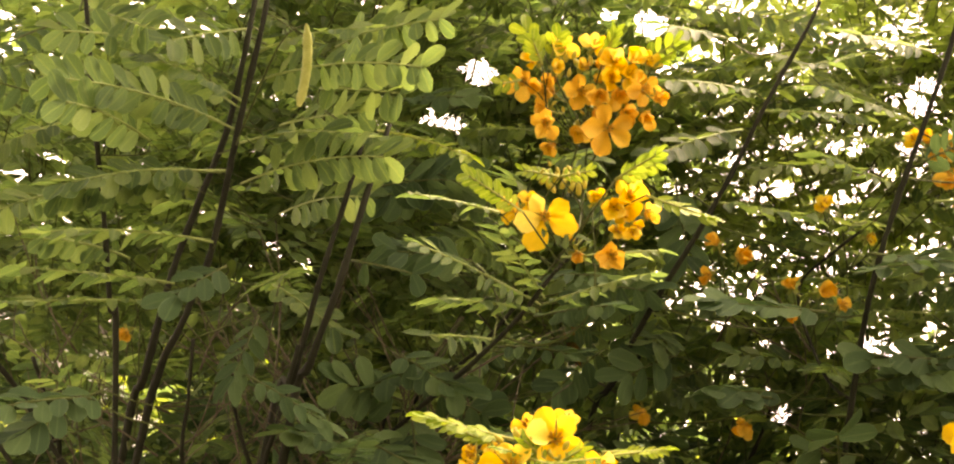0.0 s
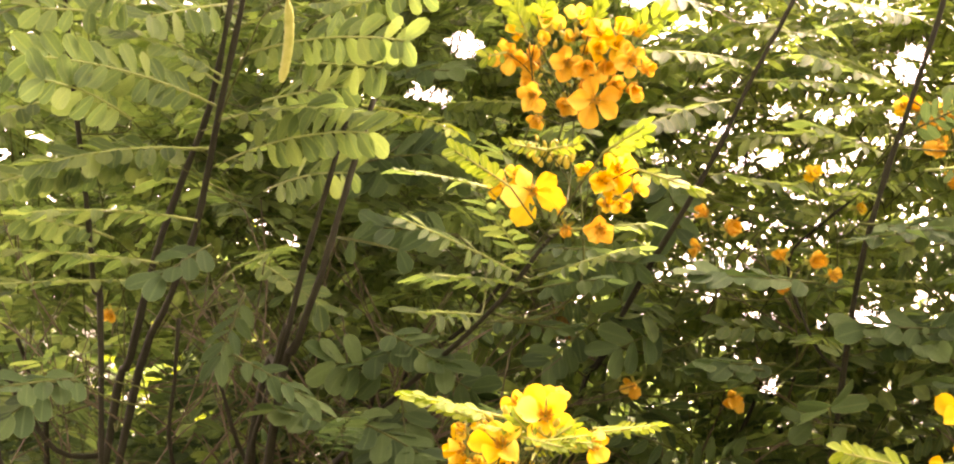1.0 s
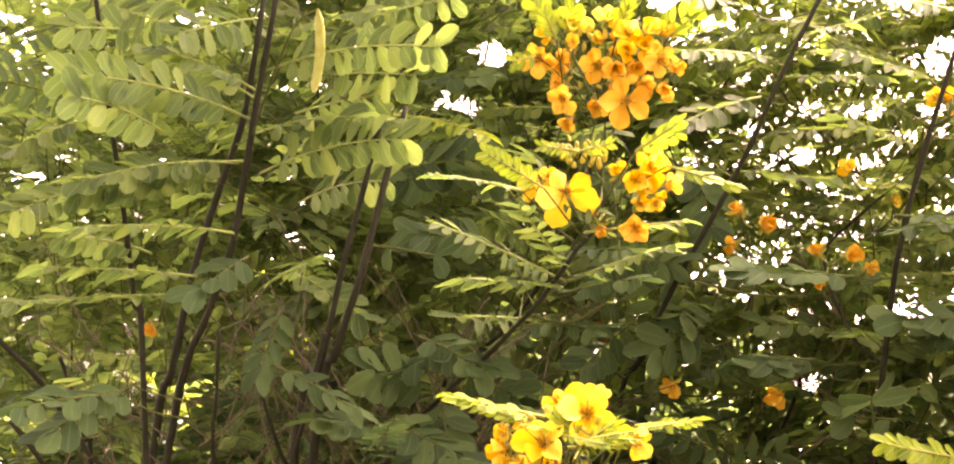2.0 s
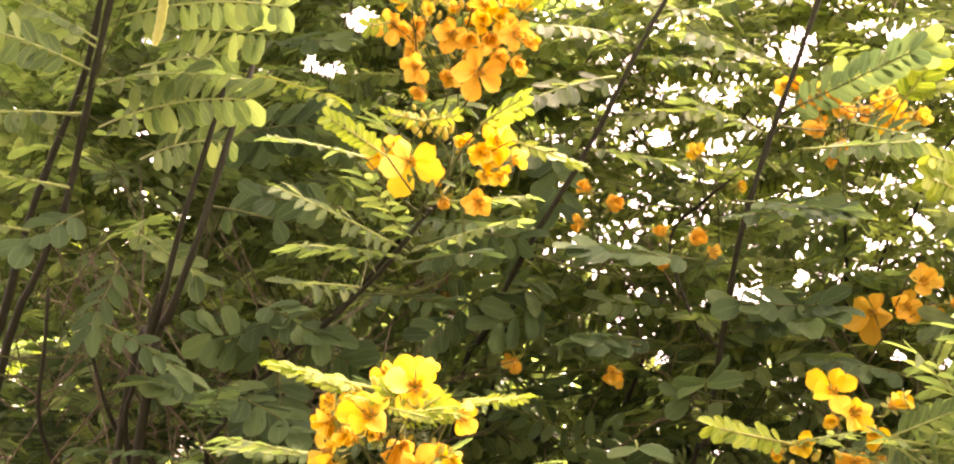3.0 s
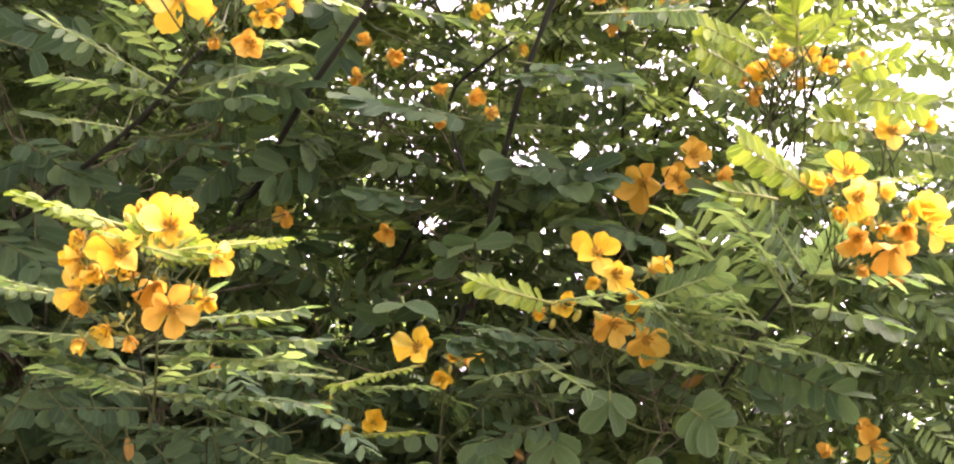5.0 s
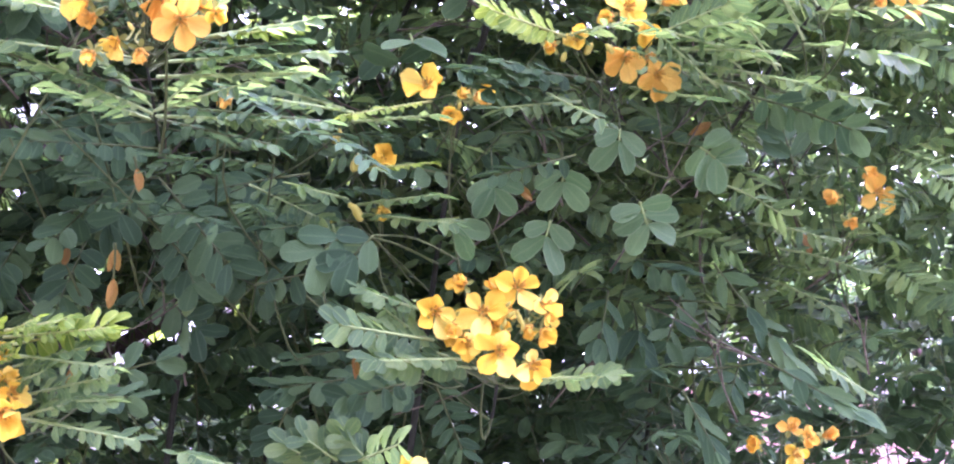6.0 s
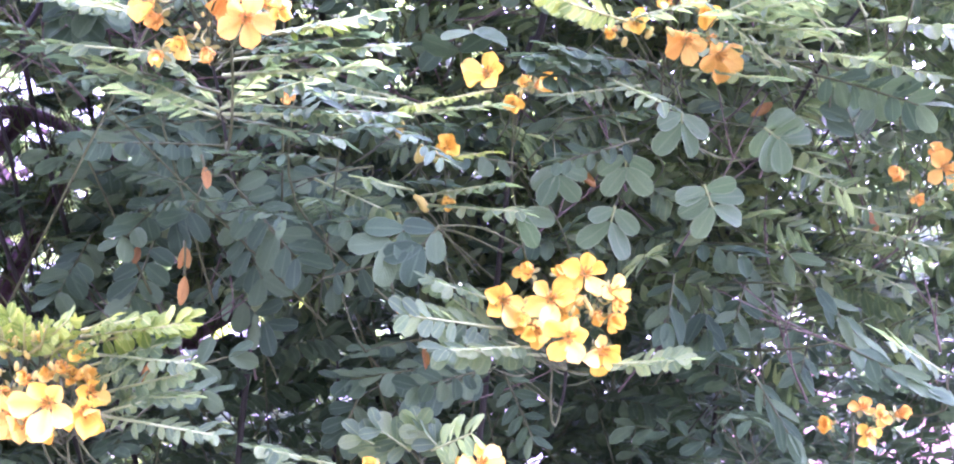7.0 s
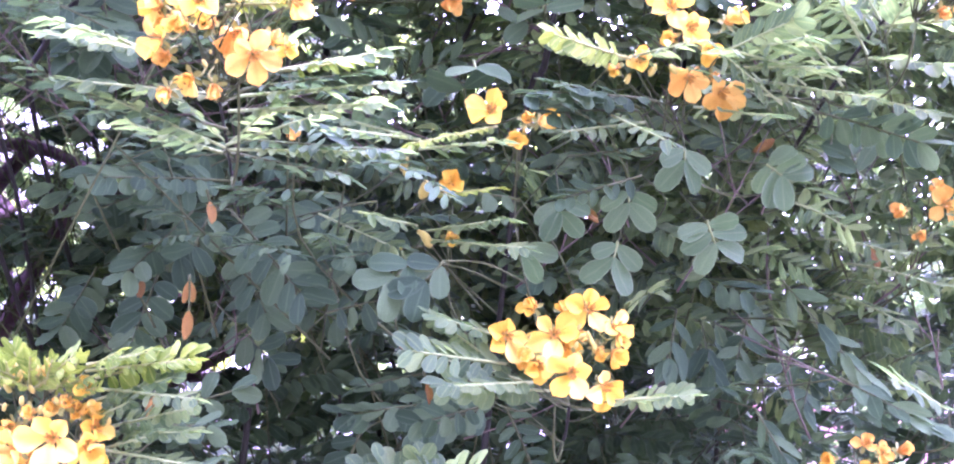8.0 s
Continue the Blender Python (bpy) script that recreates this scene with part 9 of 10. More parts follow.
petiole(shrub_right, (0.315, 1.12, 1.791), (0.354, 1.198, 1.756), (-0.778, -0.556, 0.292))
leaf(shrub_right, (0.099, 1.16, 1.687), (-0.741, -0.659, 0.132), (0.03, -0.903, 0.428), 0.061, 6, 0.0139, "young", "round", 0, 60, 8)
petiole(shrub_right, (0.099, 1.16, 1.687), (0.136, 1.243, 1.66), (-0.741, -0.659, 0.132))
leaf(shrub_inner, (0.041, 1.26, 1.752), (0.078, -0.778, -0.623), (0.045, -0.987, 0.151), 0.013, 1, 0.0347, "lit", "broad", 0, 104, 4)
petiole(shrub_inner, (0.041, 1.26, 1.752), (0.037, 1.349, 1.763), (0.078, -0.778, -0.623))
leaf(shrub_right, (0.08, 1.3, 1.824), (0.622, -0.778, -0.088), (0.036, -0.945, 0.324), 0.103, 4, 0.0348, "old", "broad", 0, 60, 8)
petiole(shrub_right, (0.08, 1.3, 1.824), (0.049, 1.389, 1.808), (0.622, -0.778, -0.088))
leaf(shrub_inner, (-0.018, 1.2, 1.688), (0.228, -0.76, -0.608), (0.007, -0.978, 0.211), 0.013, 1, 0.0308, "lit", "broad", 0, 100, 4)
petiole(shrub_inner, (-0.018, 1.2, 1.688), (-0.029, 1.288, 1.698), (0.228, -0.76, -0.608))
leaf(shrub_right, (0.105, 1.2, 1.986), (0.724, -0.671, 0.161), (-0.044, -0.994, -0.104), 0.149, 9, 0.0205, "old", "round", 0, 62, 8)
petiole(shrub_right, (0.105, 1.2, 1.986), (0.069, 1.284, 1.958), (0.724, -0.671, 0.161))
leaf(shrub_right, (0.13, 1.2, 1.955), (0.624, -0.761, -0.175), (-0.069, -0.904, 0.422), 0.131, 8, 0.0185, "leaf", "round", 0, 62, 14)
petiole(shrub_right, (0.13, 1.2, 1.955), (0.099, 1.288, 1.944), (0.624, -0.761, -0.175))
leaf(shrub_right, (0.219, 1.22, 2.004), (0.548, -0.498, 0.672), (0.249, -0.964, -0.092), 0.040, 4, 0.0212, "young", "round", 0, 58, 4)
petiole(shrub_right, (0.219, 1.22, 2.004), (0.192, 1.295, 1.95), (0.548, -0.498, 0.672))
leaf(shrub_right, (0.323, 1.2, 1.927), (-0.123, -0.411, 0.903), (0.055, -0.993, -0.101), 0.049, 4, 0.0268, "young", "oval", 0, 56, 4)
petiole(shrub_right, (0.323, 1.2, 1.927), (0.329, 1.271, 1.862), (-0.123, -0.411, 0.903))
leaf(shrub_right, (0.286, 1.2, 1.923), (-0.84, -0.514, 0.171), (0.052, -0.999, -0.004), 0.058, 6, 0.0163, "young", "round", 0, 64, 4)
petiole(shrub_right, (0.286, 1.2, 1.923), (0.328, 1.276, 1.894), (-0.84, -0.514, 0.171))
leaf(shrub_right, (0.279, 1.2, 1.905), (-0.785, -0.561, 0.262), (0.052, -0.999, -0.004), 0.053, 4, 0.0224, "young", "round", 0, 64, 4)
petiole(shrub_right, (0.279, 1.2, 1.905), (0.318, 1.278, 1.872), (-0.785, -0.561, 0.262))
leaf(shrub_right, (0.427, 1.2, 1.877), (-0.828, -0.46, 0.322), (0.052, -0.999, -0.004), 0.065, 5, 0.0235, "young", "round", 0, 64, 4)
petiole(shrub_right, (0.427, 1.2, 1.877), (0.468, 1.273, 1.841), (-0.828, -0.46, 0.322))
leaf(shrub_right, (0.39, 1.2, 1.862), (-0.843, -0.538, -0.018), (0.052, -0.999, -0.004), 0.056, 5, 0.0200, "young", "round", 0, 64, 4)
petiole(shrub_right, (0.39, 1.2, 1.862), (0.432, 1.277, 1.843), (-0.843, -0.538, -0.018))
leaf(shrub_inner, (0.077, 1.3, 1.932), (0.623, -0.733, -0.271), (0.017, -0.789, 0.614), 0.136, 5, 0.0312, "old", "broad", 0, 50, 8)
petiole(shrub_inner, (0.077, 1.3, 1.932), (0.046, 1.387, 1.926), (0.623, -0.733, -0.271))
leaf(shrub_left, (-0.498, 1.06, 1.993), (-0.761, -0.568, 0.314), (0.261, -0.753, 0.604), 0.169, 12, 0.0222, "leaf", "round", 0.4, 60, 30)
petiole(shrub_left, (-0.498, 1.06, 1.993), (-0.458, 1.14, 1.966), (-0.793, -0.592, 0.142))
leaf(shrub_left, (-0.575, 1.06, 2.093), (-0.738, -0.671, 0.067), (0.248, -0.957, -0.149), 0.089, 6, 0.0247, "leaf", "round", 0, 66, 6)
petiole(shrub_left, (-0.575, 1.06, 2.093), (-0.538, 1.144, 2.07), (-0.738, -0.671, 0.067))
leaf(shrub_left, (-0.584, 1.05, 1.984), (-0.564, -0.805, 0.184), (0.339, -0.938, 0.078), 0.087, 6, 0.0239, "leaf", "round", 0, 66, 8)
petiole(shrub_left, (-0.584, 1.05, 1.984), (-0.556, 1.14, 1.955), (-0.564, -0.805, 0.184))
leaf(shrub_left, (-0.509, 1.07, 1.957), (-0.746, -0.655, -0.118), (0.162, -0.782, 0.602), 0.157, 11, 0.0233, "leaf", "round", 0.4, 60, 34)
petiole(shrub_left, (-0.509, 1.07, 1.957), (-0.473, 1.152, 1.95), (-0.727, -0.638, -0.255))
leaf(shrub_left, (-0.508, 1.08, 2.023), (-0.672, -0.567, 0.476), (0.271, -0.77, 0.577), 0.099, 8, 0.0217, "leaf", "round", 0.4, 60, 25)
petiole(shrub_left, (-0.508, 1.08, 2.023), (-0.472, 1.16, 1.986), (-0.72, -0.608, 0.335))
leaf(shrub_left, (-0.531, 1.06, 1.936), (-0.722, -0.692, -0.006), (0.24, -0.681, 0.692), 0.102, 8, 0.0208, "leaf", "round", 0.4, 60, 30)
petiole(shrub_left, (-0.531, 1.06, 1.936), (-0.495, 1.144, 1.924), (-0.713, -0.684, -0.156))
leaf(shrub_left, (-0.598, 1.07, 1.873), (-0.565, -0.79, 0.237), (0.261, -0.753, 0.604), 0.086, 8, 0.0223, "leaf", "round", 0.4, 60, 30)
petiole(shrub_left, (-0.598, 1.07, 1.873), (-0.569, 1.161, 1.848), (-0.579, -0.81, 0.093))
leaf(shrub_middle, (-0.196, 0.9, 1.695), (-0.851, -0.473, 0.227), (-0.016, -0.853, 0.522), 0.053, 8, 0.0120, "young", "oval", 0, 44, 6)
petiole(shrub_middle, (-0.196, 0.9, 1.695), (-0.153, 0.974, 1.664), (-0.851, -0.473, 0.227))
leaf(shrub_middle, (-0.118, 0.9, 1.69), (0.91, -0.414, 0), (-0.016, -0.853, 0.522), 0.048, 7, 0.0077, "young", "oval", 0, 50, 6)
petiole(shrub_middle, (-0.118, 0.9, 1.69), (-0.164, 0.971, 1.67), (0.91, -0.414, 0))
leaf(shrub_middle, (-0.17, 0.885, 1.684), (0.942, -0.329, -0.066), (-0.008, -0.906, 0.424), 0.046, 8, 0.0105, "young", "slim", 0, 48, 6)
petiole(shrub_middle, (-0.17, 0.885, 1.684), (-0.217, 0.951, 1.667), (0.942, -0.329, -0.066))
leaf(shrub_middle, (-0.163, 0.885, 1.674), (0.93, -0.367, 0), (-0.008, -0.906, 0.424), 0.041, 7, 0.0095, "young", "slim", 0, 44, 6)
petiole(shrub_middle, (-0.163, 0.885, 1.674), (-0.21, 0.953, 1.654), (0.93, -0.367, 0))
leaf(shrub_middle, (-0.133, 0.94, 1.64), (0.903, -0.423, 0.071), (-0.032, -0.696, 0.718), 0.071, 8, 0.0119, "young", "oval", 0, 50, 10)
petiole(shrub_middle, (-0.133, 0.94, 1.64), (-0.178, 1.011, 1.616), (0.903, -0.423, 0.071))
leaf(shrub_middle, (-0.234, 0.94, 1.653), (-0.761, -0.648, 0.016), (-0.032, -0.696, 0.718), 0.062, 9, 0.0119, "leaf", "oval", 0, 50, 10)
petiole(shrub_middle, (-0.234, 0.94, 1.653), (-0.196, 1.022, 1.632), (-0.761, -0.648, 0.016))
leaf(shrub_middle, (-0.134, 1.02, 1.926), (0.855, -0.489, 0.171), (0.236, -0.966, 0.103), 0.041, 5, 0.0107, "young", "round", 0, 60, 4)
petiole(shrub_middle, (-0.134, 1.02, 1.926), (-0.177, 1.094, 1.897), (0.855, -0.489, 0.171))
leaf(shrub_middle, (-0.225, 1.13, 2.087), (-0.605, -0.404, 0.686), (0.245, -0.969, -0.042), 0.025, 3, 0.0175, "young", "round", 0, 56, 4)
petiole(shrub_middle, (-0.225, 1.13, 2.087), (-0.195, 1.2, 2.033), (-0.605, -0.404, 0.686))
leaf(shrub_middle, (-0.217, 1.13, 2.081), (0.39, -0.488, 0.781), (0.245, -0.969, -0.042), 0.020, 3, 0.0149, "young", "round", 0, 56, 4)
petiole(shrub_middle, (-0.217, 1.13, 2.081), (-0.237, 1.204, 2.022), (0.39, -0.488, 0.781))
leaf(shrub_middle, (-0.162, 1.14, 2.091), (0.329, -0.549, 0.768), (0.245, -0.969, -0.042), 0.018, 3, 0.0114, "young", "oval", 0, 56, 4)
petiole(shrub_middle, (-0.162, 1.14, 2.091), (-0.178, 1.217, 2.033), (0.329, -0.549, 0.768))
leaf(shrub_middle, (-0.132, 1.16, 2.087), (0.807, -0.557, 0.195), (0.245, -0.969, -0.042), 0.036, 3, 0.0173, "young", "round", 0, 56, 4)
petiole(shrub_middle, (-0.132, 1.16, 2.087), (-0.172, 1.238, 2.057), (0.807, -0.557, 0.195))
leaf(shrub_middle, (-0.264, 0.96, 1.419), (0.863, -0.448, 0.235), (0.032, -0.903, 0.429), 0.089, 7, 0.0166, "young", "round", 0, 56, 6)
petiole(shrub_middle, (-0.264, 0.96, 1.419), (-0.307, 1.032, 1.387), (0.863, -0.448, 0.235))
leaf(shrub_middle, (-0.257, 0.97, 1.383), (0.806, -0.537, 0.247), (0.022, -0.812, 0.583), 0.093, 7, 0.0131, "leaf", "round", 0, 56, 6)
petiole(shrub_middle, (-0.257, 0.97, 1.383), (-0.297, 1.047, 1.351), (0.806, -0.537, 0.247))
leaf(shrub_middle, (-0.281, 0.95, 1.416), (0.492, -0.615, 0.615), (0.041, -0.959, 0.281), 0.032, 4, 0.0112, "young", "oval", 0, 40, 6)
petiole(shrub_middle, (-0.281, 0.95, 1.416), (-0.306, 1.031, 1.365), (0.492, -0.615, 0.615))
leaf(shrub_middle, (-0.317, 0.95, 1.419), (-0.441, -0.803, 0.401), (0.041, -0.959, 0.281), 0.025, 4, 0.0127, "young", "round", 0, 50, 6)
petiole(shrub_middle, (-0.317, 0.95, 1.419), (-0.295, 1.04, 1.379), (-0.441, -0.803, 0.401))
leaf(shrub_middle, (-0.319, 0.945, 1.412), (0.105, -0.703, 0.703), (0.039, -0.944, 0.326), 0.028, 4, 0.0112, "young", "oval", 0, 46, 6)
petiole(shrub_middle, (-0.319, 0.945, 1.412), (-0.324, 1.03, 1.357), (0.105, -0.703, 0.703))
leaf(shrub_middle, (-0.306, 0.945, 1.414), (0.235, -0.67, 0.704), (0.039, -0.944, 0.326), 0.030, 4, 0.0105, "young", "oval", 0, 46, 6)
petiole(shrub_middle, (-0.306, 0.945, 1.414), (-0.318, 1.029, 1.359), (0.235, -0.67, 0.704))
leaf(shrub_middle, (-0.295, 0.945, 1.413), (0.382, -0.637, 0.669), (0.039, -0.944, 0.326), 0.031, 4, 0.0112, "young", "oval", 0, 46, 6)
petiole(shrub_middle, (-0.295, 0.945, 1.413), (-0.314, 1.027, 1.36), (0.382, -0.637, 0.669))
leaf(shrub_middle, (-0.312, 0.945, 1.416), (-0.38, -0.844, 0.38), (0.039, -0.944, 0.326), 0.024, 4, 0.0112, "young", "oval", 0, 46, 6)
petiole(shrub_middle, (-0.312, 0.945, 1.416), (-0.293, 1.037, 1.377), (-0.38, -0.844, 0.38))
leaf(shrub_middle, (-0.287, 0.945, 1.412), (0.597, -0.703, 0.387), (0.039, -0.944, 0.326), 0.028, 4, 0.0098, "young", "oval", 0, 46, 6)
petiole(shrub_middle, (-0.287, 0.945, 1.412), (-0.317, 1.03, 1.373), (0.597, -0.703, 0.387))
leaf(shrub_middle, (-0.279, 0.945, 1.407), (0.787, -0.562, 0.253), (0.039, -0.944, 0.326), 0.036, 5, 0.0084, "young", "oval", 0, 46, 6)
petiole(shrub_middle, (-0.279, 0.945, 1.407), (-0.318, 1.023, 1.374), (0.787, -0.562, 0.253))
leaf(shrub_middle, (-0.267, 0.96, 1.389), (0.732, -0.593, 0.336), (0.022, -0.812, 0.583), 0.051, 5, 0.0112, "leaf", "round", 0, 56, 6)
petiole(shrub_middle, (-0.267, 0.96, 1.389), (-0.304, 1.04, 1.352), (0.732, -0.593, 0.336))
leaf(shrub_middle, (-0.256, 0.96, 1.369), (0.762, -0.586, 0.274), (0.013, -0.722, 0.692), 0.051, 5, 0.0112, "leaf", "slim", 0, 50, 6)
petiole(shrub_middle, (-0.256, 0.96, 1.369), (-0.294, 1.039, 1.335), (0.762, -0.586, 0.274))

# ---- seed pod ----
def seed_pod(shrub, top, low, width):
    a, b = Vector(top) - shrub.location, Vector(low) - shrub.location
    n, verts, faces = 22, [], []
    for i in range(n + 1):
        u = i / n
        p = a.lerp(b, u) + Vector((0.004 * math.sin(3 * u), 0, 0))
        w = width * (0.25 + 0.75 * min(1, 6 * u, 9 * (1 - u) + 0.15)) * (1 + 0.08 * math.sin(u * 60))
        t = width * 0.3 * (0.7 + 0.5 * abs(math.sin(u * 30)))
        for k in range(8):
            c = 2 * math.pi * k / 8
            verts.append(p + Vector((math.cos(c) * w / 2, math.sin(c) * t / 2, 0)))
        if i:
            for k in range(8):
                l = (k + 1) % 8
                faces.append((8 * i - 8 + k, 8 * i - 8 + l, 8 * i + l, 8 * i + k))
    faces += [tuple(range(8)), tuple(range(8 * n, 8 * n + 8))[::-1]]
    part("seed_pod", mesh_of("seed_pod", verts, faces, PODSKIN), shrub, None, "pale green flat seed pod")


# ---- the leafy mass further in: twigs with their leaves ----
EYE = Vector((0.06, -0.03, 1.55))


def openness(p):
    """How bare the crown is as the camera sees it: airy to the upper right, closed low down and on the left."""
    d = p - EYE
    yaw = math.degrees(math.atan2(-d.x, d.y))
    pitch = math.degrees(math.atan2(d.z, math.hypot(d.x, d.y)))
    airy = min(1.0, max(0.0, (10.0 - yaw) / 14.0)) * min(1.0, max(0.0, (pitch - 4.0) / 7.0))
    return airy


# gaps cut through the crown to fit the camera's view: its standpoints, and from each bearing, height and half width in
# degrees
NEAR_EYE, SIDE_EYE, LOW_EYE = Vector((0.043, -0.076, 1.596)), Vector((0.078, -0.034, 1.589)), Vector((0.058, -0.01, 1.514))
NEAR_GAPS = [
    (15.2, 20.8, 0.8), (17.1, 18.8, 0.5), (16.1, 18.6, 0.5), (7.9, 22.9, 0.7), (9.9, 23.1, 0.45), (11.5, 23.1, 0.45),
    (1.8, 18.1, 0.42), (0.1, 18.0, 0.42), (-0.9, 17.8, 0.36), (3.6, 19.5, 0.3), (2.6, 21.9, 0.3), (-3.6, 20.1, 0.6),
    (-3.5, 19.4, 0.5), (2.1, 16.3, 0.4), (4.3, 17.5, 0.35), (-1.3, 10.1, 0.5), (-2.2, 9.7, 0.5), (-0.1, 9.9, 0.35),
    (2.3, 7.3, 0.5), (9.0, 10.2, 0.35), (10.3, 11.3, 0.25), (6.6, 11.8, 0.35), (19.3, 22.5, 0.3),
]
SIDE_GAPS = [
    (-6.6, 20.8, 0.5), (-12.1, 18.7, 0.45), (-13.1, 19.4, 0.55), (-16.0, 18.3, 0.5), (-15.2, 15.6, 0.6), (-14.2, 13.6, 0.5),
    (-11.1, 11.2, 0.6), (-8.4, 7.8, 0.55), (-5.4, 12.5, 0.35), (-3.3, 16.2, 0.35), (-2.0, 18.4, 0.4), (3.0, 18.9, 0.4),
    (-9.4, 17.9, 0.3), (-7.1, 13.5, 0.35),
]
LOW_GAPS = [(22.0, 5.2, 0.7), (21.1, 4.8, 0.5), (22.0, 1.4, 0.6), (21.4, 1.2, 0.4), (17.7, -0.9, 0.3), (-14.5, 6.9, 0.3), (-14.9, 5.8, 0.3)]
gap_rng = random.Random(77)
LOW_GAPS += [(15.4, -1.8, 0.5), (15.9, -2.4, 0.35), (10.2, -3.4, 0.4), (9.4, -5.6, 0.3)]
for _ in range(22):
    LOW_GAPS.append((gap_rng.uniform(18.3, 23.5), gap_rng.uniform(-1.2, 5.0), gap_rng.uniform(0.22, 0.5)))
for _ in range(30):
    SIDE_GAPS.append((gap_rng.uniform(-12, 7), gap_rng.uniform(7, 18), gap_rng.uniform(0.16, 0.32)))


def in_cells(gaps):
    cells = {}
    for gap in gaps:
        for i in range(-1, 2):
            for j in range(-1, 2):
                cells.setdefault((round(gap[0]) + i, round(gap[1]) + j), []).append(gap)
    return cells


GAPS = [(NEAR_EYE, in_cells(NEAR_GAPS)), (SIDE_EYE, in_cells(SIDE_GAPS)), (LOW_EYE, in_cells(LOW_GAPS))]

# cleared along the camera's lines of sight, so that the limbs of the tree behind show through the shrubs
WINDOWS = [
    (21.8, 3.2, 1.4), (19.7, 3.1, 1.15), (17.9, 2.2, 0.9), (19.7, 0.8, 1.0), (21.2, -1.9, 1.3),
    (21.8, -3.8, 1.15), (12.7, -4.1, 1.0), (14.6, -5.1, 0.95), (17.1, -2.5, 0.65),
]


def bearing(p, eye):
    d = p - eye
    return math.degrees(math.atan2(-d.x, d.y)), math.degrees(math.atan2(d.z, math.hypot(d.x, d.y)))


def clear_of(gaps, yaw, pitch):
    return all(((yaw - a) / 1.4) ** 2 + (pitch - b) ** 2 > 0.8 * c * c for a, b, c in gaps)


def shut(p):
    """Whether leaves are kept here: not in the gaps cut along the camera's lines of sight."""
    if p.y < 2.3 and not clear_of(WINDOWS, *bearing(p, LOW_EYE)):
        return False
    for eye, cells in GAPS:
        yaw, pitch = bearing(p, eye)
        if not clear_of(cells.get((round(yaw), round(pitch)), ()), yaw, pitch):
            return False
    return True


def twigs(shrub, count, xs, ys, zs, seed, pairs=(5, 8), size=(0.026, 0.034), sparse=0.4, look_of=LEAF, rows=SHORT, name="foliage", label="", face=0.25, length=(0.08, 0.13), tilt=0.5, rise=(-0.2, 0.35)):
    rng = random.Random(seed)
    poses, v, f = [], [], []
    for _ in range(count):
        p = Vector((rng.uniform(*xs), rng.uniform(*ys), rng.uniform(*zs)))
        if rng.random() < sparse * openness(p):
            continue
        d = Vector((rng.uniform(-0.6, 0.6), rng.uniform(-0.8, 0.3), rng.uniform(0.3, 1.0))).normalized()
        n = rng.randint(4, 6)
        gap = rng.uniform(0.03, 0.045)
        pts = [p - d * 0.12]
        turn = rng.uniform(0, 6.28)
        q, grown = p.copy(), 0
        for k in range(n):
            q = q + d * gap
            pts.append(q.copy())
            turn += 2.4
            side = Vector((math.cos(turn), math.sin(turn), 0.0))
            ahead = (side + d * 0.5 + Vector((0, 0, rng.uniform(*rise)))).normalized()
            normal = Vector((rng.uniform(-tilt, tilt), rng.uniform(-tilt, tilt) - face, max(0.1, 1.0 - 0.5 * face)))
            long = rng.uniform(*length)
            line, leaflets = leaf_layout(rng, ahead, normal, long, rng.randint(*pairs), rng.uniform(*size), rng.uniform(0.15, 0.7))
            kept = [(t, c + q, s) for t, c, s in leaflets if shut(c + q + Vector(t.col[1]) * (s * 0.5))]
            poses += kept
            grown += len(kept)
            if 2 * len(kept) < len(leaflets):
                continue
            tv, tf = tube_data([c + q for c in line[::4]], 0.0006, 0.0004, 3, 1)
            o = len(v)
            v += tv
            f += [tuple(i + o for i in w) for w in tf]
        if grown < 12:
            continue
        tv, tf = tube_data(pts, 0.0012, 0.0007, 3, 1)
        o = len(v)
        v += tv
        f += [tuple(i + o for i in w) for w in tf]
    off = shrub.location
    ob = joined_leaves(name, shrub, [(t, c - off, s) for t, c, s in poses], rows, look_of, label)
    tw = part("twig_mass", mesh_of("twig_mass", [c - off for c in v], f, TWIG), shrub)
    tagged(tw, kind="stuff")


seed_pod(shrub_left, (-0.381, 0.924, 2.037), (-0.388, 0.939, 1.97), 0.0086)
petiole(shrub_left, (-0.381, 0.924, 2.037), (-0.49, 1.042, 1.97), (0.3, 0, -0.9))

AIRY = dict(pairs=(8, 11), rows=FINE, length=(0.1, 0.17), tilt=0.3, rise=(-0.5, 0.0))

# leaves that reach out in front
twigs(shrub_left, 12, (-0.85, -0.35), (1.36, 1.45), (1.55, 2.05), 21)
twigs(shrub_right, 8, (0.1, 0.5), (1.34, 1.44), (1.2, 1.9), 23)

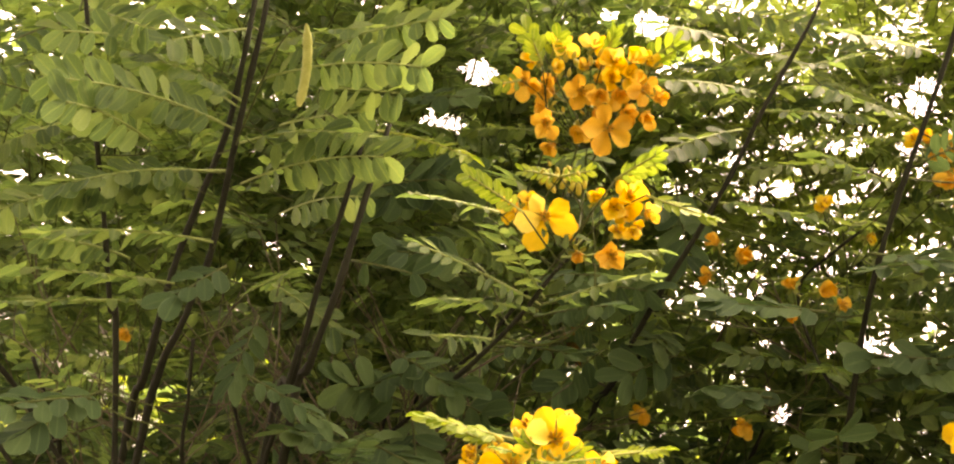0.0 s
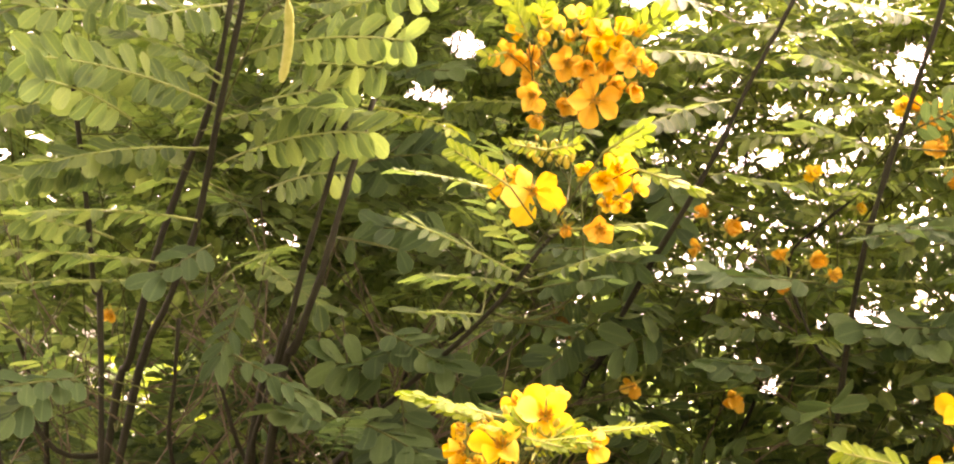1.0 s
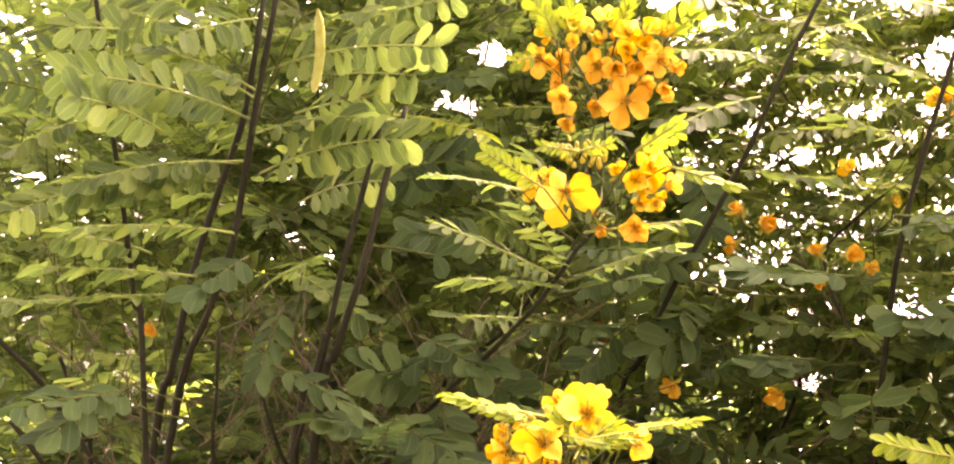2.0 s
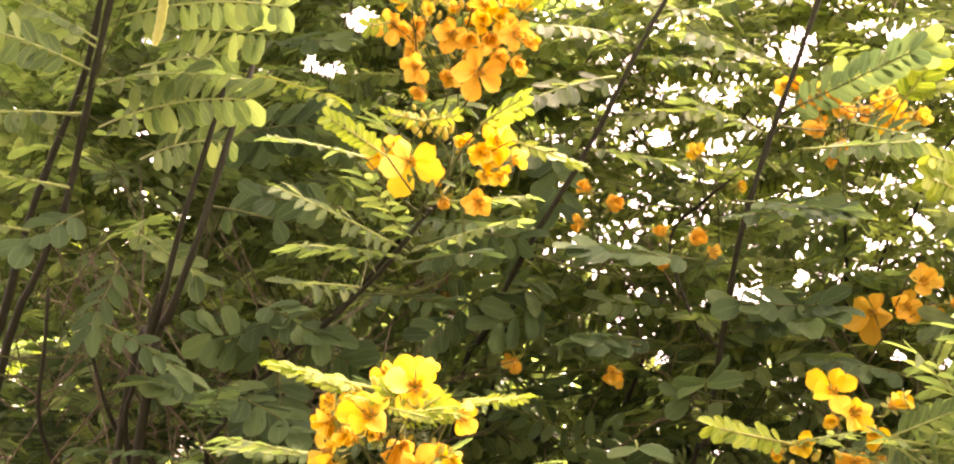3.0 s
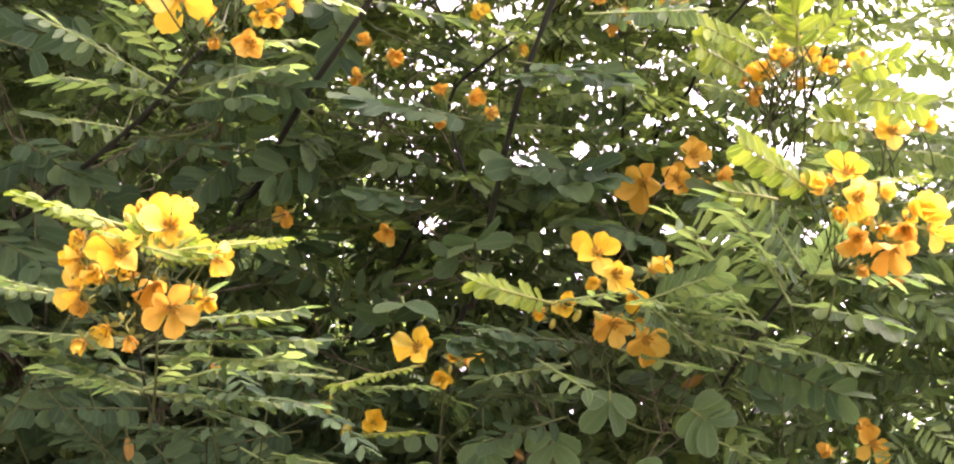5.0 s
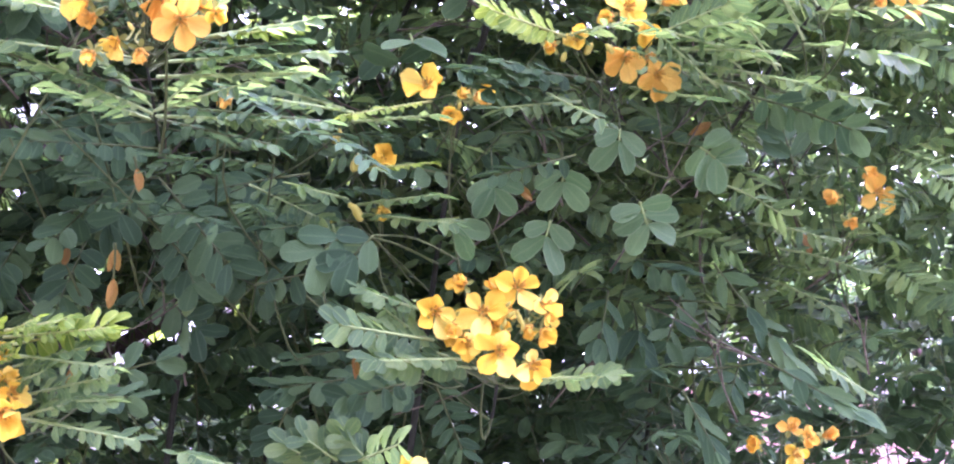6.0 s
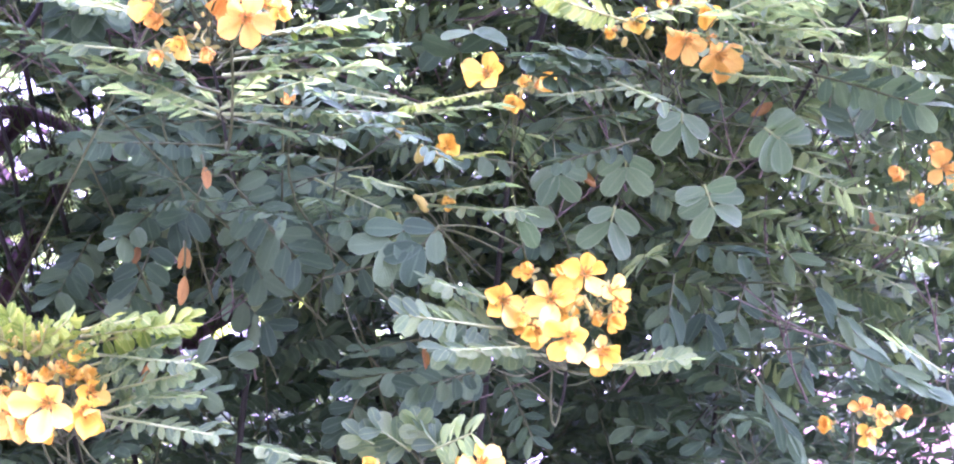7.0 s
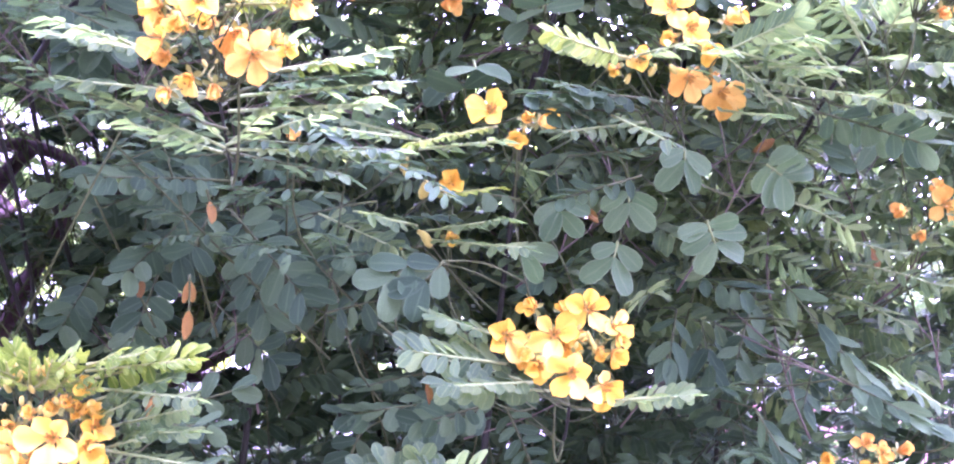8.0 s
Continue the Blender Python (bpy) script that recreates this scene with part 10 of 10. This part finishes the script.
# feathery leaves of the airy upper crown, lying nearly flat, each leaflet a piece
def sprays(shrub, count, xs, ys, zs, seed, size=(0.016, 0.021), pairs=(8, 10), length=(0.09, 0.13), look_of="leaf"):
    rng = random.Random(seed)
    for _ in range(count):
        at = Vector((rng.uniform(*xs), rng.uniform(*ys), rng.uniform(*zs)))
        side = rng.choice((-1, 1))
        ahead = Vector((side * rng.uniform(0.7, 1.0), rng.uniform(-0.6, 0.1), rng.uniform(-0.15, 0.45))).normalized()
        normal = Vector((rng.uniform(-0.3, 0.3), rng.uniform(-0.75, -0.2), rng.uniform(0.5, 0.9)))
        long = rng.uniform(*length)
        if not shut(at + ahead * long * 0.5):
            continue
        leaf(shrub, tuple(at), tuple(ahead), tuple(normal), long, rng.randint(*pairs), rng.uniform(*size), look_of,
             rng.choice(("round", "oval")), rng.uniform(0.1, 0.5), 66, rng.uniform(5, 28))
        petiole(shrub, tuple(at), tuple(at - ahead * 0.04 + Vector((0, 0.03, -0.04))), tuple(ahead))


sprays(shrub_inner, 20, (-0.25, 0.2), (1.36, 1.48), (1.86, 2.2), 41, look_of="backlit")
sprays(shrub_right, 20, (0.05, 0.5), (1.36, 1.48), (1.8, 2.2), 42, look_of="backlit")

# flat layers of leaves below the large bunch
twigs(shrub_middle, 8, (-0.62, -0.08), (1.06, 1.26), (1.46, 1.56), 55, look_of=DARKLEAF, size=(0.018, 0.024), pairs=(8, 10), face=0.02, tilt=0.15, rise=(-0.15, 0.1), rows=FINE, length=(0.09, 0.14))
twigs(shrub_right, 45, (0.4, 0.95), (1.6, 2.0), (1.0, 1.55), 56, look_of=DARKLEAF, name="old_foliage", rows=FAR)

# thin dry twigs that cross low down inside the shrubs
def dry_twigs(shrub, count, xs, ys, zs, seed):
    rng = random.Random(seed)
    v, f = [], []
    for _ in range(count):
        p = Vector((rng.uniform(*xs), rng.uniform(*ys), rng.uniform(*zs)))
        d = Vector((rng.uniform(-0.9, 0.9), rng.uniform(-0.3, 0.3), rng.uniform(0.1, 1.0))).normalized()
        bend = Vector((rng.uniform(-1, 1), 0, rng.uniform(-1, 1))) * 0.012
        long = rng.uniform(0.07, 0.2)
        lines = [[p, p + d * long * 0.5 + bend, p + d * long]]
        for u in (0.35, 0.6):
            side = (d + Vector((rng.uniform(-1, 1), rng.uniform(-0.4, 0.4), rng.uniform(-0.4, 0.8)))).normalized()
            q = p + d * long * u + bend * 0.8
            lines.append([q, q + side * long * 0.2, q + side * long * 0.4 + bend * 0.3])
        for k, line in enumerate(lines):
            tv, tf = tube_data([c - shrub.location for c in line], 0.0012 if k == 0 else 0.0008, 0.0005, 4, 3)
            o = len(v)
            v += tv
            f += [tuple(i + o for i in w) for w in tf]
    tagged(part("dry_twig", mesh_of("dry_twig", v, f, DRYTWIG), shrub, None, "thin dry brown twigs"), kind="stuff")


dry_twigs(shrub_left, 80, (-0.78, -0.3), (1.14, 1.42), (1.6, 1.8), 61)
dry_twigs(shrub_middle, 40, (-0.4, 0.05), (1.26, 1.5), (1.3, 1.85), 62)
dry_twigs(shrub_right, 22, (0.05, 0.5), (1.28, 1.5), (1.3, 1.75), 63)

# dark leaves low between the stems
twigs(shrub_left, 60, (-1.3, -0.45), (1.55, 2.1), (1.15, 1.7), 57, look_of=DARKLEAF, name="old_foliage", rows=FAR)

# unseen crown over the upright stems, added to shade the leaves below
twigs(shrub_left, 125, (-1.2, -0.33), (0.7, 1.5), (2.28, 2.75), 51)
twigs(shrub_middle, 22, (-0.4, -0.1), (1.15, 1.5), (2.3, 2.6), 52)

# the joined mass behind them
twigs(shrub_left, 270, (-1.3, -0.3), (1.45, 2.0), (1.2, 2.65), 1, sparse=0.3)
twigs(shrub_left, 34, (-0.6, -0.15), (1.45, 1.65), (1.8, 2.2), 31, size=(0.026, 0.034), face=0.8, **AIRY)
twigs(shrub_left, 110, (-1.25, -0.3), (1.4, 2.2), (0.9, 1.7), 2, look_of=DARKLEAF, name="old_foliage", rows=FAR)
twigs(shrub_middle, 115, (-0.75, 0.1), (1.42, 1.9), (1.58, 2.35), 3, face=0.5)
# lower part of the same mass, its shade put into the leaf colour
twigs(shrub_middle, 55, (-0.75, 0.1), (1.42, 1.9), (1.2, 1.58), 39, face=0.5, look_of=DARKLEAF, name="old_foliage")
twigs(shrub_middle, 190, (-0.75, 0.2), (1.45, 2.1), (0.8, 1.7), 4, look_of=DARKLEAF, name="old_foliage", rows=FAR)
twigs(shrub_inner, 55, (-0.3, 0.45), (1.54, 1.78), (1.8, 2.15), 5, size=(0.02, 0.028), sparse=0.0, face=0.55, look_of=BACKLIT, **AIRY)
twigs(shrub_inner, 55, (-0.3, 0.45), (1.54, 1.76), (1.4, 1.85), 25, size=(0.022, 0.03), sparse=0.0, face=0.95, **AIRY)
twigs(shrub_inner, 44, (-0.25, 0.4), (1.5, 1.72), (2.0, 2.4), 15, size=(0.02, 0.028), sparse=0.0, face=0.55, look_of=BACKLIT, **AIRY)
twigs(shrub_inner, 50, (-0.2, 0.4), (1.5, 2.2), (0.8, 1.7), 6, look_of=DARKLEAF, name="old_foliage")
twigs(shrub_inner, 50, (-0.2, 0.4), (1.5, 2.2), (1.32, 1.75), 36, rows=FAR)
twigs(shrub_right, 76, (-0.05, 0.9), (1.5, 1.74), (1.75, 2.15), 7, size=(0.02, 0.028), sparse=0.0, face=0.55, look_of=BACKLIT, **AIRY)
twigs(shrub_right, 95, (-0.1, 0.9), (1.5, 1.72), (1.35, 1.8), 27, size=(0.022, 0.03), sparse=0.0, face=0.95, **AIRY)
twigs(shrub_right, 55, (0.32, 0.9), (1.5, 1.75), (1.5, 1.86), 28, size=(0.024, 0.032), sparse=0.0, face=0.9, **AIRY)
twigs(shrub_right, 84, (-0.1, 0.85), (1.5, 1.74), (2.0, 2.45), 17, size=(0.02, 0.028), sparse=0.0, face=0.55, look_of=BACKLIT, **AIRY)
twigs(shrub_inner, 26, (-0.2, 0.1), (1.6, 1.85), (1.98, 2.3), 45, size=(0.02, 0.028), sparse=0.0, face=0.6, look_of=BACKLIT, **AIRY)
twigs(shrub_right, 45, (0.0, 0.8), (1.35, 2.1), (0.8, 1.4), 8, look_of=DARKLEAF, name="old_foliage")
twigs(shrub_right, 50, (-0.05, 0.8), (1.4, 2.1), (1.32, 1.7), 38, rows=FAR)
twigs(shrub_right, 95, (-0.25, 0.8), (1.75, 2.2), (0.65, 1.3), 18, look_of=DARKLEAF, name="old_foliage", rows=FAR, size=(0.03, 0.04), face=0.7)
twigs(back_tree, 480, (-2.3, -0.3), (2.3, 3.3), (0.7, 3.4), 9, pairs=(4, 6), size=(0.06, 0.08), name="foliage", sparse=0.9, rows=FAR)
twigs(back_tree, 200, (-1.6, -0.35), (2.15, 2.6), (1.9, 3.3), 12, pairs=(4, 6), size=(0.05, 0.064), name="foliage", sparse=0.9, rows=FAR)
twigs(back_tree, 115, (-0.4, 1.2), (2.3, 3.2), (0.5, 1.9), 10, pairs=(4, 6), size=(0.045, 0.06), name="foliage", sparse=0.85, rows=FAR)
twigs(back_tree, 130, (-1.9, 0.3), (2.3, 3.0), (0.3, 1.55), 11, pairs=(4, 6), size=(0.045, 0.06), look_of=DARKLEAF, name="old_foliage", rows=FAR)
tube("trunk", [(0.05, 0, -0.05), (0.02, 0.02, 0.5), (0.1, -0.1, 1.0), (0.25, -0.4, 1.5)], 0.06, 0.03, LIMB, back_tree, 10, 0.1)


# ---- trees and a house far behind ----
def far_tree(at, height, spread, seed, look_of, label):
    rng = random.Random(seed)
    ob = thing("tree", at, label, "tree", "far trees")
    tube("trunk", [(0, 0, -0.1), (0.1, 0, height * 0.3), (0.05, 0.1, height * 0.75)], 0.16, 0.05, LIMB, ob, 8, 0.1)
    poses = []
    for _ in range(26):
        c = Vector((rng.gauss(0, 0.45) * spread, rng.gauss(0, 0.4) * spread, height * rng.uniform(0.2, 1.0)))
        r = rng.uniform(0.3, 0.75)
        for _ in range(48):
            d = Vector((rng.gauss(0, 1), rng.gauss(0, 1), rng.gauss(0, 0.8))).normalized()
            p = c + d * r * rng.uniform(0.6, 1.05)
            poses.append((basis(Vector((rng.gauss(0, 1), rng.gauss(0, 1), -0.5)), d + Vector((0, 0, 0.6))), p, rng.uniform(0.1, 0.2)))
    for k in range(5):
        a = rng.uniform(0, 6.28)
        z = height * rng.uniform(0.3, 0.6)
        tube("limb", [(0.06, 0, z), (math.cos(a) * spread * 0.3, math.sin(a) * spread * 0.3, z + height * 0.15),
                      (math.cos(a) * spread * 0.7, math.sin(a) * spread * 0.7, z + height * 0.25)], 0.06, 0.02, LIMB, ob, 6, 0.1)
    joined_leaves("crown", ob, poses, SHORT, look_of, "")


# YOUNG on two crowns puts their sunlit brightness into the leaf colour
for x, y, h, w, sd, mat in ((-5.6, 7.5, 3.0, 1.3, 1, LEAF), (-3.4, 6.6, 3.0, 1.3, 2, YOUNG), (-2.0, 8.2, 3.2, 1.4, 3, LEAF),
                            (-0.7, 7.4, 2.4, 1.4, 4, YOUNG), (1.0, 9.2, 2.2, 1.5, 5, LEAF), (3.0, 8.4, 2.1, 1.4, 6, LEAF)):
    far_tree((x, y, 0), h, w, sd, mat, "bushy sunlit green tree in the distance")


def box(name, x0, x1, y0, y1, z0, z1, mat, parent):
    bm = bmesh.new()
    bmesh.ops.create_cube(bm, size=1)
    for v in bm.verts:
        v.co = Vector(((x0 + x1) / 2 + v.co.x * (x1 - x0), (y0 + y1) / 2 + v.co.y * (y1 - y0), (z0 + z1) / 2 + v.co.z * (z1 - z0)))
    bmesh.ops.bevel(bm, geom=bm.edges[:], offset=min(0.012, 0.2 * min(x1 - x0, y1 - y0, z1 - z0)), segments=1, affect="EDGES")
    me = bpy.data.meshes.new(name)
    bm.to_mesh(me)
    bm.free()
    me.materials.append(mat)
    return part(name, me, parent)


def house():
    ob = thing("house", (-6.5, 10.0, 0), "pale plastered house with a tiled roof", "house")
    box("wall", -3.4, 3.4, 0, 5, -0.1, 3.5, PLASTER, ob)
    bm = bmesh.new()
    for v in ((-3.8, -0.5, 3.4), (3.8, -0.5, 3.4), (3.8, 5.5, 3.4), (-3.8, 5.5, 3.4), (-3.4, 2.5, 4.4), (3.4, 2.5, 4.4)):
        bm.verts.new(v)
    bm.verts.ensure_lookup_table()
    for q in ((0, 1, 5, 4), (2, 3, 4, 5), (3, 0, 4), (1, 2, 5), (3, 2, 1, 0)):
        bm.faces.new([bm.verts[i] for i in q])
    me = bpy.data.meshes.new("roof")
    bm.to_mesh(me)
    bm.free()
    me.materials.append(TILE)
    part("roof", me, ob)
    for x in (-2.0, 0.2, 2.2):
        frame_part = box("window", x - 0.5, x + 0.5, -0.05, -0.002, 1.0, 2.2, MORTAR, ob)
        box("pane", x - 0.42, x + 0.42, -0.06, -0.052, 1.08, 2.12, LIMB, frame_part)


house()


def garden_wall():
    ob = thing("garden_wall", (1.2, 6.2, 0), "low wall of pinkish brick with pale mortar and coping", "wall")
    core = box("core", -3.4, 3.4, 0.0, 0.2, -0.1, 0.98, MORTAR, ob)
    box("coping", -3.45, 3.45, -0.05, 0.25, 0.98, 1.05, PLASTER, ob)
    one = box("brick", -0.11, 0.11, -0.012, 0.012, -0.033, 0.033, BRICK, core)
    mesh = one.data
    one.location = (-0.628, -0.006, 0.06)
    for row in range(11):
        for k in range(8, 24):
            if row or k > 8:
                part("brick", mesh, core, Matrix.Translation((-2.5 + 0.234 * k + (0.117 if row % 2 else 0), -0.006, 0.06 + 0.083 * row)))


garden_wall()
